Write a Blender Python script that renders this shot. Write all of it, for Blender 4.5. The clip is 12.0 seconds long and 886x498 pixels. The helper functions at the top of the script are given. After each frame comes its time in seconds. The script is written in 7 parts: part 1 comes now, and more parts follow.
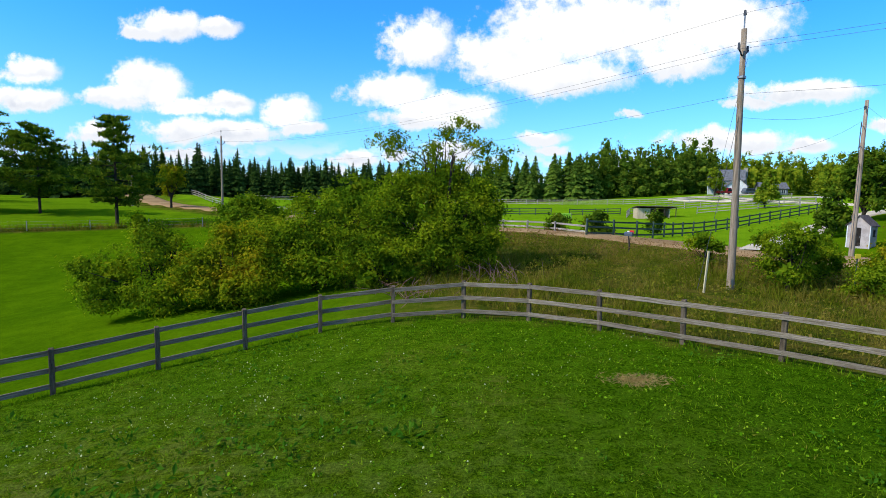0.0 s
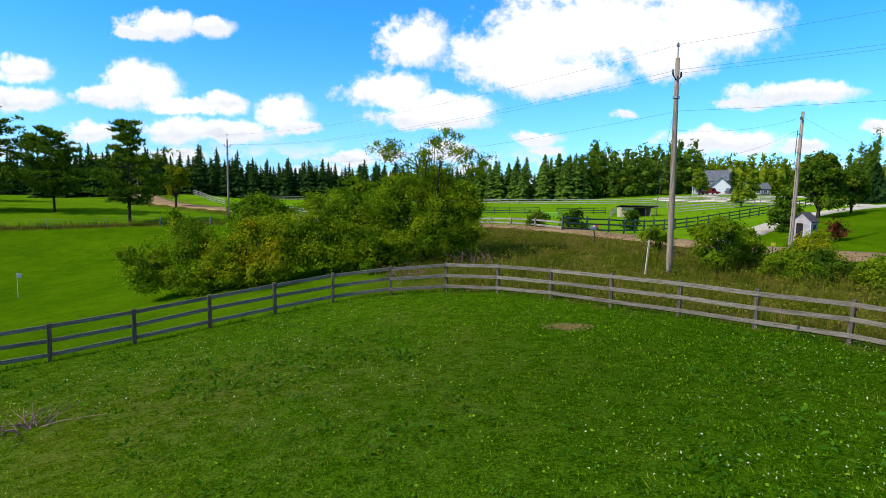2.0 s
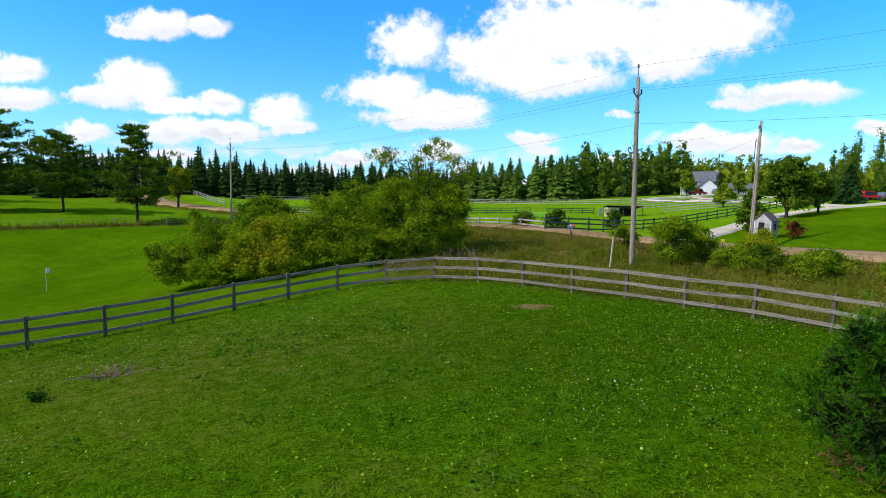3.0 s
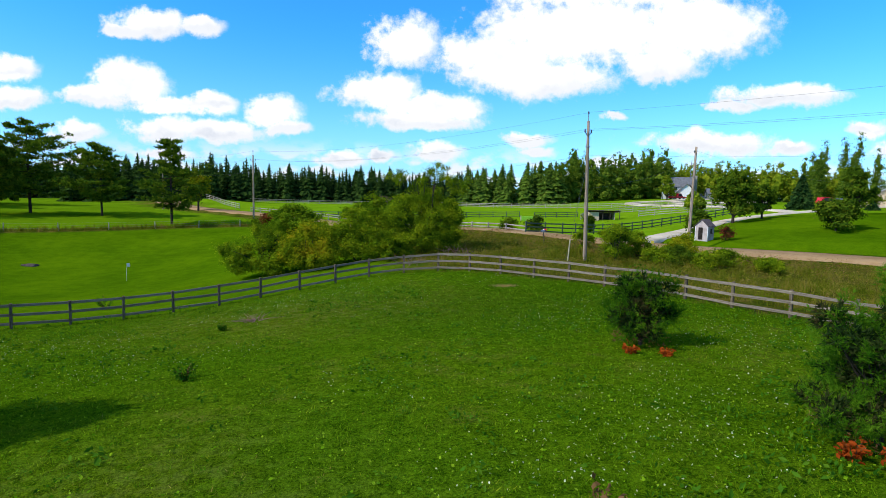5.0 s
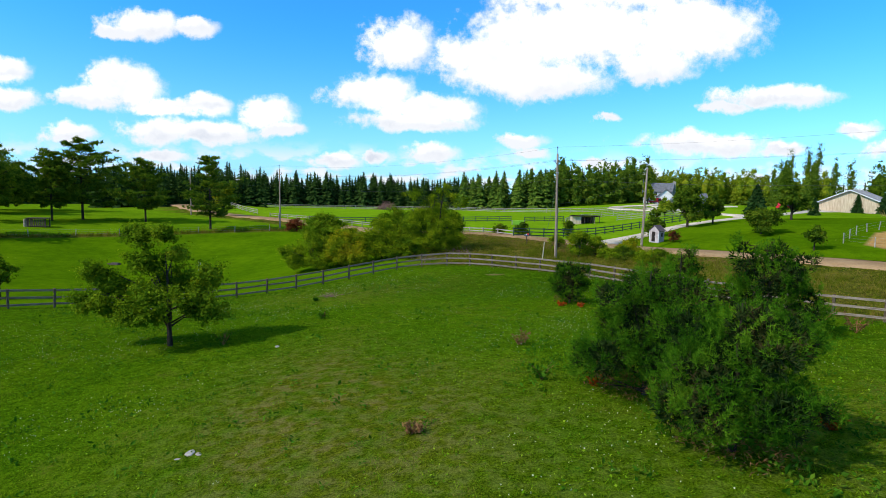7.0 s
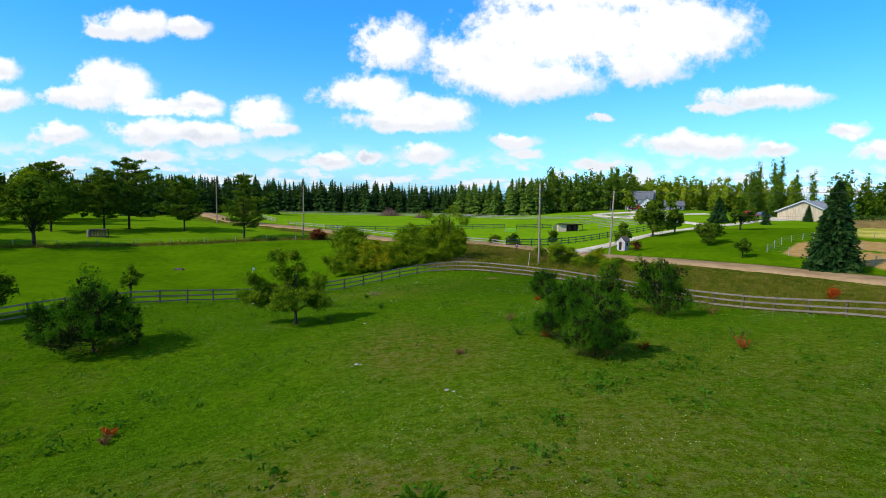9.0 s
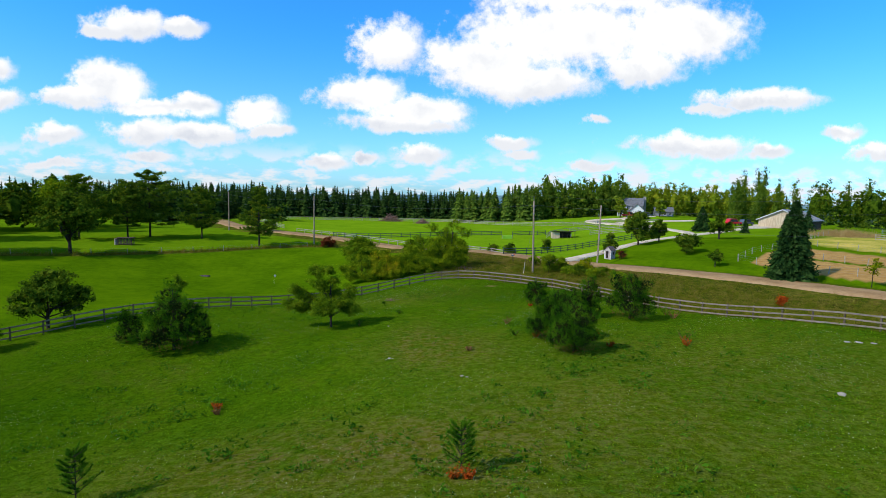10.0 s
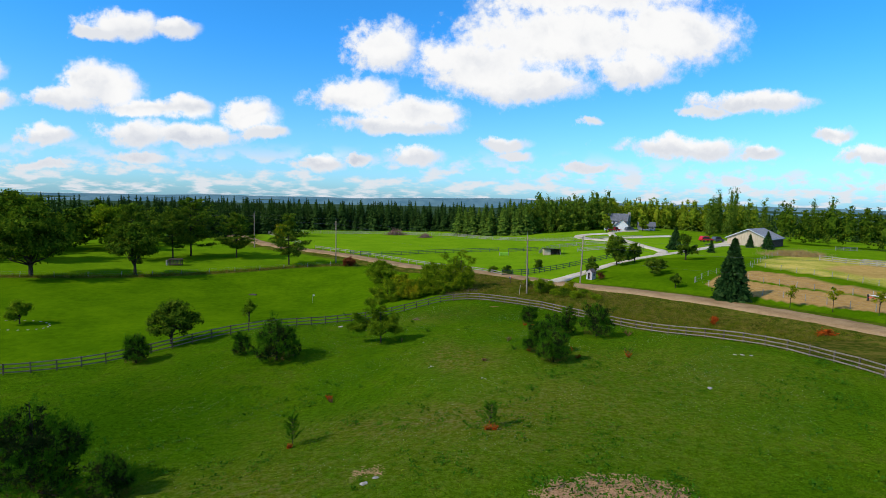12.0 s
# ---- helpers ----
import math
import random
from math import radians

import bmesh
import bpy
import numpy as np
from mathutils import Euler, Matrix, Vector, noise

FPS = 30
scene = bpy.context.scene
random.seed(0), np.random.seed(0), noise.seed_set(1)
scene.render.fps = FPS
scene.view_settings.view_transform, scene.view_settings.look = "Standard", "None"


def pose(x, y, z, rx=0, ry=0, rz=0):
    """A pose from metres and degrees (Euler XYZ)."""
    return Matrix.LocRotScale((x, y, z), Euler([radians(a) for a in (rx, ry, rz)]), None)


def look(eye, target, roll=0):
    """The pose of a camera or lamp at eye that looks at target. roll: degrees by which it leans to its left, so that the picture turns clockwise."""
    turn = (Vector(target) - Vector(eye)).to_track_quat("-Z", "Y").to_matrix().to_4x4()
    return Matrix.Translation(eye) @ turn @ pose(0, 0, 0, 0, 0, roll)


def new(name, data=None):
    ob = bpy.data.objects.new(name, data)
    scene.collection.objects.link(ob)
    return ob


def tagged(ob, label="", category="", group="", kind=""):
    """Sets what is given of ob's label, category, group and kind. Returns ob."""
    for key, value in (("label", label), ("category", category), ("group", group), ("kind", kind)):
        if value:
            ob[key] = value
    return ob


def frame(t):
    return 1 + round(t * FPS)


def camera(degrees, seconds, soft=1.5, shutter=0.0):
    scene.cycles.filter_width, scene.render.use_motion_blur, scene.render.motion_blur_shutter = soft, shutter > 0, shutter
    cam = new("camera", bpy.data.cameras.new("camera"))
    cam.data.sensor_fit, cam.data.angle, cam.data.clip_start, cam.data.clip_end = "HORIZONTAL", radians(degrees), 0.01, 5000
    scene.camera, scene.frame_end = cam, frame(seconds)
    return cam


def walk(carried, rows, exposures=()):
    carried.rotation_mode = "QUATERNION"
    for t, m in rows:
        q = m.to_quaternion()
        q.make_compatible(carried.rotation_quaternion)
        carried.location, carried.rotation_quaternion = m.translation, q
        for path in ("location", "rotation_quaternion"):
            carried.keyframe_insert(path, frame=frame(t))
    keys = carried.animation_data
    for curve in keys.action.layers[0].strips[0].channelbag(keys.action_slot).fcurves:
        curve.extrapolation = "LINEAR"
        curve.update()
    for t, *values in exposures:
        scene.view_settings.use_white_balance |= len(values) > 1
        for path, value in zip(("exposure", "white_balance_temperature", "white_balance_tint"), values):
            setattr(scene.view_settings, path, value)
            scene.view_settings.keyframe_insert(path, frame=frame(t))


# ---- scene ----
cam = camera(77.50, 12.0, soft=0.6)
EYE = 4.10  # height of the first eye over the knoll
# seconds, x, y, z over the first eye, yaw, pitch, roll
ROWS = [
    (0.0, 0.000, 0.000, 0.000, -0.000, -5.958, -1.186),
    (0.5, 0.056, -1.026, 0.014, -0.179, -5.956, -1.176),
    (1.0, 0.134, -2.132, 0.019, -0.311, -5.945, -1.176),
    (1.5, 0.238, -3.452, 0.004, -0.400, -5.937, -1.178),
    (2.0, 0.357, -4.959, -0.010, -0.499, -5.939, -1.184),
    (2.5, 0.525, -6.746, 0.016, -0.668, -5.944, -1.186),
    (3.0, 0.663, -8.857, 0.173, -0.942, -5.942, -1.180),
    (3.2, 0.677, -9.750, 0.241, -1.037, -5.940, -1.182),
    (4.8, 0.157, -18.483, 1.017, -1.403, -5.855, -1.339),
    (5.0, 0.023, -19.804, 1.151, -1.452, -5.836, -1.342),
    (5.5, -0.315, -23.162, 1.450, -1.586, -5.803, -1.335),
    (6.0, -0.695, -26.685, 1.764, -1.731, -5.790, -1.295),
    (6.5, -1.097, -30.365, 2.112, -1.868, -5.764, -1.251),
    (7.0, -1.560, -34.162, 2.526, -1.990, -5.700, -1.208),
    (9.0, -4.130, -50.209, 5.232, -2.668, -5.632, -1.166),
    (9.5, -4.929, -54.478, 6.291, -2.859, -5.570, -1.230),
    (10.0, -5.777, -58.830, 7.434, -3.042, -5.528, -1.269),
    (10.5, -6.712, -63.328, 8.746, -3.205, -5.477, -1.266),
    (11.0, -7.732, -67.918, 10.316, -3.363, -5.409, -1.256),
    (11.5, -8.835, -72.605, 11.967, -3.508, -5.375, -1.265),
    (12.0, -10.038, -77.370, 13.678, -3.664, -5.353, -1.285),
]
walk(cam, [(t, pose(x, y, EYE + z, 90 + pitch, roll, yaw)) for t, x, y, z, yaw, pitch, roll in ROWS],
     exposures=[(0.0, 0.02), (3.0, 0.04), (7.0, 0.04), (9.5, -0.04), (12.0, -0.22)])

# ---- light ----
SUN_AZ, SUN_EL = radians(246.0), radians(40.0)
sun_way = Vector((math.sin(SUN_AZ) * math.cos(SUN_EL), math.cos(SUN_AZ) * math.cos(SUN_EL), math.sin(SUN_EL)))
sun_data = bpy.data.lights.new("sun", "SUN")
sun_data.energy, sun_data.angle, sun_data.color = 4.4, radians(0.53), (1.0, 0.93, 0.80)
sun = new("sun", sun_data)
sun.matrix_world = look(sun_way * 100, (0, 0, 0))


class Nodes:
    """Short spelling for node trees."""

    def __init__(self, tree):
        self.tree = tree

    def add(self, kind, **props):
        n = self.tree.nodes.new(kind)
        for k, v in props.items():
            if k == "operation":
                n.operation = v
            elif k == "blend_type":
                n.blend_type = v
            elif k == "data_type":
                n.data_type = v
            elif k == "attribute_name":
                n.attribute_name = v
        return n

    def link(self, a, b):
        self.tree.links.new(a, b)

    def put(self, socket, value):
        if isinstance(value, bpy.types.NodeSocket):
            self.link(value, socket)
        else:
            socket.default_value = value

    def math(self, op, a, b=0.0, c=0.0):
        n = self.add("ShaderNodeMath", operation=op)
        self.put(n.inputs[0], a), self.put(n.inputs[1], b), self.put(n.inputs[2], c)
        return n.outputs[0]

    def vec(self, op, a, b=(0, 0, 0)):
        n = self.add("ShaderNodeVectorMath", operation=op)
        self.put(n.inputs[0], a), self.put(n.inputs[1], b)
        return n.outputs["Value"] if op in ("LENGTH", "DOT_PRODUCT") else n.outputs[0]

    def noise(self, where, scale, detail=3.0, rough=0.55, distortion=0.0):
        n = self.add("ShaderNodeTexNoise")
        self.put(n.inputs["Vector"], where)
        n.inputs["Scale"].default_value, n.inputs["Detail"].default_value = scale, detail
        n.inputs["Roughness"].default_value, n.inputs["Distortion"].default_value = rough, distortion
        return n.outputs["Fac"]

    def span(self, value, a, b, lo=0.0, hi=1.0, smooth=True):
        n = self.add("ShaderNodeMapRange")
        n.interpolation_type = "SMOOTHSTEP" if smooth else "LINEAR"
        self.put(n.inputs[0], value)
        for i, x in zip((1, 2, 3, 4), (a, b, lo, hi)):
            n.inputs[i].default_value = x
        return n.outputs[0]

    def mix(self, fac, a, b, blend="MIX"):
        n = self.add("ShaderNodeMix", data_type="RGBA", blend_type=blend)
        self.put(n.inputs[0], fac)
        for s, v in ((n.inputs[6], a), (n.inputs[7], b)):
            self.put(s, (*v, 1.0) if isinstance(v, tuple) and len(v) == 3 else v)
        return n.outputs[2]

    def xyz(self, x, y, z):
        n = self.add("ShaderNodeCombineXYZ")
        self.put(n.inputs[0], x), self.put(n.inputs[1], y), self.put(n.inputs[2], z)
        return n.outputs[0]


# ---- sky with fair-weather cumulus ----
# each lump: azimuth tangent, elevation tangent, half width, half height
SKY_WISPS = [(-0.484, 0.282, 0.074, 0.026), (-0.400, 0.281, 0.044, 0.017), (-0.534, 0.265, 0.044, 0.013)]
SKY_WEST = [(-0.730, 0.197, 0.050, 0.024), (-0.738, 0.145, 0.085, 0.022), (-0.525, 0.177, 0.070, 0.041), (-0.588, 0.148, 0.060, 0.020),
            (-0.458, 0.143, 0.075, 0.016), (-0.388, 0.145, 0.045, 0.020), (-0.469, 0.101, 0.068, 0.026), (-0.369, 0.100, 0.091, 0.020),
            (-0.276, 0.137, 0.058, 0.029), (-0.253, 0.106, 0.042, 0.014)]
SKY_MAIN = [(-0.044, 0.259, 0.061, 0.048), (0.115, 0.239, 0.109, 0.050), (0.201, 0.202, 0.130, 0.033), (0.267, 0.290, 0.188, 0.059),
            (0.454, 0.298, 0.148, 0.057), (0.399, 0.235, 0.089, 0.029), (-0.098, 0.176, 0.075, 0.033), (0.003, 0.149, 0.095, 0.027),
            (-0.027, 0.124, 0.113, 0.018), (0.30, 0.39, 0.24, 0.07)]
SKY_EAST = [(0.173, 0.097, 0.050, 0.014), (0.186, 0.077, 0.040, 0.010), (0.632, 0.188, 0.115, 0.021), (0.543, 0.170, 0.050, 0.012),
            (0.508, 0.102, 0.126, 0.022), (0.650, 0.099, 0.042, 0.013), (0.329, 0.141, 0.024, 0.010), (0.328, 0.060, 0.053, 0.009),
            (0.805, 0.135, 0.042, 0.015), (0.870, 0.096, 0.062, 0.019)]
SKY_LOW = [(-0.152, 0.056, 0.050, 0.016), (-0.616, 0.085, 0.047, 0.018), (0.013, 0.071, 0.056, 0.017), (-0.082, 0.062, 0.030, 0.009),
           (-0.462, 0.058, 0.057, 0.010), (-0.622, 0.040, 0.056, 0.008)]

world = bpy.data.worlds.new("world")
scene.world = world
world.use_nodes = True
world.node_tree.nodes.clear()
N = Nodes(world.node_tree)
way = N.add("ShaderNodeTexCoord").outputs["Generated"]
split = N.add("ShaderNodeSeparateXYZ")
N.link(way, split.inputs[0])
ahead = N.math("MAXIMUM", split.outputs[1], 0.02)
su = N.math("DIVIDE", split.outputs[0], ahead)
sv = N.math("DIVIDE", split.outputs[2], ahead)
flat = N.xyz(su, sv, 0.0)
# ragged cloud edges: the plane is pushed about by noise at three sizes
push = N.add("ShaderNodeTexNoise")
N.link(flat, push.inputs["Vector"])
push.inputs["Scale"].default_value, push.inputs["Detail"].default_value, push.inputs["Roughness"].default_value = 11.0, 8.0, 0.62
shove = N.vec("MULTIPLY", N.vec("SUBTRACT", push.outputs["Color"], (0.5, 0.5, 0.5)), (0.10, 0.055, 0.0))
bent = N.vec("ADD", flat, shove)
below = N.vec("ADD", bent, (0.004, -0.020, 0.0))
field = foot = None
for u, v, w, h in SKY_WISPS + SKY_WEST + SKY_MAIN + SKY_EAST + SKY_LOW:
    q = N.vec("MULTIPLY", N.vec("SUBTRACT", bent, (u, v, 0.0)), (1.0 / w, 1.0 / h, 0.0))
    lump = N.math("SUBTRACT", 1.12, N.vec("LENGTH", q))
    field = lump if field is None else N.math("SMOOTH_MAX", field, lump, 0.25)
    if h > 0.012:
        q = N.vec("MULTIPLY", N.vec("SUBTRACT", below, (u, v, 0.0)), (1.0 / w, 1.0 / h, 0.0))
        lump = N.math("SUBTRACT", 1.12, N.vec("LENGTH", q))
        foot = lump if foot is None else N.math("SMOOTH_MAX", foot, lump, 0.25)
# everything outside those banks: thin scattered cumulus, flattened towards the horizon
high = N.math("ADD", N.math("ABSOLUTE", split.outputs[2]), 0.16)
dome = N.xyz(N.math("DIVIDE", split.outputs[0], high), N.math("DIVIDE", split.outputs[1], high), 0.0)
scattered = N.noise(dome, 1.3, 6.0, 0.6)
outside = N.math("MAXIMUM", N.span(split.outputs[1], 0.75, 0.45), N.span(sv, 0.40, 0.55))
# unseen cloud added out of view, its amount set to whiten the fill light
other = N.math("MULTIPLY", N.span(scattered, 0.49, 0.64), outside)
# rows of small distant cumulus that crowd together towards the horizon
low_u = N.math("MULTIPLY", su, 30.0)
low_v = N.math("MULTIPLY", N.math("LOGARITHM", N.math("MAXIMUM", N.math("ADD", sv, 0.030), 0.004), math.e), 4.6)
low_at = N.xyz(low_u, low_v, 0.0)
low_rows = N.noise(low_at, 0.62, 4.0, 0.55)
low_feet = N.noise(N.vec("ADD", low_at, (0.05, -0.45, 0.0)), 0.62, 4.0, 0.55)
low_band = N.math("MULTIPLY", N.span(sv, 0.096, 0.040), N.span(low_rows, 0.44, 0.62))
ragged = N.noise(flat, 22.0, 10.0, 0.68)
puffs = N.noise(flat, 60.0, 6.0, 0.6)
rough_edge = N.math("ADD", N.math("MULTIPLY", N.math("SUBTRACT", ragged, 0.5), 1.45), N.math("MULTIPLY", N.math("SUBTRACT", puffs, 0.5), 0.45))
thick = N.math("ADD", field, rough_edge)
cover = N.span(thick, -0.10, 0.50)
cover = N.math("MAXIMUM", cover, N.math("MULTIPLY", low_band, 0.9))
cover = N.math("MAXIMUM", cover, other)
# lit tops, soft billows and lilac-grey undersides where no more cloud lies below
base_open = N.span(N.math("ADD", foot, N.math("MULTIPLY", rough_edge, 0.8)), 0.55, -0.25)
billow = N.span(N.noise(bent, 9.0, 6.0, 0.55), 0.42, 0.68)
deep = N.span(thick, 0.35, 1.0)
shade_f = N.math("ADD", N.math("MULTIPLY", base_open, 0.40), N.math("MULTIPLY", N.math("MULTIPLY", billow, deep), 0.42))
shade_f = N.math("MAXIMUM", shade_f, N.math("MULTIPLY", N.math("MULTIPLY", low_band, N.span(low_feet, 0.56, 0.46)), 0.22))
cloud_col = N.mix(N.math("MINIMUM", shade_f, 0.85), (1.0, 1.0, 1.0), (0.50, 0.56, 0.68))
sky = N.add("ShaderNodeTexSky")
sky.sky_type, sky.sun_disc, sky.sun_elevation, sky.sun_rotation = "NISHITA", False, SUN_EL, SUN_AZ
sky.air_density, sky.dust_density, sky.ozone_density = 1.0, 0.6, 2.0
tint = N.mix(N.span(split.outputs[2], 0.02, 0.30), (0.55, 1.08, 1.72), (0.22, 1.02, 1.75))
blue = N.mix(1.0, sky.outputs[0], tint, "MULTIPLY")
back_blue = N.add("ShaderNodeBackground")
N.link(blue, back_blue.inputs[0])
back_blue.inputs[1].default_value = 0.15
back_cloud = N.add("ShaderNodeBackground")
N.link(cloud_col, back_cloud.inputs[0])
back_cloud.inputs[1].default_value = 1.12
mixer = N.add("ShaderNodeMixShader")
N.link(cover, mixer.inputs[0]), N.link(back_blue.outputs[0], mixer.inputs[1]), N.link(back_cloud.outputs[0], mixer.inputs[2])
N.link(mixer.outputs[0], N.add("ShaderNodeOutputWorld").inputs[0])


# ---- materials ----
def material(name):
    m = bpy.data.materials.new(name)
    m.use_nodes = True
    m.node_tree.nodes.clear()
    n = Nodes(m.node_tree)
    out = n.add("ShaderNodeOutputMaterial")
    bsdf = n.add("ShaderNodeBsdfPrincipled")
    n.link(bsdf.outputs[0], out.inputs[0])
    return m, n, bsdf, out


def bump(n, bsdf, height, strength, distance):
    b = n.add("ShaderNodeBump")
    n.put(b.inputs["Height"], height)
    b.inputs["Strength"].default_value, b.inputs["Distance"].default_value = strength, distance
    n.link(b.outputs[0], bsdf.inputs["Normal"])


def plain(name, dark, light, scale=6.0, rough=0.7, metal=0.0, relief=0.15, stretch=(1, 1, 1), by_object=True):
    """Two tones mixed by noise at two sizes, with fine relief."""
    m, n, bsdf, _ = material(name)
    where = n.add("ShaderNodeTexCoord").outputs["Object"]
    rnd = n.add("ShaderNodeObjectInfo").outputs["Random"]
    where = n.vec("ADD", n.vec("MULTIPLY", where, stretch), n.xyz(n.math("MULTIPLY", rnd, 37.0), n.math("MULTIPLY", rnd, 11.0), 0.0))
    big, fine = n.noise(where, scale, 3.0), n.noise(where, scale * 9.0, 4.0, 0.65)
    f = n.math("ADD", n.math("MULTIPLY", big, 0.6), n.math("MULTIPLY", fine, 0.4))
    col = n.mix(n.span(f, 0.34, 0.66), dark, light)
    if by_object:
        col = n.mix(n.math("MULTIPLY", rnd, 0.35), col, tuple(c * 0.6 for c in dark))
    n.link(col, bsdf.inputs["Base Color"])
    bsdf.inputs["Roughness"].default_value, bsdf.inputs["Metallic"].default_value = rough, metal
    if rough > 0.78:
        bsdf.inputs["Specular IOR Level"].default_value = 0.0
    if relief:
        bump(n, bsdf, fine, relief, 0.02)
    return m


def leafy(name, shades, rough=0.8, through_light=0.35, gloss=0.0, single=0.38):
    """Leaves: hue and value vary leaf by leaf and in drifts across the crown; light passes through."""
    m, n, bsdf, out = material(name)
    where = n.add("ShaderNodeNewGeometry")
    isle = where.outputs["Random Per Island"]
    drift = n.noise(where.outputs["Position"], 0.9, 3.0)
    f = n.math("ADD", n.math("MULTIPLY", isle, single), n.math("MULTIPLY", n.span(drift, 0.32, 0.68), 1.0 - single))
    ramp = n.add("ShaderNodeValToRGB")
    ramp.color_ramp.elements[0].color, ramp.color_ramp.elements[1].color = (*shades[0], 1), (*shades[-1], 1)
    for i, c in enumerate(shades[1:-1]):
        ramp.color_ramp.elements.new((i + 1) / (len(shades) - 1)).color = (*c, 1)
    n.link(f, ramp.inputs[0])
    n.link(ramp.outputs[0], bsdf.inputs["Base Color"])
    bsdf.inputs["Roughness"].default_value, bsdf.inputs["Specular IOR Level"].default_value = rough, gloss
    tr = n.add("ShaderNodeBsdfTranslucent")
    n.link(n.mix(1.0, ramp.outputs[0], (1.1, 1.15, 0.5), "MULTIPLY"), tr.inputs[0])
    mx = n.add("ShaderNodeMixShader")
    mx.inputs[0].default_value = through_light
    n.link(bsdf.outputs[0], mx.inputs[1]), n.link(tr.outputs[0], mx.inputs[2]), n.link(mx.outputs[0], out.inputs[0])
    return m


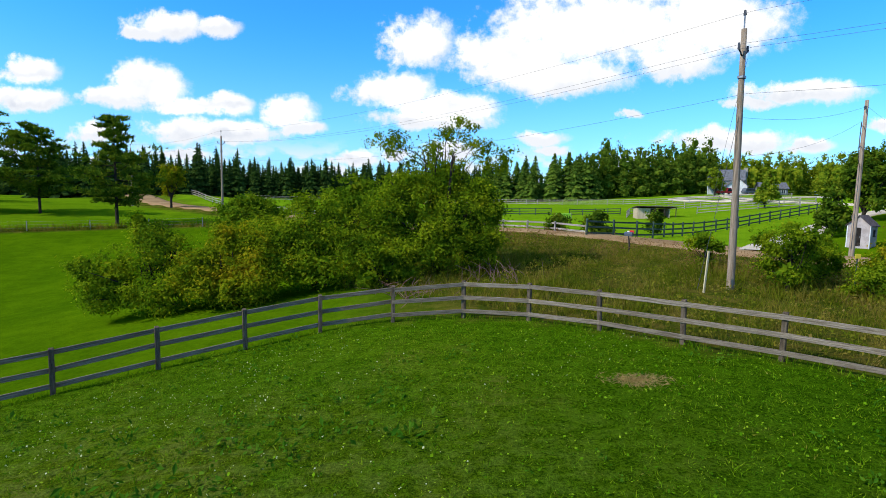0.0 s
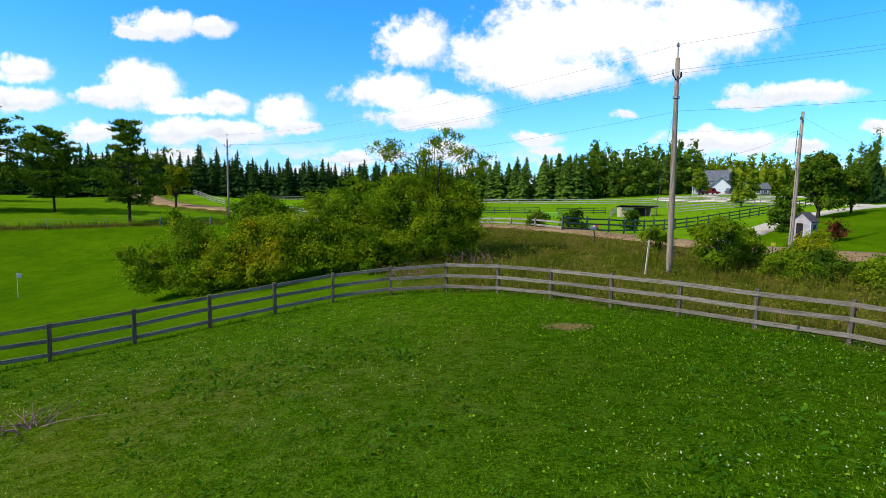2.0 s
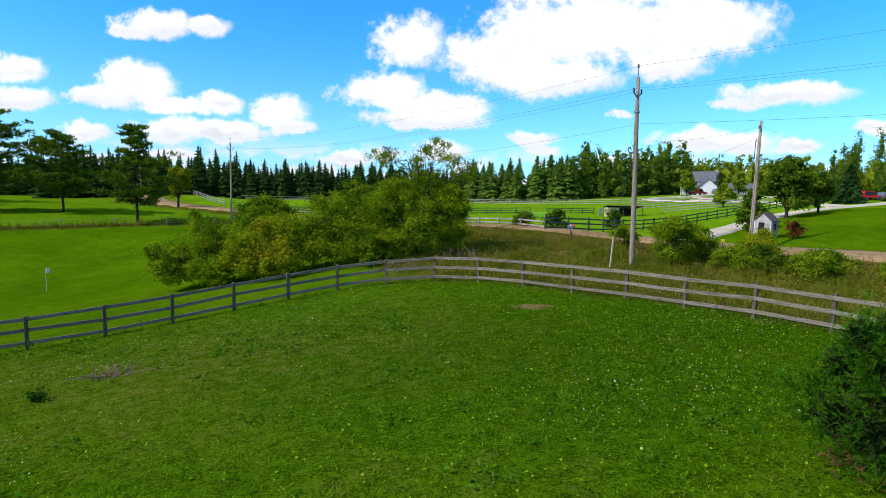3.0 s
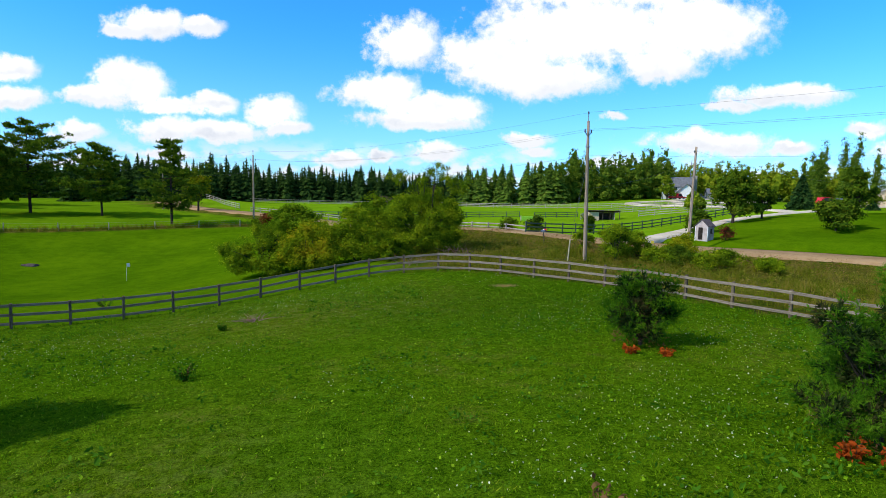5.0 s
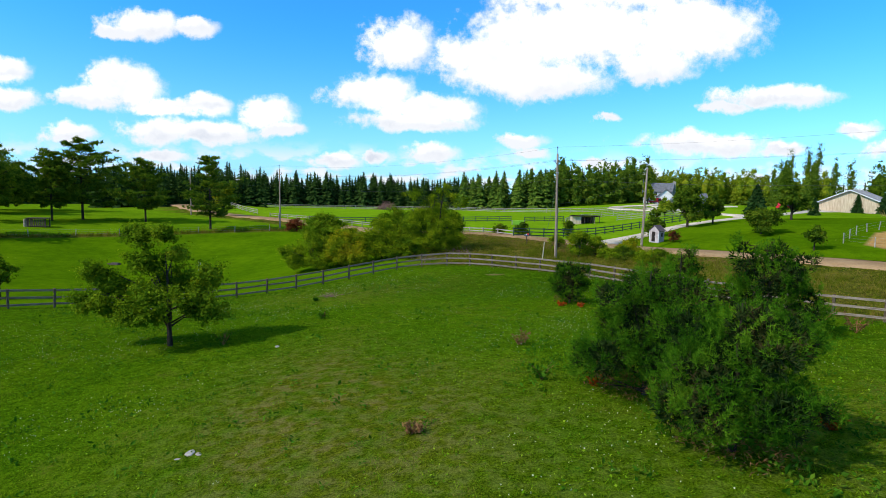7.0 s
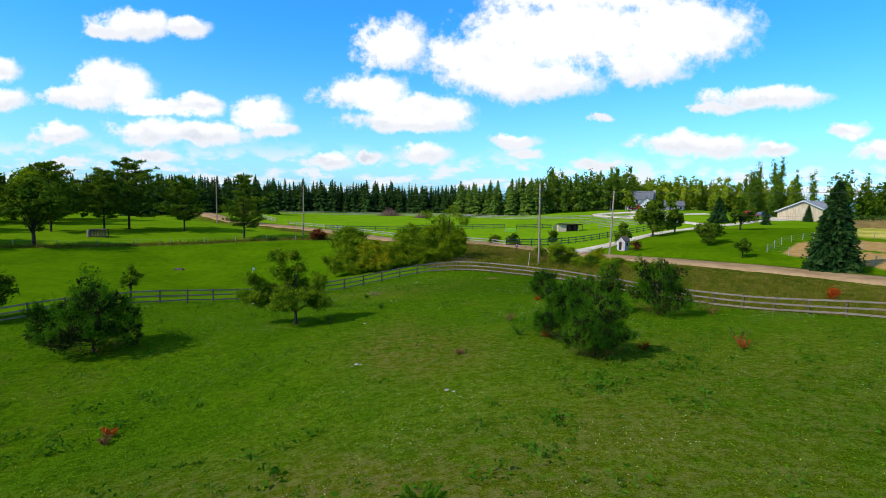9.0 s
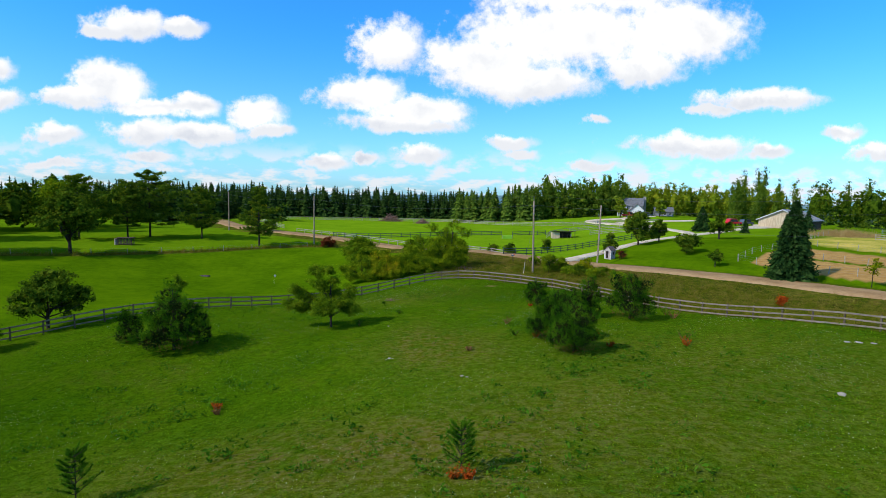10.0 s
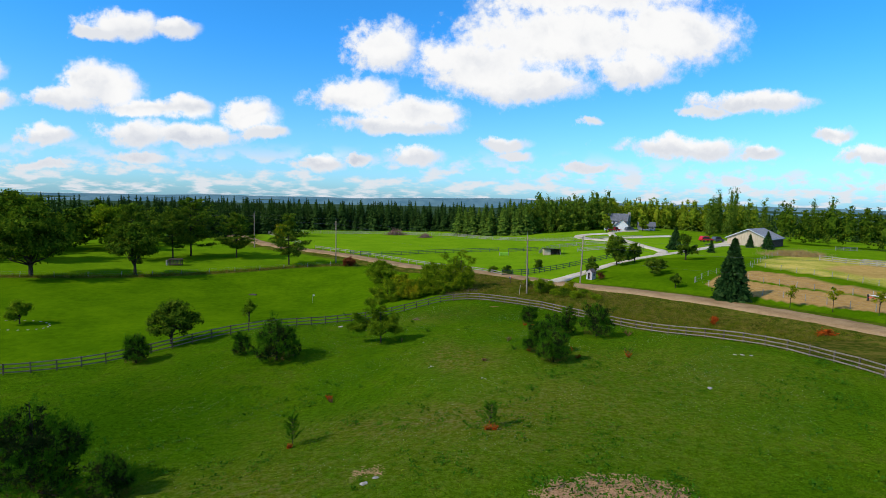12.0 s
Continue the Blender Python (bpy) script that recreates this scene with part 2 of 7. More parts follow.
MAT = {
    "fence_post": plain("weathered_post", (0.060, 0.045, 0.030), (0.19, 0.145, 0.10), 3.0, 0.9, stretch=(6, 6, 1), relief=0.4),
    "fence": plain("weathered_board", (0.110, 0.086, 0.058), (0.33, 0.27, 0.20), 3.0, 0.85, stretch=(1.5, 14, 14), relief=0.4),
    "fence_green": plain("dark_green_board", (0.035, 0.06, 0.045), (0.09, 0.13, 0.10), 3.0, 0.8),
    "fence_pale": plain("pale_board", (0.20, 0.175, 0.14), (0.44, 0.39, 0.315), 3.0, 0.85),
    "pole": plain("silvered_pole", (0.20, 0.145, 0.10), (0.46, 0.355, 0.26), 2.0, 0.85, stretch=(9, 9, 0.7), relief=0.4),
    "wire": plain("dark_wire", (0.03, 0.03, 0.035), (0.07, 0.07, 0.08), 3.0, 0.5, relief=0),
    "iron": plain("galvanised_iron", (0.16, 0.17, 0.18), (0.35, 0.36, 0.38), 6.0, 0.45, 0.8),
    "bark_dark": plain("shaded_pine_bark", (0.025, 0.02, 0.016), (0.07, 0.055, 0.042), 3.0, 0.95, stretch=(5, 5, 0.8), relief=0.5),
    "white_paint": plain("white_paint", (0.62, 0.61, 0.58), (0.80, 0.79, 0.76), 3.0, 0.6),
    "house_wall": plain("pale_grey_siding", (0.36, 0.36, 0.37), (0.50, 0.50, 0.51), 1.5, 0.75, stretch=(1, 1, 8)),
    "shed_wall": plain("pale_pink_boards", (0.33, 0.27, 0.25), (0.52, 0.44, 0.42), 2.5, 0.8),
    "shingle": plain("brown_grey_shingle", (0.07, 0.055, 0.055), (0.20, 0.16, 0.155), 5.0, 0.9),
    "roof_grey": plain("grey_shingle", (0.09, 0.09, 0.095), (0.20, 0.20, 0.21), 2.0, 0.85),
    "roof_metal": plain("grey_metal_roof", (0.17, 0.17, 0.18), (0.27, 0.27, 0.28), 0.6, 0.6, 0.0),
    "barn_wall": plain("tan_barn_boards", (0.42, 0.31, 0.20), (0.66, 0.53, 0.37), 0.8, 0.85, stretch=(6, 6, 0.6)),
    "door_dark": plain("near_black_door", (0.016, 0.013, 0.011), (0.05, 0.04, 0.034), 3.0, 0.85),
    "dark_wood": plain("dark_wood", (0.045, 0.035, 0.03), (0.13, 0.10, 0.08), 3.0, 0.85),
    "glass_dark": plain("dark_pane", (0.02, 0.025, 0.03), (0.05, 0.055, 0.06), 2.0, 0.08, relief=0),
    "red": plain("red_paint", (0.50, 0.012, 0.02), (0.62, 0.02, 0.03), 2.0, 0.3, relief=0, by_object=False),
    "black": plain("black_rubber", (0.012, 0.012, 0.013), (0.03, 0.03, 0.03), 6.0, 0.7),
    "car_grey": plain("grey_car_paint", (0.10, 0.12, 0.15), (0.14, 0.16, 0.19), 2.0, 0.25, 0.3, relief=0),
    "yellow": plain("yellow_plastic", (0.70, 0.52, 0.02), (0.80, 0.62, 0.04), 3.0, 0.5, relief=0),
    "lime": plain("lime_cloth", (0.20, 0.42, 0.015), (0.27, 0.52, 0.02), 3.0, 0.7),
    "stake": plain("sun_bleached_stake", (0.48, 0.39, 0.22), (0.64, 0.53, 0.32), 5.0, 0.8),
    "stone": plain("pale_limestone", (0.26, 0.22, 0.165), (0.50, 0.44, 0.35), 5.0, 0.9, relief=0.5),
    "straw": plain("dry_straw", (0.26, 0.16, 0.055), (0.44, 0.31, 0.12), 8.0, 0.95),
    "brush": plain("dead_brush", (0.16, 0.085, 0.065), (0.36, 0.21, 0.17), 3.0, 0.95),
    "leaf_elder": leafy("boxelder_leaf", [(0.034, 0.075, 0.004), (0.095, 0.160, 0.006), (0.185, 0.255, 0.008), (0.34, 0.35, 0.012)], through_light=0.38),
    "leaf_gold": leafy("turning_leaf", [(0.050, 0.095, 0.004), (0.14, 0.19, 0.006), (0.28, 0.28, 0.008), (0.40, 0.27, 0.012)], through_light=0.35),
    "leaf_apple": leafy("orchard_leaf", [(0.034, 0.078, 0.004), (0.085, 0.15, 0.006), (0.15, 0.225, 0.008), (0.24, 0.28, 0.012)], through_light=0.35),
    "leaf_dark": leafy("maple_leaf", [(0.018, 0.042, 0.004), (0.046, 0.090, 0.006), (0.092, 0.148, 0.009), (0.165, 0.19, 0.013)], through_light=0.3),
    "leaf_wood": leafy("woodland_leaf", [(0.075, 0.13, 0.008), (0.155, 0.225, 0.012), (0.25, 0.30, 0.016), (0.36, 0.35, 0.022)], through_light=0.35),
    "leaf_poplar": leafy("poplar_leaf", [(0.038, 0.082, 0.008), (0.075, 0.135, 0.012), (0.125, 0.19, 0.017), (0.20, 0.25, 0.024)], through_light=0.35),
    "leaf_red": leafy("reddened_leaf", [(0.16, 0.035, 0.006), (0.32, 0.055, 0.008), (0.48, 0.085, 0.012), (0.20, 0.085, 0.012)]),
    "leaf_maroon": leafy("maroon_leaf", [(0.07, 0.022, 0.010), (0.13, 0.035, 0.014), (0.20, 0.055, 0.02), (0.12, 0.08, 0.015)]),
    "needle": leafy("soft_pine_needle", [(0.012, 0.050, 0.003), (0.036, 0.110, 0.005), (0.076, 0.185, 0.008), (0.145, 0.25, 0.013)], through_light=0.25),
    # dark greens paint the bush's inner shade; the last tone is browned needle
    "needle_inner": leafy("shade_dark_inner_needle", [(0.010, 0.022, 0.005), (0.016, 0.036, 0.007), (0.030, 0.045, 0.010), (0.060, 0.040, 0.015)], through_light=0.1),
    "needle_dark": leafy("dark_conifer_needle", [(0.010, 0.024, 0.006), (0.020, 0.045, 0.009), (0.037, 0.073, 0.013), (0.062, 0.102, 0.017)], through_light=0.15),
    "needle_old": leafy("old_pine_needle", [(0.022, 0.052, 0.006), (0.062, 0.120, 0.010), (0.13, 0.20, 0.015), (0.27, 0.29, 0.02)], through_light=0.25),
    "needle_light": leafy("light_spruce_needle", [(0.030, 0.066, 0.008), (0.066, 0.122, 0.014), (0.115, 0.18, 0.02), (0.17, 0.225, 0.024)], through_light=0.25),
    "needle_blue": leafy("blue_spruce_needle", [(0.008, 0.025, 0.006), (0.016, 0.044, 0.010), (0.030, 0.068, 0.015), (0.055, 0.095, 0.024)], through_light=0.15),
    "blade": leafy("grass_blade", [(0.030, 0.090, 0.002), (0.070, 0.160, 0.003), (0.125, 0.225, 0.005), (0.25, 0.30, 0.015)], through_light=0.3, single=0.75),
    "blade_dry": leafy("dry_grass_blade", [(0.07, 0.10, 0.006), (0.12, 0.145, 0.009), (0.18, 0.170, 0.022), (0.30, 0.26, 0.06)], through_light=0.25, single=0.75),
    "weed_brown": leafy("rust_brown_weed", [(0.09, 0.055, 0.018), (0.17, 0.09, 0.036), (0.26, 0.13, 0.055), (0.19, 0.15, 0.03)], through_light=0.25),
    "blade_tall": leafy("tall_verge_grass", [(0.055, 0.085, 0.004), (0.115, 0.135, 0.008), (0.19, 0.165, 0.02), (0.25, 0.17, 0.05)], through_light=0.3),
    "clover": leafy("clover_leaf", [(0.020, 0.070, 0.002), (0.060, 0.160, 0.003), (0.13, 0.25, 0.006), (0.26, 0.36, 0.02)], through_light=0.2, single=0.85),
    "weed": leafy("broad_weed_leaf", [(0.018, 0.070, 0.004), (0.036, 0.112, 0.006), (0.062, 0.155, 0.009), (0.10, 0.185, 0.012)], through_light=0.3),
    "flower": leafy("white_clover_flower", [(0.34, 0.38, 0.16), (0.50, 0.52, 0.28), (0.64, 0.64, 0.46)], through_light=0.2),
}


def ground_material():
    m, n, bsdf, _ = material("grassland")
    where = n.add("ShaderNodeNewGeometry").outputs["Position"]
    zone = n.add("ShaderNodeAttribute", attribute_name="zone")
    parts = n.add("ShaderNodeSeparateColor")
    n.link(zone.outputs["Color"], parts.inputs[0])
    lawn, verge, dirt, tan = parts.outputs[0], parts.outputs[1], parts.outputs[2], zone.outputs["Alpha"]
    zone2 = n.add("ShaderNodeAttribute", attribute_name="zone_far")
    parts2 = n.add("ShaderNodeSeparateColor")
    n.link(zone2.outputs["Color"], parts2.inputs[0])
    meadow, woods, bare = parts2.outputs[0], parts2.outputs[1], parts2.outputs[2]
    n1, n2, n3, n4 = n.noise(where, 0.12, 3.0), n.noise(where, 0.9, 4.0, 0.6), n.noise(where, 7.0, 4.0, 0.65), n.noise(where, 45.0, 3.0, 0.7)
    mixn = n.math("ADD", n.math("ADD", n.math("MULTIPLY", n1, 0.3), n.math("MULTIPLY", n2, 0.25)), n.math("ADD", n.math("MULTIPLY", n3, 0.25), n.math("MULTIPLY", n4, 0.2)))
    t = n.span(mixn, 0.36, 0.64)
    n5 = n.noise(where, 17.0, 3.0, 0.7)
    n6 = n.noise(where, 2.6, 3.0, 0.6)
    fine_t = n.span(n.math("ADD", n.math("MULTIPLY", n5, 0.5), n.math("MULTIPLY", n4, 0.5)), 0.42, 0.58)
    mid_t = n.span(n.math("ADD", n.math("MULTIPLY", n3, 0.5), n.math("MULTIPLY", n6, 0.5)), 0.42, 0.58)
    rough_t = n.math("ADD", n.math("MULTIPLY", fine_t, 0.66), n.math("MULTIPLY", mid_t, 0.34))
    pad = n.mix(rough_t, (0.012, 0.040, 0.0008), (0.091, 0.180, 0.0034))
    pad = n.mix(n.span(n1, 0.40, 0.64, 0.0, 0.4), pad, n.mix(rough_t, (0.026, 0.056, 0.0010), (0.150, 0.222, 0.0050)))
    worn = n.math("MULTIPLY", n.span(n.math("ADD", n.math("MULTIPLY", n2, 0.6), n.math("MULTIPLY", n1, 0.5)), 0.57, 0.72), n.span(n3, 0.38, 0.66))
    pad = n.mix(n.math("MULTIPLY", worn, 0.5), pad, (0.14, 0.115, 0.022))
    dry = n.math("MULTIPLY", zone2.outputs["Alpha"], n.span(n.math("ADD", n.math("MULTIPLY", n2, 0.6), n.math("MULTIPLY", n1, 0.4)), 0.28, 0.56))
    pad = n.mix(n.math("MULTIPLY", dry, 0.92), pad, n.mix(n.span(n6, 0.40, 0.62), n.mix(rough_t, (0.040, 0.046, 0.003), (0.175, 0.172, 0.010)), n.mix(rough_t, (0.060, 0.046, 0.012), (0.21, 0.162, 0.046))))
    lush = n.add("ShaderNodeAttribute", attribute_name="lush").outputs["Fac"]
    pad = n.mix(n.math("MULTIPLY", lush, 0.8), pad, n.mix(rough_t, (0.005, 0.023, 0.0004), (0.034, 0.092, 0.0015)))
    lawn_c = n.mix(t, (0.040, 0.096, 0.0012), (0.096, 0.172, 0.0021))
    meadow_c = n.mix(t, (0.100, 0.205, 0.004), (0.172, 0.285, 0.007))
    verge_c = n.mix(n.span(n2, 0.36, 0.64), n.mix(t, (0.022, 0.040, 0.003), (0.085, 0.100, 0.009)), n.mix(t, (0.045, 0.040, 0.006), (0.15, 0.12, 0.02)))
    dirt_c = n.mix(n.span(n.math("ADD", n.math("MULTIPLY", n2, 0.5), n.math("MULTIPLY", n4, 0.5)), 0.35, 0.65), (0.33, 0.175, 0.055), (0.50, 0.285, 0.10))
    tan_c = n.mix(n.span(n.math("ADD", n.math("MULTIPLY", n1, 0.6), n.math("MULTIPLY", n6, 0.4)), 0.38, 0.62), (0.25, 0.27, 0.025), (0.60, 0.43, 0.10))
    wood_c = n.mix(n.span(n.noise(where, 0.02, 5.0, 0.7), 0.35, 0.65), (0.020, 0.045, 0.022), (0.055, 0.085, 0.040))
    col = pad
    for f, c in ((lawn, lawn_c), (meadow, meadow_c), (verge, verge_c), (tan, tan_c), (woods, wood_c), (dirt, dirt_c)):
        col = n.mix(f, col, c)
    bare_f = n.span(n.math("ADD", bare, n.math("MULTIPLY", n.math("SUBTRACT", n.math("ADD", n.math("MULTIPLY", n2, 0.5), n.math("MULTIPLY", n3, 0.5)), 0.52), 4.6)), 0.42, 0.62)
    bare_f = n.math("MULTIPLY", bare_f, n.span(bare, 0.08, 0.3))
    col = n.mix(bare_f, col, n.mix(n.span(n.math("ADD", n.math("MULTIPLY", n3, 0.5), n.math("MULTIPLY", n4, 0.5)), 0.38, 0.62), (0.23, 0.112, 0.05), (0.52, 0.30, 0.155)))
    n.link(col, bsdf.inputs["Base Color"])
    bsdf.inputs["Roughness"].default_value, bsdf.inputs["Specular IOR Level"].default_value = 0.95, 0.0
    bump(n, bsdf, n.math("ADD", n.math("MULTIPLY", n3, 0.35), n.math("ADD", n.math("MULTIPLY", n5, 0.35), n.math("MULTIPLY", n4, 0.3))), 0.9, 0.12)
    return m


def road_material(name, dark, light):
    m, n, bsdf, _ = material(name)
    where = n.add("ShaderNodeNewGeometry").outputs["Position"]
    n1, n2, n3 = n.noise(where, 0.3, 4.0, 0.6), n.noise(where, 3.0, 4.0, 0.6), n.noise(where, 40.0, 3.0, 0.7)
    f = n.math("ADD", n.math("MULTIPLY", n1, 0.5), n.math("ADD", n.math("MULTIPLY", n2, 0.25), n.math("MULTIPLY", n3, 0.25)))
    n.link(n.mix(n.span(f, 0.36, 0.64), dark, light), bsdf.inputs["Base Color"])
    bsdf.inputs["Roughness"].default_value, bsdf.inputs["Specular IOR Level"].default_value = 0.95, 0.0
    bump(n, bsdf, n3, 0.5, 0.03)
    return m


MAT["ground"] = ground_material()
MAT["road"] = road_material("gravel_road", (0.23, 0.138, 0.064), (0.37, 0.24, 0.120))
MAT["drive"] = road_material("pale_gravel_drive", (0.42, 0.34, 0.235), (0.62, 0.52, 0.385))
# pale blue-green tones hold the air's haze over the distant woods
MAT["far_hills"] = plain("hazed_far_hills", (0.060, 0.135, 0.165), (0.14, 0.225, 0.235), 0.004, 0.95, relief=0, by_object=False)


# ---- mesh helpers ----
rng = np.random.default_rng(7)


def mesh_of(name, verts, faces, mat, smooth=False):
    """A mesh from arrays: verts (n, 3), faces (m, 3 or 4)."""
    verts, faces = np.asarray(verts, np.float32), np.asarray(faces, np.int32)
    me = bpy.data.meshes.new(name)
    k = faces.shape[1]
    me.vertices.add(len(verts)), me.loops.add(faces.size), me.polygons.add(len(faces))
    me.vertices.foreach_set("co", verts.ravel())
    me.loops.foreach_set("vertex_index", faces.ravel())
    me.polygons.foreach_set("loop_start", np.arange(0, faces.size, k, dtype=np.int32))
    me.polygons.foreach_set("use_smooth", np.full(len(faces), smooth))
    me.materials.append(mat)
    me.update(calc_edges=True)
    return me


def link_part(name, me, parent, label="", m=None):
    ob = new(name, me)
    ob.parent = parent
    if m is not None:
        ob.matrix_basis = m
    if label:
        ob["label"] = label
    return ob


def part(name, bm, mat, parent, label="", m=None, smooth=False):
    """One bmesh as one mesh object under a thing or a part."""
    me = bpy.data.meshes.new(name)
    bm.to_mesh(me)
    bm.free()
    me.materials.append(mat)
    if smooth:
        me.polygons.foreach_set("use_smooth", np.full(len(me.polygons), True))
    return link_part(name, me, parent, label, m)


def thing(name, label, category, place=(0, 0, 0), turn=0.0, group="", kind=""):
    """An Empty at the base of a thing."""
    ob = new(name)
    ob.empty_display_size = 0.2
    ob.matrix_basis = pose(*place, 0, 0, turn)
    return tagged(ob, label, category, group, kind)


def add_box(bm, sx, sy, sz, centre=(0, 0, 0), bevel=0.0):
    made = bmesh.ops.create_cube(bm, size=1.0, matrix=Matrix.Translation(centre) @ Matrix.Diagonal((sx, sy, sz, 1)))
    if bevel:
        edges = list({e for v in made["verts"] for e in v.link_edges})
        bmesh.ops.bevel(bm, geom=edges, offset=bevel, segments=1, affect="EDGES")
    return bm


def box(sx, sy, sz, centre=(0, 0, 0), bevel=0.0):
    return add_box(bmesh.new(), sx, sy, sz, centre, bevel)


def add_rod(bm, a, b, r1, r2=None, sides=8):
    a, b = Vector(a), Vector(b)
    m = Matrix.Translation((a + b) / 2) @ (b - a).to_track_quat("Z", "Y").to_matrix().to_4x4()
    bmesh.ops.create_cone(bm, cap_ends=True, segments=sides, radius1=r1, radius2=r1 if r2 is None else r2, depth=(b - a).length, matrix=m)
    return bm


def rod(a, b, r1, r2=None, sides=8):
    return add_rod(bmesh.new(), a, b, r1, r2, sides)


def prism(outline, depth, axis="y"):
    """A flat outline (list of (u, z)) pushed to a depth along y."""
    bm = bmesh.new()
    front = [bm.verts.new((u, -depth / 2, z)) for u, z in outline]
    back = [bm.verts.new((u, depth / 2, z)) for u, z in outline]
    bm.faces.new(front), bm.faces.new(back[::-1])
    k = len(outline)
    for i in range(k):
        bm.faces.new((front[(i + 1) % k], front[i], back[i], back[(i + 1) % k]))
    bmesh.ops.recalc_face_normals(bm, faces=bm.faces)
    return bm


def tubes(paths, sides=6):
    """Tapered round limbs joined into one array pair; each path is a list of (x, y, z, radius)."""
    vs, fs, base = [], [], 0
    ang = np.linspace(0, 2 * np.pi, sides, endpoint=False)
    for p in paths:
        p = np.asarray(p, float)
        t = np.gradient(p[:, :3], axis=0)
        t /= np.linalg.norm(t, axis=1, keepdims=True) + 1e-9
        ref = np.where(np.abs(t[:, 2:3]) > 0.9, [[1.0, 0, 0]], [[0, 0, 1.0]])
        u = np.cross(t, ref)
        u /= np.linalg.norm(u, axis=1, keepdims=True) + 1e-9
        w = np.cross(t, u)
        ring = p[:, None, :3] + p[:, None, 3:4] * (np.cos(ang)[None, :, None] * u[:, None] + np.sin(ang)[None, :, None] * w[:, None])
        k = len(p)
        vs.append(ring.reshape(-1, 3))
        i, j = np.meshgrid(np.arange(k - 1), np.arange(sides), indexing="ij")
        a = base + i * sides + j
        b = base + i * sides + (j + 1) % sides
        fs.append(np.stack([a, b, b + sides, a + sides], -1).reshape(-1, 4))
        base += k * sides
    return np.concatenate(vs), np.concatenate(fs)


def unit(v):
    return v / (np.linalg.norm(v, axis=-1, keepdims=True) + 1e-9)


def leaf_quads(p, size, r, upward=0.5, slim=0.55, outward=None):
    """A folded diamond for every place p; outward turns the leaves to face out of their clump."""
    k = len(p)
    nrm = r.normal(size=(k, 3)) + np.array([0, 0, upward])
    if outward is not None:
        nrm = 0.55 * nrm + outward
    nrm = unit(nrm)
    u = unit(np.cross(nrm, r.normal(size=(k, 3))))
    w = np.cross(nrm, u)
    s = (size * r.uniform(0.65, 1.3, k))[:, None]
    v = np.stack([p - u * s, p + w * s * slim + nrm * s * 0.12, p + u * s, p - w * s * slim + nrm * s * 0.12], 1).reshape(-1, 3)
    return v, np.arange(4 * k).reshape(-1, 4)


def needle_tufts(p, axis, length, r, count=8, width=0.06, spread=0.7):
    """Sprays of thin needles from every place p along its axis."""
    k = len(p)
    d = unit(axis[:, None, :] + spread * r.normal(size=(k, count, 3)))
    side = unit(np.cross(d, r.normal(size=(k, count, 3))))
    ln = (length * r.uniform(0.6, 1.2, (k, count)))[..., None]
    a = p[:, None] - side * ln * width
    b = p[:, None] + side * ln * width
    c = p[:, None] + d * ln
    v = np.stack([a, b, c], 2).reshape(-1, 3)
    return v, np.arange(len(v)).reshape(-1, 3)


def crown_points(lobes, count, r, clump=0.28, hollow=0.5, per=22):
    """Leaf places gathered in clumps in the outer part of a few overlapping lobes (x, y, z, rx, ry, rz)."""
    lobes = np.asarray(lobes, float)
    wgt = np.prod(lobes[:, 3:], 1) ** (2 / 3)
    k = max(8, count // per)
    pick = r.choice(len(lobes), k, p=wgt / wgt.sum())
    d = unit(r.normal(size=(k, 3)))
    rad = hollow + (1 - hollow) * r.uniform(0, 1, k) ** 0.6
    rad *= 1 + 0.16 * np.sin(3.1 * d[:, 0] + 5 * d[:, 2] + pick) + 0.07 * r.normal(size=k)
    c = lobes[pick, :3] + d * rad[:, None] * lobes[pick, 3:]
    idx = r.integers(0, k, count)
    off = r.normal(size=(count, 3)) * (clump * r.uniform(0.6, 1.3, k))[idx][:, None] * np.array([1, 1, 0.7])
    return c[idx] + off, c, unit(0.9 * unit(off) + 0.7 * d[idx] + np.array([0, 0, 0.25]))


def blob_arrays(lobes, r, size=0.7, turns=7, rows=4):
    """The shaded leafy mass inside a crown: one rough low ball for every lobe, in four-sided faces."""
    vs, fs, base = [], [], 0
    for x, y, z, rx, ry, rz in lobes:
        th = np.linspace(0.15, np.pi - 0.15, rows)
        ph = np.linspace(0, 2 * np.pi, turns, endpoint=False) + r.uniform(0, 6)
        k = size * r.uniform(0.75, 1.2, (rows, turns))
        vs.append(np.stack([x + rx * k * np.sin(th)[:, None] * np.cos(ph), y + ry * k * np.sin(th)[:, None] * np.sin(ph), z + rz * k * np.cos(th)[:, None]], -1).reshape(-1, 3))
        i, j = np.meshgrid(np.arange(rows - 1), np.arange(turns), indexing="ij")
        a, b = base + i * turns + j, base + i * turns + (j + 1) % turns
        fs.append(np.stack([a, a + turns, b + turns, b], -1).reshape(-1, 4))
        base += rows * turns
    return np.concatenate(vs), np.concatenate(fs)


def joined(*pairs):
    """Several vertex and face arrays as one pair."""
    vs, fs, base = [], [], 0
    for v, f in pairs:
        vs.append(v)
        fs.append(f + base)
        base += len(v)
    return np.concatenate(vs), np.concatenate(fs)


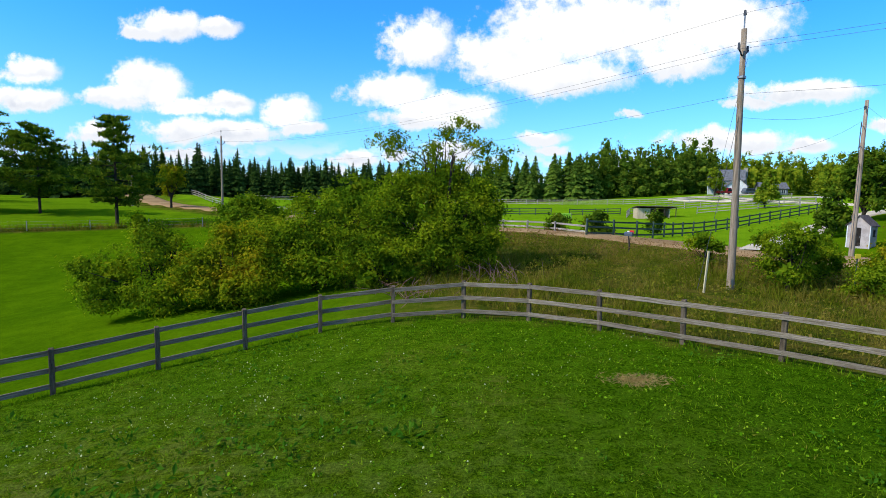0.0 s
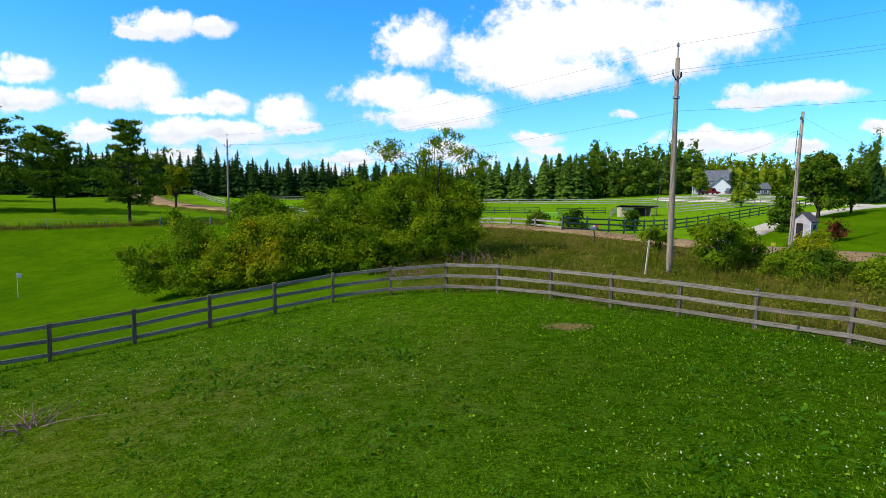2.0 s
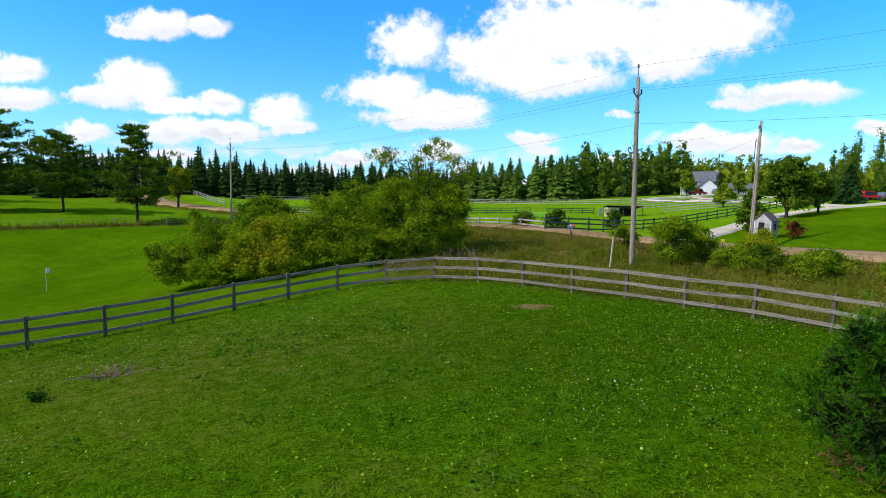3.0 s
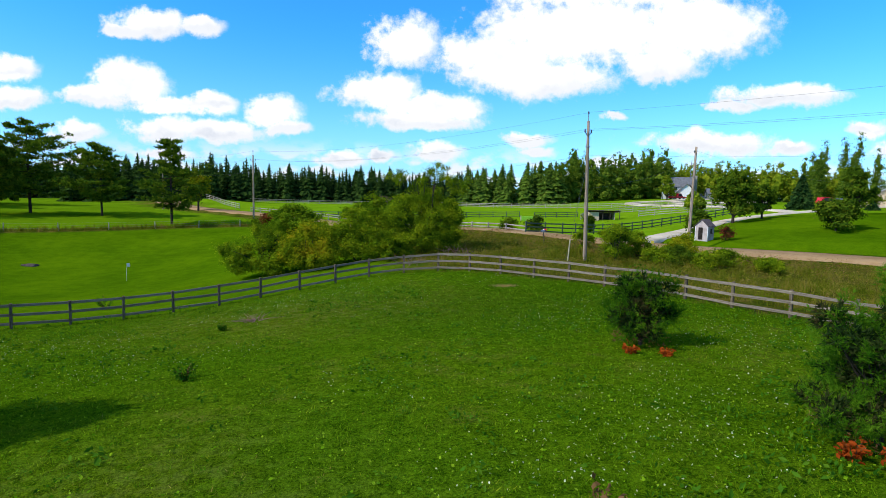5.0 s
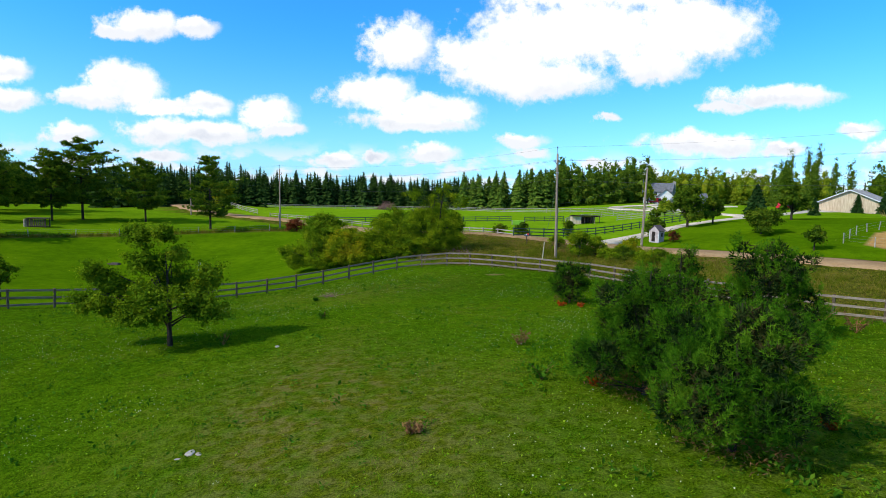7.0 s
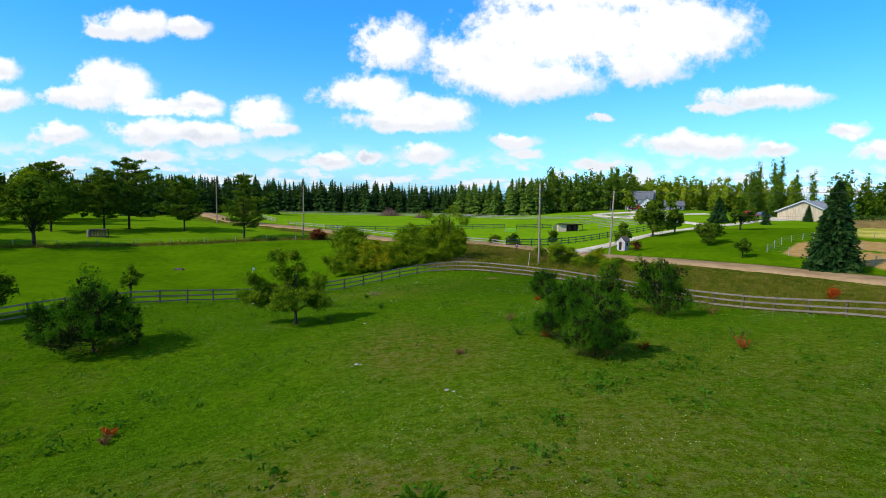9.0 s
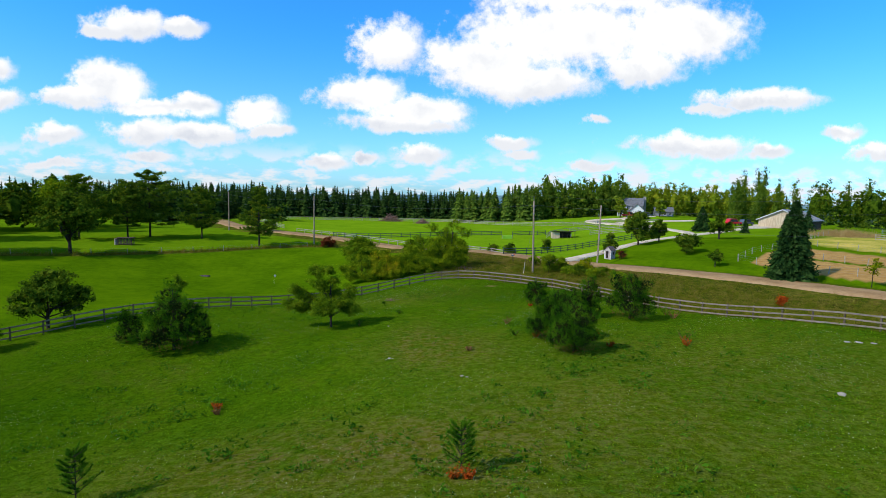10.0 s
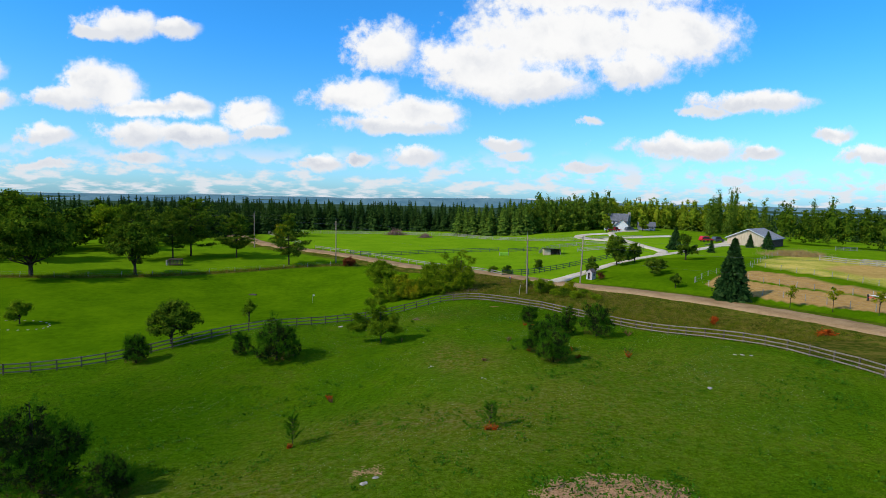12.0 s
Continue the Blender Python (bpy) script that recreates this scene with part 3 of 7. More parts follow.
# ---- ground ----
HILLS = [(0, 0, 12, -0.13), (0, -22, 12, 0.86), (14, -30, 13, 0.0), (-16, -26, 11, -1.33), (-14, 8, 11, -0.74), (-30, -12, 12, 0.33), (-12, -48, 12, 0.95), (-28, 34, 20, -4.1), (12, 22, 11, -0.88), (2, 40, 18, 2.52), (28, 40, 16, -1.5), (46, 18, 14, -0.38), (46, 48, 16, 1.85), (30, -8, 14, -1.79), (24, 74, 22, -2.01), (-45, 74, 28, -0.4), (-60, 20, 28, -1.17), (75, 70, 28, 1.19), (100, 110, 45, 2.47), (40, -45, 30, 1.1)]
HILLS += [(-68, 142, 13, 1.7), (42, 110, 12, -1.0), (-45, -50, 30, -2.86), (-10, -80, 25, 4.05), (20, 150, 50, -0.54), (120, 0, 50, 3.01), (92, 190, 45, 4.35), (27, -18, 9, 1.46), (-31, -2, 8, 0.68), (-50, -16, 13, -1.4)]


def rise(x, y):
    """Height of the land, for numbers or arrays."""
    x, y = np.asarray(x, float), np.asarray(y, float)
    z = np.full(np.broadcast(x, y).shape, 0.486)
    for hx, hy, s, a in HILLS:
        z = z + a * np.exp(-((x - hx) ** 2 + (y - hy) ** 2) / (2.0 * s * s))
    far = np.clip((np.hypot(x, y) - 260.0) / 900.0, 0, 1)
    return z - 14.0 * far * far


def on_ground(x, y, lift=0.0):
    return Vector((x, y, float(rise(x, y)) + lift))


def smooth_line(points, step=1.0, rounds=3):
    """A bent line through rough points, cut in even steps."""
    p = np.asarray(points, float)
    for _ in range(rounds):
        q = np.empty((2 * len(p) - 2, 2))
        q[0::2], q[1::2] = 0.75 * p[:-1] + 0.25 * p[1:], 0.25 * p[:-1] + 0.75 * p[1:]
        p = np.vstack([p[:1], q, p[-1:]])
    s = np.r_[0, np.cumsum(np.linalg.norm(np.diff(p, axis=0), axis=1))]
    k = max(2, int(round(s[-1] / step)) + 1)
    at = np.linspace(0, s[-1], k)
    return np.c_[np.interp(at, s, p[:, 0]), np.interp(at, s, p[:, 1])]


def away(x, y, line):
    """Distance from a line of points."""
    best = np.full(x.shape, 1e9)
    for (ax, ay), (bx, by) in zip(line[:-1], line[1:]):
        dx, dy = bx - ax, by - ay
        t = np.clip(((x - ax) * dx + (y - ay) * dy) / (dx * dx + dy * dy), 0, 1)
        best = np.minimum(best, np.hypot(x - ax - t * dx, y - ay - t * dy))
    return best


def inside(x, y, poly):
    hit = np.zeros(x.shape, bool)
    for (ax, ay), (bx, by) in zip(poly, list(poly[1:]) + [poly[0]]):
        if ay != by:
            hit ^= ((ay > y) != (by > y)) & (x < (bx - ax) * (y - ay) / (by - ay) + ax)
    return hit


ROAD = smooth_line([(56, -95), (54, -40), (53.2, -9), (45.2, 10.6), (32, 26.5), (21, 35.6), (9, 44.5), (-5.5, 61.5), (-15, 74.5), (-32, 92.8), (-52, 109), (-66, 124), (-84, 148), (-110, 190), (-150, 270)], 2.0)
DRIVE = smooth_line([(20.5, 35.5), (27, 44), (37, 53.5), (47, 62), (58, 70), (70, 76), (80, 84), (90, 93), (100, 104), (107, 113)], 1.5)
SPUR = smooth_line([(60, 71), (66, 80), (66.5, 92), (68.5, 108), (70, 128), (74, 146), (78, 154), (90, 157)], 1.5)
FENCE_WEST = [(-58.7, -17.1), (-56.35, -16.2), (-54.02, -15.34), (-51.72, -14.47), (-49.45, -13.61), (-47.22, -12.73), (-45.03, -11.75), (-42.94, -10.64), (-40.93, -9.4), (-38.99, -8.03), (-37.06, -6.63), (-35.15, -5.15), (-33.23, -3.62), (-31.31, -2.09), (-29.44, -0.56), (-27.61, 1.01), (-25.8, 2.61), (-24.0, 4.25), (-22.16, 5.89), (-20.58, 7.62), (-18.5, 8.9), (-16.45, 10.17), (-14.38, 11.49), (-12.31, 12.86), (-10.28, 14.23), (-8.2, 15.66), (-6.11, 16.93), (-4.01, 18.08)]
FENCE_EAST = [(-1.64, 18.73), (0.8, 18.9), (2.96, 18.15), (4.97, 16.87), (6.92, 15.39), (8.77, 13.78), (10.46, 12.07), (12.18, 10.35), (13.48, 8.24), (14.77, 6.08), (16.31, 4.08), (17.77, 2.11), (19.19, 0.12), (20.58, -1.89), (21.94, -3.92), (23.24, -5.96), (24.55, -8.01), (25.88, -10.05), (27.22, -12.11), (28.4, -14.24), (29.46, -16.42), (30.67, -18.58), (31.67, -20.81), (32.48, -23.12), (33.31, -25.45), (33.99, -27.78), (34.53, -30.14), (34.9, -32.5), (35.2, -34.9)]
FENCE = np.array(FENCE_WEST + FENCE_EAST)
EDGE = smooth_line([(-130, 32), (-90, 38), (-72, 43), (-55, 56), (-41, 66), (-30, 70), (-23, 69)], 2.0)



def dry_at(x, y):
    """How far the turf has yellowed: the sunny top of the knoll and its near slope."""
    spots = ((-19, -47, 8, 5, 0.7), (-9, -36.0, 9, 4.5, 0.9), (0, -42, 12, 7, 0.45), (-4.8, -17.5, 3.2, 6.5, 1.0), (-1.5, -20.5, 3.5, 4.0, 0.5), (6, -31, 9, 7, 0.35), (17, -27, 12, 10, 0.4), (-5, 8, 9, 5, 0.5))
    return sum(a * np.exp(-(((x - cx) / rx) ** 2 + ((y - cy) / ry) ** 2)) for cx, cy, rx, ry, a in spots)


def deep_green_at(x, y):
    """Darker, deeper green turf: west of the knoll and near the east fence."""
    return np.exp(-(((x + 35) / 12.5) ** 2 + ((y + 32) / 18) ** 2)) + 0.75 * np.exp(-(((x - 7) / 10) ** 2 + ((y - 8) / 7) ** 2))


core_x, core_y = np.arange(-62, 62.01, 0.8), np.arange(-62, 62.01, 0.8)
growth = 62 + np.cumsum(np.geomspace(0.9, 420, 58))
axis_x = np.r_[-growth[::-1], core_x, growth]
axis_y = np.r_[-growth[::-1], core_y, growth]
gx, gy = np.meshgrid(axis_x, axis_y, indexing="xy")
gz = rise(gx, gy)
gz += 0.022 * np.sin(gx * 0.9 + 2 * np.sin(gy * 0.6)) * np.sin(gy * 0.7 + 1.0) * (np.hypot(gx, gy) < 70)
road_away, drive_away = away(gx, gy, ROAD), np.minimum(away(gx, gy, DRIVE), away(gx, gy, SPUR))
ditch = np.exp(-((road_away - 5.8) / 1.7) ** 2)
gz -= 0.5 * ditch
paddock_poly = [tuple(p) for p in FENCE] + [(36, -140), (-140, -140), (-140, -40)]
in_paddock = inside(gx, gy, paddock_poly)
road_poly = [tuple(p) for p in ROAD] + [(-400, 400), (-400, -400), (54, -400)]
west = inside(gx, gy, road_poly)
fence_away, edge_away = away(gx, gy, FENCE), away(gx, gy, EDGE)
soft = lambda d, a, b: np.clip((b - d) / (b - a), 0, 1)
lawn = np.where(~in_paddock, 1.0, 0.0)
verge = np.where(west & ~in_paddock & (gx > -4) & (road_away < 40), np.clip((gx + 4) / 5, 0, 1), 0.0)
verge = np.maximum(verge, np.where(west, soft(road_away, 5.5, 8.5), soft(road_away, 4.6, 6.0) * 0.6))
verge = np.maximum(verge, soft(edge_away, 0.8, 2.0))
arena = inside(gx, gy, [(48.4, 26.5), (51.9, 14.4), (53.6, 10.1), (56.6, 5.3), (59, 1.5), (61, -1.3), (66, -15), (70, -40), (84, -40), (78, -5), (74.3, 13.5), (72.8, 20.8), (72, 28.4), (69.1, 34.5), (65.9, 38), (56, 34)])
upper = inside(gx, gy, [(71, 45), (74, 36), (77.5, 30), (78, 18), (85, -40), (160, -40), (150, 55), (110, 62), (92, 64), (80, 56)])
dirt = np.where(arena & (away(gx, gy, np.array([(57, 31), (59.5, 26.7), (63.9, 18.4), (67.9, 11.5), (69.1, 7.7), (73, -8)])) > 0.8), 0.9, 0.0)
tan = np.where(upper, 0.9, 0.0)
dirt = np.maximum(dirt, np.where(upper & (((gx - 99) / 16) ** 2 + ((gy - 35) / 12) ** 2 < 1), 0.75, 0))
meadow = np.where(~west & (gy > 38) & (gx < 62 + 0.2 * gy) & ~inside(gx, gy, [tuple(p) for p in DRIVE] + [(89, 0), (40, 0)]), 1.0, 0.0)
meadow = np.maximum(meadow, np.where(west & (edge_away > 2) & ~inside(gx, gy, [tuple(p) for p in EDGE] + [(-23, -200), (-400, -200), (-400, 32)]) & (gy > 36) & (gx < -24), 0.45, 0.0))
meadow = np.where(~west & (gx > 58) & (gy > 62), np.maximum(meadow, 0.6), meadow)
woods = np.clip((np.hypot(gx, gy) - 330) / 60, 0, 1)
bare = np.exp(-(((gx - 1.2) / 4.2) ** 2 + ((gy + 50.6) / 2.4) ** 2) ** 2) * 1.3
dry, lush = dry_at(gx, gy), deep_green_at(gx, gy)
bare = np.maximum(bare, 0.6 * np.exp(-(((gx + 12.0) / 1.0) ** 2 + ((gy + 46) / 1.4) ** 2)))
rows, cols = gx.shape
ii, jj = np.meshgrid(np.arange(rows - 1), np.arange(cols - 1), indexing="ij")
a0 = (ii * cols + jj).ravel()
ground_mesh = mesh_of("ground", np.stack([gx, gy, gz], -1).reshape(-1, 3), np.stack([a0, a0 + 1, a0 + cols + 1, a0 + cols], -1), MAT["ground"], True)
for name, layers in (("zone", (lawn, verge, dirt, tan)), ("zone_far", (meadow, woods, np.clip(bare, 0, 1), np.clip(dry, 0, 1)))):
    attr = ground_mesh.attributes.new(name, "FLOAT_COLOR", "POINT")
    attr.data.foreach_set("color", np.stack(layers, -1).astype(np.float32).ravel())
attr = ground_mesh.attributes.new("lush", "FLOAT", "POINT")
attr.data.foreach_set("value", np.clip(lush, 0, 1).astype(np.float32).ravel())
tagged(new("ground", ground_mesh), "rolling green pasture, mown lawn and rough grassy verge", "ground", kind="structure")


def ribbon(name, line, half, mat, label, lift=0.07, crown=0.08):
    """A gravel way laid along a line, a little crowned, its edges dipping into the ground."""
    t = unit(np.gradient(line, axis=0))
    nrm = np.c_[-t[:, 1], t[:, 0]]
    across = np.array([-1.12, -1.0, -0.5, 0.0, 0.5, 1.0, 1.12])
    wob = 1 + 0.05 * np.sin(np.arange(len(line)) * 0.9) + 0.03 * np.sin(np.arange(len(line)) * 2.3)
    p = line[:, None] + nrm[:, None] * (across[None, :, None] * half * wob[:, None, None])
    z = rise(p[..., 0], p[..., 1]) * 0.4 + rise(line[:, 0], line[:, 1])[:, None] * 0.6 + lift + crown * (1 - across ** 2)[None]
    z[:, 0] -= 0.35
    z[:, -1] -= 0.35
    k, w = len(line), len(across)
    i, j = np.meshgrid(np.arange(k - 1), np.arange(w - 1), indexing="ij")
    b = (i * w + j).ravel()
    me = mesh_of(name, np.dstack([p, z]).reshape(-1, 3), np.stack([b, b + 1, b + w + 1, b + w], -1), mat, True)
    return tagged(new(name, me), label, name.split("_")[-1], kind="structure")


ribbon("road", ROAD, 2.6, MAT["road"], "tan gravel country road curving past the paddock")
ribbon("driveway", DRIVE, 1.25, MAT["drive"], "pale gravel driveway leaving the road", 0.16)
ribbon("driveway", SPUR, 1.35, MAT["drive"], "pale gravel spur leading up to the house", 0.18)
ribbon("driveway", smooth_line([(66.5, 119), (62, 126), (58.5, 134), (59, 141), (64, 146), (74, 147)], 1.5), 2.0, MAT["drive"], "pale gravel turning loop before the house", 0.21)
ribbon("driveway", smooth_line([(64, 127), (74, 128.6), (84, 130), (93, 132)], 1.5), 2.0, MAT["drive"], "pale gravel apron before the house", 0.24)
ribbon("driveway", smooth_line([(89, 95), (95, 97), (103, 106), (107, 113)], 1.5), 3.0, MAT["drive"], "pale gravel yard beside the barn", 0.21)

# far wooded hills, round about, past the land; their blue is painted-in haze
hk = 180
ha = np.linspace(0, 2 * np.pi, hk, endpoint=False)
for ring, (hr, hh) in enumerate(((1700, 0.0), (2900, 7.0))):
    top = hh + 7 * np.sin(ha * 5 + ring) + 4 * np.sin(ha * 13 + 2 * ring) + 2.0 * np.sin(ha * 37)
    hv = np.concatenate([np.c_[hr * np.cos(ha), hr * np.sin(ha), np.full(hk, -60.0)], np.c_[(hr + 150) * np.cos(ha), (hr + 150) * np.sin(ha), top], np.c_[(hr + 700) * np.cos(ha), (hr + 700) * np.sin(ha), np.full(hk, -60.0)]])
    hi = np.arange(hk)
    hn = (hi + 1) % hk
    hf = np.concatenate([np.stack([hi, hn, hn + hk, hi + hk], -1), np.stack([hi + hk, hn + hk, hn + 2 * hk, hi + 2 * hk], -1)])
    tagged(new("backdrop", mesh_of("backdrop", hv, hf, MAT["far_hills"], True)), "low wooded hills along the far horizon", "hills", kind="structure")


# ---- board fences ----
def unit_rail(mat, tall, thick):
    bm = box(1.0, thick, tall, (0.5, 0, 0), 0.006)
    me = bpy.data.meshes.new("rail")
    bm.to_mesh(me)
    bm.free()
    me.materials.append(mat)
    return me


def unit_post(mat, wide, tall):
    bm = box(wide, wide, tall + 0.5, (0, 0, (tall - 0.5) / 2), 0.012)
    for v in bm.verts:
        if v.co.z > tall - 0.05:
            v.co.z += v.co.y * 0.15
    me = bpy.data.meshes.new("post")
    bm.to_mesh(me)
    bm.free()
    me.materials.append(mat)
    return me


def board_fence(label, line, mat, tall=1.28, heights=(0.24, 0.70, 1.16), board=0.14, post_wide=0.13, skip=(), sag=0.02, inside_from=10 ** 6, group=""):
    top = thing("board_fence", label, "fence", tuple(on_ground(*line[0])), group=group)
    home = top.matrix_basis.translation
    post_me, rail_me = unit_post(MAT["fence_post"] if mat == MAT["fence"] else mat, post_wide, tall), unit_rail(mat, board, 0.035)
    r = np.random.default_rng(len(line))
    feet = [on_ground(x, y) for x, y in line]
    lean = r.normal(0, 1.1, (len(line), 2))
    drop = r.normal(0, sag, (len(line), len(heights)))
    for i, p in enumerate(feet):
        j = min(i, len(feet) - 2)
        turn = math.degrees(math.atan2(feet[j + 1].y - feet[j].y, feet[j + 1].x - feet[j].x))
        link_part("post", post_me, top, m=pose(*(p - home), lean[i, 0], lean[i, 1], turn))
        if i + 1 == len(feet) or i in skip:
            continue
        q = feet[i + 1]
        shift = Vector((-(q.y - p.y), q.x - p.x, 0)).normalized() * (post_wide / 2 + 0.012) * (1.0 if i < inside_from else -1.0)
        for k, h in enumerate(heights):
            a, b = p + Vector((0, 0, h + drop[i, k])), q + Vector((0, 0, h + drop[i + 1, k]))
            v = b - a
            m = Matrix.Translation(a - home + shift - v.normalized() * 0.03) @ v.to_track_quat("X", "Z").to_matrix().to_4x4() @ Matrix.Diagonal((v.length + 0.06, 1, 1, 1))
            link_part("rail", rail_me, top, m=m)
    return top


board_fence("weathered grey three-board paddock fence with square posts", FENCE, MAT["fence"], inside_from=len(FENCE_WEST))
FAR = "far board fences"
board_fence("dark green three-board fence along the driveway", smooth_line([(11, 42), (17, 45.5), (24, 55), (33, 63), (43, 71), (54, 79), (62, 86)], 2.9, 2), MAT["fence_green"], 1.35, group=FAR)
board_fence("pale low two-board fence beside the gravel road", smooth_line([(-40, 106), (-28, 96), (-16, 83), (-6, 72), (3, 56), (11, 42)], 3.6, 2), MAT["fence_pale"], 0.9, (0.35, 0.75), group=FAR)
board_fence("grey board fence across the bright far field", smooth_line([(-27, 90), (-18.8, 87.5), (-12, 90.6), (-3.8, 97), (8, 102), (20.8, 106)], 3.2, 1), MAT["fence_green"], 1.3, group=FAR)
board_fence("grey board fence across the bright far field", smooth_line([(24, 104.5), (35, 109)], 3.2, 1), MAT["fence_green"], 1.3, group=FAR)
board_fence("pale board fence along the foot of the woods", smooth_line([(-70, 168), (-50, 172), (-20, 176), (10, 167), (21.5, 143), (42.5, 130), (64.5, 125), (78, 124)], 3.6, 2), MAT["fence_pale"], 1.3, group=FAR)
board_fence("pale board fence round the run-in paddock", smooth_line([(33, 99), (38, 112), (50, 116), (62, 112), (66, 98)], 3.2, 1), MAT["fence_pale"], 1.3, group=FAR)
board_fence("pale board fence round the run-in paddock", smooth_line([(46, 100), (54, 98), (62, 96)], 3.2, 1), MAT["fence_pale"], 1.3, group=FAR)
board_fence("pale board fence on the slope by the curving road", smooth_line([(-46, 116), (-50, 122), (-57, 132), (-66, 144), (-82, 166)], 3.4, 1), MAT["fence_pale"], 1.3, group=FAR)


def wire_fence(label, line, tall=1.15):
    """Round posts with thin wires."""
    top = thing("wire_fence", label, "fence", tuple(on_ground(*line[0])))
    home = top.matrix_basis.translation
    bm = bmesh.new()
    add_rod(bm, (0, 0, -0.4), (0, 0, tall), 0.07, 0.055, 7)
    post_me = bpy.data.meshes.new("post")
    bm.to_mesh(post_me)
    bm.free()
    post_me.materials.append(MAT["fence_pale"])
    r = np.random.default_rng(3)
    feet = [on_ground(x, y) for x, y in line]
    for p in feet:
        link_part("post", post_me, top, m=pose(*(p - home), *r.normal(0, 2.5, 2), 0))
    for h in (0.35, 0.7, 1.05):
        v, f = tubes([[(*(p - home + Vector((0, 0, h))), 0.006) for p in feet]], 4)
        link_part("wire", mesh_of("wire", v, f, MAT["iron"]), top)
    return top


wire_fence("wire fence on round pale posts beside the dirt track", smooth_line([(47.6, 28.5), (49.5, 22), (54.8, 13.1), (57.1, 8.8), (58.6, 3.7), (63, -6), (67, -20)], 3.6, 1))
wire_fence("wire fence on round pale posts between two dirt tracks", smooth_line([(57, 31), (59.5, 26.7), (63.9, 18.4), (67.9, 11.5), (69.1, 7.7), (73, -8)], 3.0, 1))
wire_fence("wire fence on round pale posts above the dirt track", smooth_line([(48, 29), (54, 34.5), (66, 40.5), (70, 43), (72.6, 38.7), (74.2, 34.4), (77.6, 29.8), (78, 23.8), (78.5, 18.1), (82, -4)], 3.4, 1))
wire_fence("wire fence on round pale posts across the lawn", smooth_line([(69, 44), (74, 49), (84, 60), (92, 66)], 3.6, 1))
board_fence("grey board fence beside the riding ground", smooth_line([(95, 56), (97.6, 49), (101.9, 44), (112, 36), (124, 30)], 3.2, 1), MAT["fence_pale"], 1.3, group=FAR)
board_fence("grey board fence beside the riding ground", smooth_line([(101.5, 50), (108, 44), (118, 38)], 3.2, 1), MAT["fence_pale"], 1.3, group=FAR)
board_fence("pale board fence before the trees by the barn", [(131, 95), (134.8, 96.3), (138.2, 97.5), (141.6, 98.7)], MAT["fence_pale"], 1.3, group=FAR)
wire_fence("wire fence on thin posts at the lawn edge", smooth_line([(-112, 35), (-90, 38), (-72, 43), (-55, 56), (-41, 65), (-30, 69)], 6.0, 2))


# ---- utility poles and wires ----
def utility_pole(place, height, lean_x=0.0, lean_y=0.0, turn=40.0, label="", arm=True):
    top = thing("utility_pole", label, "pole", place, group="utility poles along the road")
    m = pose(0, 0, 0, lean_x, lean_y, 0)
    v, f = tubes([[(0, 0, -1.0, 0.165), (0, 0, 0.0, 0.16), (0.01, 0, height * 0.35, 0.145), (0, 0.01, height * 0.7, 0.125), (0, 0, height, 0.105), (0, 0, height + 0.01, 0.01)]], 12)
    link_part("shaft", mesh_of("shaft", v, f, MAT["pole"], True), top, m=m)
    if arm:
        r = m @ pose(0, 0, 0, 0, 0, turn)
        part("pole_top_pin", rod((0, 0, height - 0.3), (0, 0, height + 0.62), 0.03, 0.03), MAT["iron"], top, m=r)
        part("insulator", rod((0, 0, height + 0.55), (0, 0, height + 0.75), 0.07, 0.045), MAT["wire"], top, m=r)
        for s in (-1, 1):
            bm = rod((s * 0.08, 0, height - 1.1), (s * 0.42, 0, height - 0.86), 0.035, 0.03)
            add_rod(bm, (s * 0.42, 0, height - 0.88), (s * 0.42, 0, height - 0.62), 0.06, 0.045)
            part("arm_bracket", bm, MAT["wire"], top, m=r)
        part("equipment_clamp", box(0.3, 0.26, 0.12, (0, 0, height - 1.95), 0.02), MAT["iron"], top, m=r)
    else:
        r = m @ pose(0, 0, 0, 0, 0, -140)
        for h in (height - 1.7, height - 3.0):
            part("standoff_bracket", add_rod(rod((0, 0, h), (0.75, 0, h), 0.02, 0.02), (0.72, 0, h - 0.12), (0.72, 0, h + 0.22), 0.035, 0.03), MAT["iron"], top, m=r)
        bend = [(0.74, 0, height - 1.5, 0.028), (0.76, 0, height - 2.3, 0.028), (0.95, 0.05, height - 3.2, 0.028), (0.85, 0.05, height - 3.9, 0.028), (0.3, 0, height - 4.1, 0.028), (0.1, 0, height - 4.3, 0.028), (0.14, 0, 0.4, 0.028)]
        v, f = tubes([bend], 7)
        link_part("service_cable", mesh_of("service_cable", v, f, MAT["wire"], True), top, "looped black service cable", m=r)
        part("top_bracket", add_rod(rod((0, 0, height - 0.35), (0.34, 0, height - 0.55), 0.03, 0.03), (0.34, 0, height - 0.65), (0.34, 0, height - 0.42), 0.05, 0.04), MAT["wire"], top, m=r)
    return top


P1, P2, P3, P4 = (12.55, 23.65), (26.5, 35.5), (-29.2, 73.4), (-60.0, 107.1)
P5 = (54.0, -26.0)
H1, H3, H4 = 10.9, 11.3, 10.9
utility_pole(tuple(on_ground(*P1)), H1, 0, -1.2, 40, "tall silvered wooden utility pole standing in the verge")
utility_pole(tuple(on_ground(*P2)), 9.9, -2.5, 2.2, 40, "leaning grey wooden service pole beside the little shed", False)
utility_pole(tuple(on_ground(*P3)), H3, 0, 0, 40, "grey wooden utility pole beside the gravel road")
utility_pole(tuple(on_ground(*P4)), H4, 0, 0, 40, "grey wooden utility pole beside the gravel road")
utility_pole(tuple(on_ground(*P5)), H1, 0, 0, 40, "grey wooden utility pole beside the gravel road")


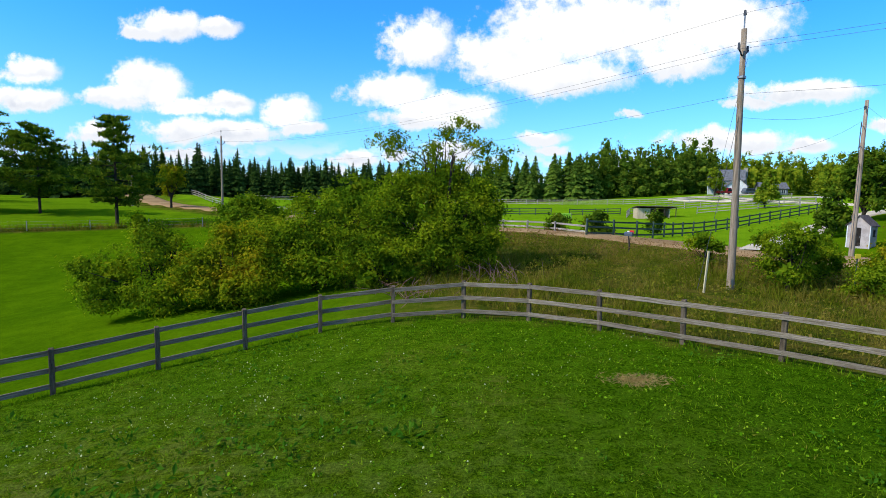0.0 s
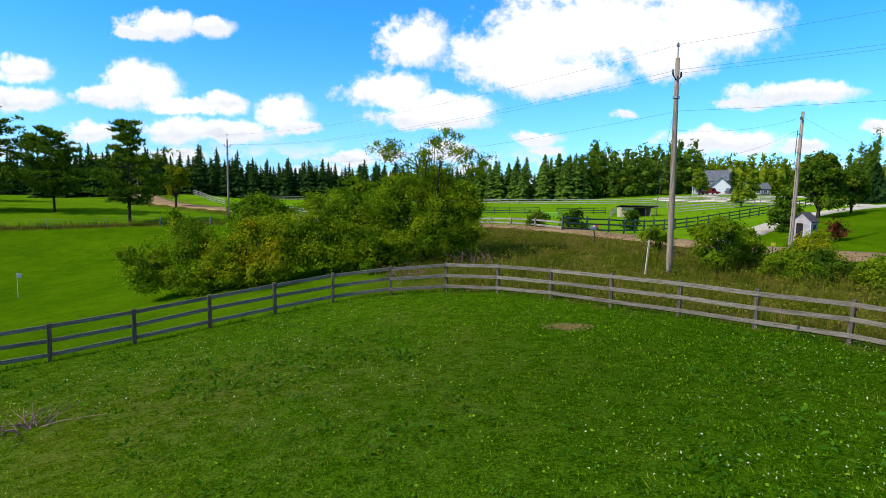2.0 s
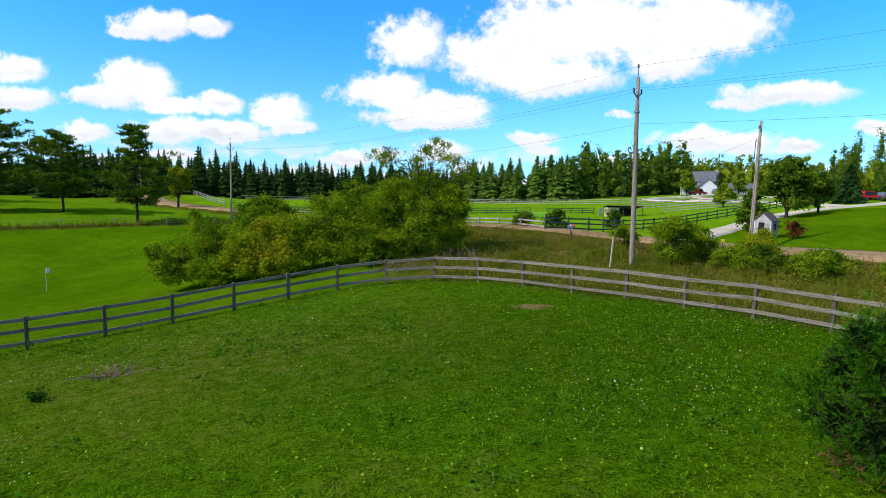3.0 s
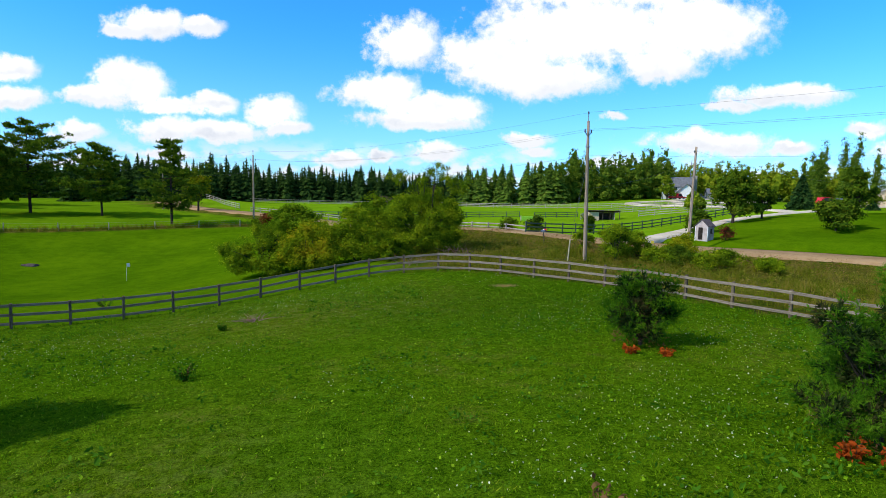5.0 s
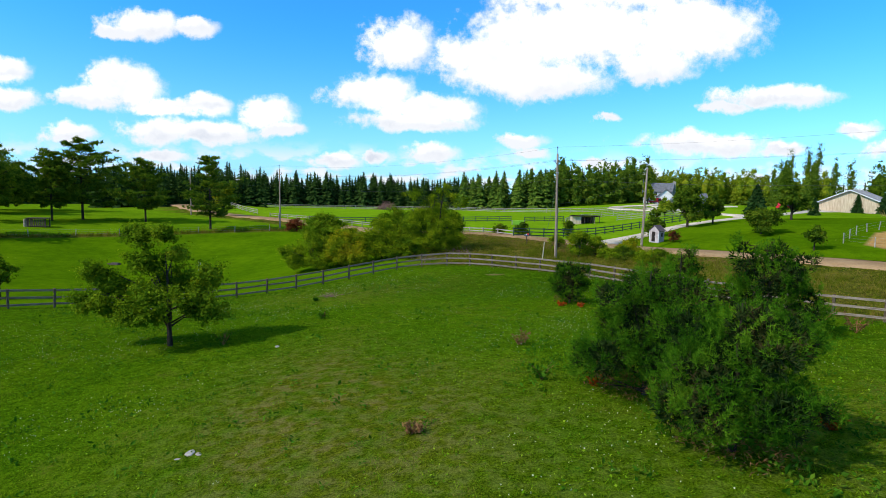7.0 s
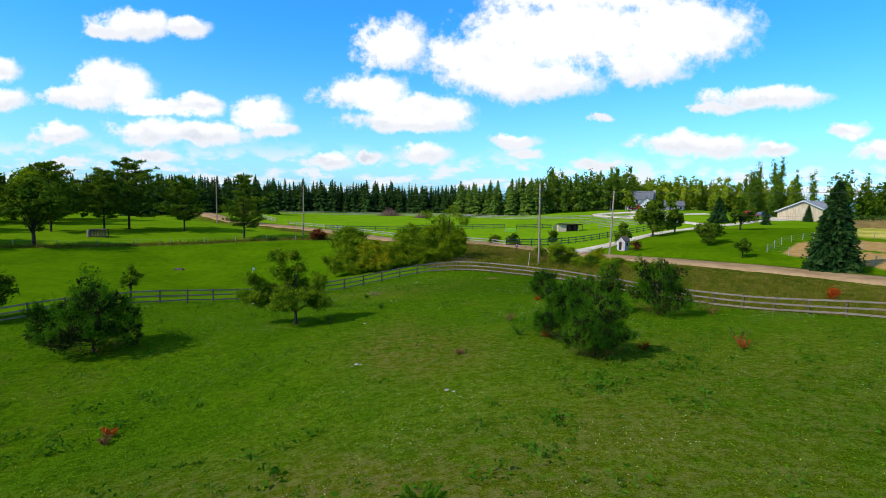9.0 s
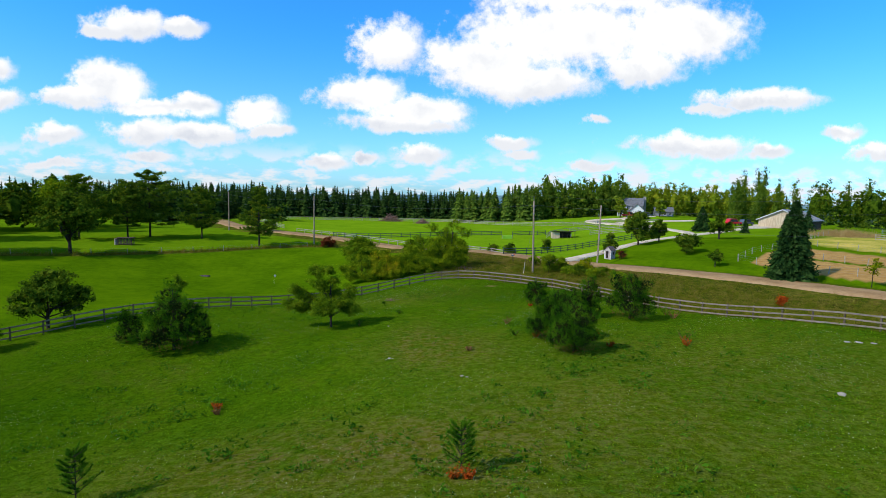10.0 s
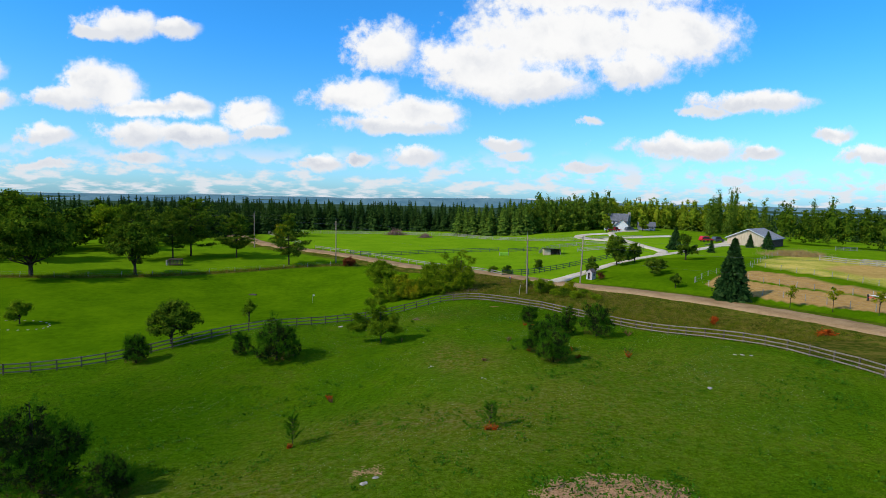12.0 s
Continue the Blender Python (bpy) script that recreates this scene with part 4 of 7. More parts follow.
def overhead_wire(a, b, sag, label="thin dark overhead power line", radius=0.006):
    a, b = Vector(a), Vector(b)
    pts = []
    for i in range(25):
        t = i / 24
        p = a.lerp(b, t)
        pts.append((p.x, p.y, p.z - sag * 4 * t * (1 - t), radius))
    v, f = tubes([pts], 5)
    tagged(new("overhead_wire", mesh_of("overhead_wire", v, f, MAT["wire"], True)), label, "wire", group="overhead lines")


def at_pole(p, h):
    return on_ground(*p, h)


for h, off, sag in ((0.7, 0.0, 1.1), (-0.65, 0.42, 1.2), (-0.65, -0.42, 1.2), (-2.6, 0.12, 1.5)):
    o = Vector((0.766 * off, 0.643 * off, 0))
    overhead_wire(at_pole(P1, H1 + h) + o, at_pole(P3, H3 + h) + o, sag)
    overhead_wire(at_pole(P3, H3 + h) + o, at_pole(P4, H4 + h) + o, sag * 0.6)
    overhead_wire(at_pole(P4, H4 + h) + o, on_ground(-106, 158, 10.5 + h) + o, sag)
    overhead_wire(at_pole(P1, H1 + h) + o, at_pole(P5, H1 + h) + o, sag)
overhead_wire(at_pole(P1, H1 - 3.6), at_pole(P2, 9.4), 0.35)
overhead_wire(at_pole(P1, H1 - 5.2), at_pole(P2, 8.6), 0.5)
overhead_wire(at_pole(P2, 9.5), on_ground(95, 96, 6.0), 1.6)
overhead_wire(at_pole(P1, H1 - 1.2), on_ground(11.9, 24.6, 3.4), -0.1, "slack guy wire hanging down the pole")
overhead_wire(on_ground(12.45, 23.6, 8.0), on_ground(10.9, 23.2, 0.0), 0.0, "slanting guy wire anchored beside the marker stake", 0.010)


# ---- trees and shrubs ----
def tree_thing(name, label, category, x, y, group=""):
    return thing(name, label, category, tuple(on_ground(x, y, -0.03)), group=group)


def broadleaf(name, label, x, y, height, width, count, leaf, size, seed, stem=0.25, lean=(0, 0), lobes=None, category="tree", group="", clump=0.28, trunk_r=None, stems=1, hollow=0.5, slim=0.55, inner=True):
    """A trunk that forks into limbs, and a crown of leaf clumps with gaps."""
    r = np.random.default_rng(seed)
    top = tree_thing(name, label, category, x, y, group)
    if lobes is None:
        k = 10
        lobes = [(0, 0, height * (0.48 + stem / 2), width * 0.28, width * 0.28, height * (1 - stem) * 0.40), (r.normal(0, 0.06) * width, r.normal(0, 0.06) * width, height * 0.84, width * 0.15, width * 0.15, height * 0.13)]
        for i in range(k):
            a = 2 * np.pi * i / k + r.uniform(-0.4, 0.4)
            h = height * r.uniform(stem + 0.12, 0.82)
            d = width * r.uniform(0.20, 0.38) * (1.15 - 0.55 * h / height)
            lobes.append((d * np.cos(a) + lean[0] * h, d * np.sin(a) + lean[1] * h, h, width * r.uniform(0.12, 0.22), width * r.uniform(0.12, 0.22), height * r.uniform(0.09, 0.17)))
    p, c, facing = crown_points(lobes, count, r, clump * 0.86, hollow, 56)
    p[:, 2] = np.maximum(p[:, 2], 0.06)
    v, f = leaf_quads(p, np.full(count, size), r, 0.6, slim, facing)
    if inner:
        k = count // 12
        lb = np.asarray(lobes, float)
        pick = r.integers(0, len(lb), k)
        q = lb[pick, :3] + unit(r.normal(size=(k, 3))) * lb[pick, 3:] * r.uniform(0.1, 0.72, (k, 1))
        q[:, 2] = np.maximum(q[:, 2], 0.15)
        v, f = joined((v, f), leaf_quads(q, np.full(k, size * 2.6), r, 0.2, 0.6))
    link_part("crown", mesh_of("crown", v, f, MAT[leaf]), top)
    rad = trunk_r or 0.028 * height
    paths = []
    fork = height * max(stem, 0.12)
    for s in range(stems):
        a0 = r.uniform(0, 6.28)
        ox, oy = (0.0, 0.0) if stems == 1 else (0.35 * np.cos(a0), 0.35 * np.sin(a0))
        tip = np.array([lean[0] * height * 0.6 + ox * 3, lean[1] * height * 0.6 + oy * 3, height * 0.72])
        mid = np.array([ox + lean[0] * fork, oy + lean[1] * fork, fork])
        paths.append([(ox, oy, -0.3, rad * 1.25), (ox, oy, 0.12, rad), (*mid, rad * 0.8), (*(0.5 * (mid + tip) + r.normal(0, 0.12, 3)), rad * 0.5), (*tip, rad * 0.15)])
    for i in r.choice(len(c), min(len(c), 14 + 6 * stems), replace=False):
        a = np.array([r.normal(0, 0.05), r.normal(0, 0.05), fork * r.uniform(0.7, 1.5)])
        m = 0.5 * (a + c[i]) + r.normal(0, 0.15, 3) + np.array([0, 0, 0.12 * height * r.uniform(-0.5, 0.6)])
        paths.append([(*a, rad * 0.42), (*m, rad * 0.25), (*c[i], rad * 0.08)])
    v, f = tubes(paths, 6)
    link_part("trunk", mesh_of("trunk", v, f, MAT["bark_dark"], True), top)
    return top


def pine_shrub(label, x, y, width, height, seed, shoots=1500, leaf="needle", needle=0.13, name="pine_shrub", group="young pines in the paddock"):
    """A young soft-needled pine: a dense lumpy bush whose every shoot sweeps up and out, shaded inside."""
    r = np.random.default_rng(seed)
    top = tree_thing(name, label, "shrub", x, y, group)
    lobes = [(0, 0, height * 0.46, width * 0.27, width * 0.27, height * 0.38), (r.normal(0, 0.06) * width, r.normal(0, 0.06) * width, height * 0.80, width * 0.13, width * 0.13, height * 0.17)]
    for ring, (k, far, lo, hi) in enumerate(((8, 0.33, 0.20, 0.46), (7, 0.25, 0.46, 0.80))):
        for i in range(k):
            a = 2 * np.pi * (i + 0.5 * ring) / k + r.uniform(-0.3, 0.3)
            d = width * far * r.uniform(0.8, 1.12)
            lobes.append((d * np.cos(a), d * np.sin(a), height * r.uniform(lo, hi), width * r.uniform(0.10, 0.19), width * r.uniform(0.10, 0.19), height * r.uniform(0.09, 0.17)))
    lobes = np.array(lobes)
    wgt = np.prod(lobes[:, 3:], 1) ** (2 / 3)
    pick = r.choice(len(lobes), shoots * 3, p=wgt / wgt.sum())
    d = unit(r.normal(size=(len(pick), 3)))
    foot = lobes[pick, :3] + d * lobes[pick, 3:] * r.uniform(0.75, 1.08, (len(pick), 1))
    deep = np.linalg.norm((foot[:, None] - lobes[None, :, :3]) / lobes[None, :, 3:], axis=2).min(1)
    ok = np.flatnonzero((deep > 0.78) & (foot[:, 2] > 0.08))[:shoots]
    tips, td = foot[ok][::6], d[ok][::6]
    each = 6
    foot, d = np.repeat(tips, each, axis=0), np.repeat(td, each, axis=0)
    foot = foot + r.normal(0, 0.55 * needle, foot.shape)
    grow = unit(0.75 * d + np.array([0, 0, 0.75]) + 0.42 * r.normal(size=foot.shape))
    grow[::each] = unit(0.45 * td + np.array([0, 0, 1.0]))
    ok = np.arange(len(foot))
    long = r.uniform(0.9, 2.0, len(ok)) * needle
    long[::each] *= 1.6
    per = 3
    idx = np.repeat(np.arange(len(ok)), per)
    s = np.tile(np.linspace(-0.4, 1, per), len(ok))
    p = foot[idx] + grow[idx] * (s * long[idx])[:, None]
    p[:, 2] = np.maximum(p[:, 2], 0.05)
    v, f = needle_tufts(p, grow[idx] * 0.9, needle, r, 11, 0.058, 0.55)
    link_part("needles", mesh_of("needles", v, f, MAT[leaf]), top)
    # old inner twigs and browned needles, coloured dark to hold the inner shade
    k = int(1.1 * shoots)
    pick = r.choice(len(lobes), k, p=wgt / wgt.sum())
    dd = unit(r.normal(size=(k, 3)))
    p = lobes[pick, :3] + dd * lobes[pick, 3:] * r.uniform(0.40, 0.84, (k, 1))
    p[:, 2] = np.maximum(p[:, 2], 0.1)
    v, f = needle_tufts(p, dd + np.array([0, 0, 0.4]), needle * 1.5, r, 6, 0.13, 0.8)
    link_part("inner_foliage", mesh_of("inner_foliage", v, f, MAT["needle_inner"]), top, "inner needles coloured dark for the shade inside the bush")
    k = shoots // 4
    a, d2 = r.uniform(0, 6.28, k), width * r.uniform(0.10, 0.36, k)
    p = np.c_[d2 * np.cos(a), d2 * np.sin(a), height * r.uniform(0.06, 0.20, k)]
    v, f = needle_tufts(p, np.c_[np.cos(a), np.sin(a), np.full(k, 0.3)], needle * 1.0, r, 5, 0.06, 0.6)
    link_part("dry_skirt", mesh_of("dry_skirt", v, f, MAT["weed_brown"]), top, "browned dry needles low on the bush")
    rad = 0.018 * height + 0.015
    paths = [[(0, 0, -0.3, rad * 1.2), (0.03, 0, height * 0.3, rad), (0, 0.04, height * 0.65, rad * 0.6), (0, 0, height * 0.95, rad * 0.12)]]
    for i in r.choice(len(ok), min(len(ok), 30), replace=False):
        h = min(foot[i, 2] * 0.7, height * 0.7) * r.uniform(0.4, 1)
        paths.append([(0, 0, h, rad * 0.4), (*(0.6 * foot[i] + np.array([0, 0, h * 0.35])), rad * 0.22), (*foot[i], rad * 0.06)])
    v, f = tubes(paths, 5)
    link_part("trunk", mesh_of("trunk", v, f, MAT["bark_dark"], True), top)
    return top


def pine_sapling(label, x, y, width, height, seed):
    """A spindly young pine: a few whorls of bare up-curved twigs ending in needle brushes."""
    r = np.random.default_rng(seed)
    top = tree_thing("pine_sapling", label, "shrub", x, y, "pine saplings")
    paths = [[(0, 0, -0.2, 0.03), (0.03, 0, height * 0.5, 0.02), (0, 0.02, height * 0.96, 0.006)]]
    ps, ax = [], []
    for w in range(8):
        t = 0.20 + 0.095 * w
        for k in range(7):
            a = r.uniform(0, 6.28)
            ln = 0.5 * width * r.uniform(0.5, 1.1) * (1.15 - 0.7 * t)
            e = np.array([ln * np.cos(a), ln * np.sin(a), height * t + 0.75 * ln])
            paths.append([(0, 0, height * t, 0.012), (*(0.6 * e + np.array([0, 0, 0.35 * height * t])), 0.008), (*e, 0.004)])
            q = np.linspace(0.45, 1.0, 7)[:, None]
            ps.append(np.array([0, 0, height * t]) * (1 - q) + q * e)
            ax.append(np.tile(unit(e - np.array([0, 0, height * t]) + np.array([0, 0, 0.15])), (7, 1)))
    ps.append(np.c_[np.zeros((8, 2)), np.linspace(0.75, 1.0, 8) * height])
    ax.append(np.tile((0, 0, 1.0), (8, 1)))
    v, f = needle_tufts(np.concatenate(ps), np.concatenate(ax), 0.12, r, 16, 0.10, 0.7)
    link_part("needles", mesh_of("needles", v, f, MAT["needle"]), top)
    v, f = tubes(paths, 5)
    link_part("trunk", mesh_of("trunk", v, f, MAT["bark_dark"], True), top)
    return top


def old_pine(label, x, y, height, spread, seed, bare=0.22, gap=0.0, leaf="needle_old", limbs=26, lean=(0, 0), spire=0.0):
    """A tall white pine: long uneven limbs that turn up at the tip, each with separate ragged plates of needles and sky between."""
    r = np.random.default_rng(seed)
    top = tree_thing("pine_tree", label, "tree", x, y, "old pines on the lawn")
    rad = 0.015 * height
    paths = [[(0, 0, -0.4, rad * 1.3), (0, 0, 0.3, rad), (lean[0] * 3, lean[1] * 3, height * 0.5, rad * 0.65), (lean[0] * 6, lean[1] * 6, height * 0.97, rad * 0.1)]]
    ps, ax = [], []
    heavy = r.uniform(0, 6.28)

    def plate(c, wide, count, way):
        q = r.normal(size=(count, 3)) * np.array([wide, wide, wide * 0.26])
        q[:, 2] += 0.10 * wide - 0.25 * np.hypot(q[:, 0], q[:, 1]) ** 2 / (wide + 0.1) * 0.4
        ps.append(c + q)
        ax.append(unit(np.c_[way[0] + r.normal(0, 0.55, count), way[1] + r.normal(0, 0.55, count), 0.85 + r.normal(0, 0.3, count)]))

    for i in range(limbs):
        t = bare + (0.97 - bare) * (i + r.uniform(0, 0.9)) / limbs
        h = height * t
        a = i * 2.4 + r.uniform(-0.6, 0.6)
        u = (t - bare) / (1.02 - bare)
        profile = min(1.0, 0.55 + 1.6 * u) * (1 - u ** 1.9) ** 0.8
        if spire and t > spire:
            profile *= 0.42
        if gap and gap < t < gap + 0.10:
            profile *= 0.25
        ln = spread * (0.10 + profile * r.uniform(0.40, 1.15)) * (1 + 0.22 * np.cos(a - heavy))
        lift = ln * r.uniform(-0.02, 0.34)
        cx, cy = lean[0] * 6 * t, lean[1] * 6 * t
        way = np.array([np.cos(a), np.sin(a)])
        at = lambda s: np.array([cx + s * ln * way[0], cy + s * ln * way[1], h - 0.06 * ln * np.sin(np.pi * s) + lift * s * s])
        paths.append([(*at(0.0), rad * 0.32), (*at(0.35), rad * 0.22), (*at(0.7), rad * 0.13), (*at(1.0), rad * 0.04)])
        for s in np.r_[1.0, r.uniform(0.32, 0.95, int(3 + 2.2 * ln / 2.0))]:
            side = r.choice((-1, 1)) * r.uniform(0.0, 0.34) * ln * (1.25 - s)
            c = at(s) + np.array([-way[1] * side, way[0] * side, 0.12 * abs(side) + r.uniform(0.0, 0.2)])
            if abs(side) > 0.3:
                paths.append([(*at(s - 0.12), rad * 0.10), (*c, rad * 0.03)])
            plate(c, r.uniform(0.26, 0.58) * (0.7 + 0.06 * ln), int(r.uniform(9, 19)), way)
    plate(np.array([lean[0] * 6, lean[1] * 6, height * 0.95]), 0.3, 18, (0, 0))
    v, f = needle_tufts(np.concatenate(ps), np.concatenate(ax), 0.50, r, 6, 0.15, 0.55)
    link_part("needles", mesh_of("needles", v, f, MAT[leaf]), top)
    v, f = tubes(paths, 6)
    link_part("trunk", mesh_of("trunk", v, f, MAT["bark_dark"], True), top)
    return top


def spruce_arrays(height, width, r, whorls=22, per=11, leaf=5, skirt=0.05, droop=0.25, size=0.45):
    """Needle sprays of one spire-shaped conifer: places, axes."""
    ps, ax = [], []
    for w in range(whorls):
        t = (w + 0.5) / whorls
        h = height * (skirt + (0.985 - skirt) * t)
        ln = 0.5 * width * (1 - t) ** 0.85 + 0.08
        k = max(4, int(per * (1 - 0.55 * t)))
        a = r.uniform(0, 6.28) + np.arange(k) * 2 * np.pi / k + r.normal(0, 0.18, k)
        ll = ln * r.uniform(0.72, 1.15, k)
        for i in range(k):
            s = np.linspace(0.3, 1.0, leaf)
            q = np.c_[s * ll[i] * np.cos(a[i]), s * ll[i] * np.sin(a[i]), h - droop * ll[i] * s + 0.10 * ll[i] * s ** 3 + r.normal(0, 0.03, leaf)]
            ps.append(q)
            ax.append(np.tile((np.cos(a[i]), np.sin(a[i]), -0.12), (leaf, 1)))
    ps.append(np.array([[0, 0, height * 0.97]]))
    ax.append(np.array([[0, 0, 1.0]]))
    return np.concatenate(ps), unit(np.concatenate(ax))


def frond_arrays(h, w, r, whorls, per, lap=0.34):
    """A spire conifer as whorls of drooping kite-shaped fronds with ragged side sprays; three-sided faces."""
    t = np.repeat(1 - (1 - (np.arange(whorls) + 0.4) / whorls) ** 1.45, per)
    k = len(t)
    a = np.tile(np.arange(per) * 2 * np.pi / per, whorls) + np.repeat(r.uniform(0, 6.28, whorls), per) + r.normal(0, 0.15, k)
    ln = (0.5 * w * (1 - t) ** 0.8 + 0.10) * r.uniform(0.72, 1.18, k)
    z = h * (0.03 + 0.955 * t) + r.normal(0, 0.012 * h, k)
    out, side = np.c_[np.cos(a), np.sin(a), np.zeros(k)], np.c_[-np.sin(a), np.cos(a), np.zeros(k)]
    drop = r.uniform(0.35, 0.75, k)
    hub = np.c_[np.zeros((k, 2)), z + 0.10 * ln]
    at = lambda s, v, d: hub + out * (s * ln)[:, None] + side * (v * ln)[:, None] - np.c_[np.zeros((k, 2)), d * drop * ln]
    tip = at(1.0, 0.0, 0.85)
    left, right = at(0.55, lap, 0.62), at(0.55, -lap, 0.62)
    mid = at(0.62, 0.0, 0.35)
    l2, r2 = at(0.86, 0.7 * lap, 0.95), at(0.86, -0.7 * lap, 0.95)
    tri = np.stack([hub, left, mid, hub, mid, right, mid, left, l2, mid, l2, tip, mid, tip, r2, mid, r2, right], 1)
    v = (tri + r.normal(0, 0.012 * w, tri.shape)).reshape(-1, 3)
    an = np.linspace(0, 2 * np.pi, 6)
    ring = np.c_[0.16 * w * np.cos(an), 0.16 * w * np.sin(an), np.full(6, 0.12 * h)]
    core = np.stack([ring[:-1], ring[1:], np.tile((0, 0, 1.03 * h), (5, 1))], 1).reshape(-1, 3)
    v = np.concatenate([v, core])
    return v, np.arange(len(v)).reshape(-1, 3)


def spruce(label, x, y, height, width, seed, leaf="needle_blue", whorls=30, per=16, sprays=6, group=""):
    r = np.random.default_rng(seed)
    top = tree_thing("spruce_tree", label, "tree", x, y, group)
    p, a = spruce_arrays(height, width, r, whorls, per, sprays)
    v, f = joined(needle_tufts(p, a, 0.075 * width, r, 6, 0.14, 0.6), frond_arrays(height, width * 1.08, r, whorls, per + 4, 0.15))
    link_part("needles", mesh_of("needles", v, f, MAT[leaf]), top)
    v, f = tubes([[(0, 0, -0.3, 0.018 * height), (0, 0, height * 0.5, 0.011 * height), (0, 0, height * 0.98, 0.01)]], 8)
    link_part("trunk", mesh_of("trunk", v, f, MAT["bark_dark"], True), top)
    return top


CLUSTER = "boxelder thicket at the fence corner"
broadleaf("boxelder_bush", "broad green-gold boxelder bush drooping to the lawn", -13.2, 25.4, 4.6, 8.0, 23000, "leaf_elder", 0.066, 11, 0.06, category="shrub", group=CLUSTER, stems=3, clump=0.25,
          lobes=[(0.2, 0, 2.8, 1.3, 1.5, 1.2), (-1.9, -0.4, 1.9, 1.3, 1.4, 1.1), (-1.6, -1.2, 1.1, 1.5, 1.2, 0.9), (1.9, -0.4, 1.9, 1.3, 1.4, 1.1), (0.9, -1.4, 1.1, 1.7, 1.1, 0.9), (-0.6, 0.3, 3.6, 0.8, 0.8, 0.6), (3.0, 0.2, 1.3, 1.2, 1.2, 1.0), (-3.2, -0.4, 2.0, 0.7, 0.7, 0.6), (-0.9, 0.2, 4.2, 0.35, 0.35, 0.4)])
broadleaf("boxelder_bush", "yellowing boxelder bush behind the fence", -9.3, 24.8, 3.4, 6.0, 20000, "leaf_gold", 0.066, 12, 0.06, category="shrub", group=CLUSTER, stems=3, clump=0.25,
          lobes=[(0, 0, 2.0, 1.4, 1.4, 0.9), (-1.4, -0.6, 1.5, 1.3, 1.2, 1.0), (1.3, -0.6, 1.6, 1.3, 1.1, 1.1), (0.2, -1.3, 0.9, 1.9, 1.0, 0.8), (0.7, 0.4, 2.7, 0.9, 0.9, 0.6), (-0.5, 0.2, 3.0, 0.6, 0.6, 0.5)])
broadleaf("boxelder_bush", "dense green boxelder bush behind the fence", -5.8, 26.2, 4.6, 6.5, 23000, "leaf_elder", 0.066, 13, 0.08, category="shrub", group=CLUSTER, stems=3, clump=0.27,
          lobes=[(0, 0, 2.7, 1.6, 1.7, 1.2), (-1.5, -0.4, 2.2, 1.3, 1.3, 1.2), (1.6, -0.5, 2.3, 1.4, 1.3, 1.2), (0, -1.4, 1.2, 2.0, 1.1, 1.0), (0.5, 0.3, 3.6, 1.0, 1.0, 0.7), (-0.9, 0.2, 3.9, 0.7, 0.7, 0.5)])
broadleaf("boxelder_tree", "leafy boxelder tree with a thin open top", -0.5, 27.4, 8.0, 7.0, 44000, "leaf_elder", 0.066, 14, 0.10, group=CLUSTER, stems=3, clump=0.27,
          lobes=[(0, 0, 2.9, 2.0, 1.9, 1.7), (-1.9, -0.5, 2.8, 1.4, 1.4, 1.5), (1.8, -0.4, 2.7, 1.4, 1.4, 1.7), (0.3, -1.5, 1.5, 2.2, 1.2, 1.3), (-1.3, 0.2, 4.3, 1.1, 1.0, 0.8), (0.6, 0.2, 4.6, 1.2, 1.0, 0.8), (2.3, 0.2, 4.0, 0.9, 0.9, 0.9), (2.9, -0.2, 2.9, 0.7, 0.8, 0.9), (-2.2, -0.9, 1.2, 1.2, 1.0, 1.0), (2.4, -0.8, 1.3, 1.1, 1.0, 1.1)])
broadleaf("boxelder_tree", "thin open upper boughs of a boxelder", -0.2, 28.2, 8.2, 5.0, 5200, "leaf_elder", 0.075, 15, 0.45, group=CLUSTER, stems=3, clump=0.24, trunk_r=0.08, hollow=0.15, inner=False,
          lobes=[(0.5, 0, 6.6, 0.6, 0.5, 0.9), (1.4, 0.1, 6.9, 0.6, 0.5, 0.9), (2.2, 0.0, 6.2, 0.8, 0.5, 0.5), (-0.3, 0, 5.9, 0.5, 0.5, 0.7), (-2.6, 0.1, 6.3, 0.8, 0.5, 0.7), (-1.8, 0, 5.6, 0.8, 0.5, 0.6), (1.1, 0, 7.6, 0.5, 0.4, 0.45), (3.2, 0, 5.8, 0.6, 0.5, 0.35), (-3.1, 0.1, 6.9, 0.3, 0.3, 0.35), (2.6, 0.1, 5.2, 0.8, 0.6, 0.6), (0.2, 0.1, 5.3, 1.3, 0.7, 0.6)])
broadleaf("boxelder_bush", "shaded green undergrowth at the foot of the boxelder", -2.8, 25.2, 2.6, 4.4, 9000, "leaf_elder", 0.066, 19, 0.05, category="shrub", group=CLUSTER, stems=2, clump=0.25)
broadleaf("boxelder_bush", "rounded green bush beside the gravel road", -15.6, 45.0, 5.2, 8.5, 12000, "leaf_apple", 0.12, 16, 0.06, category="shrub", group=CLUSTER, stems=2, clump=0.36)
broadleaf("boxelder_bush", "rounded gold-green bush beside the gravel road", -11.0, 33.0, 3.6, 7.5, 11000, "leaf_gold", 0.11, 17, 0.06, category="shrub", group=CLUSTER, stems=2, clump=0.3)
broadleaf("boxelder_bush", "rounded green bush beside the gravel road", -4.6, 32.0, 5.2, 6.8, 11000, "leaf_apple", 0.10, 18, 0.06, category="shrub", group=CLUSTER, stems=2, clump=0.3)

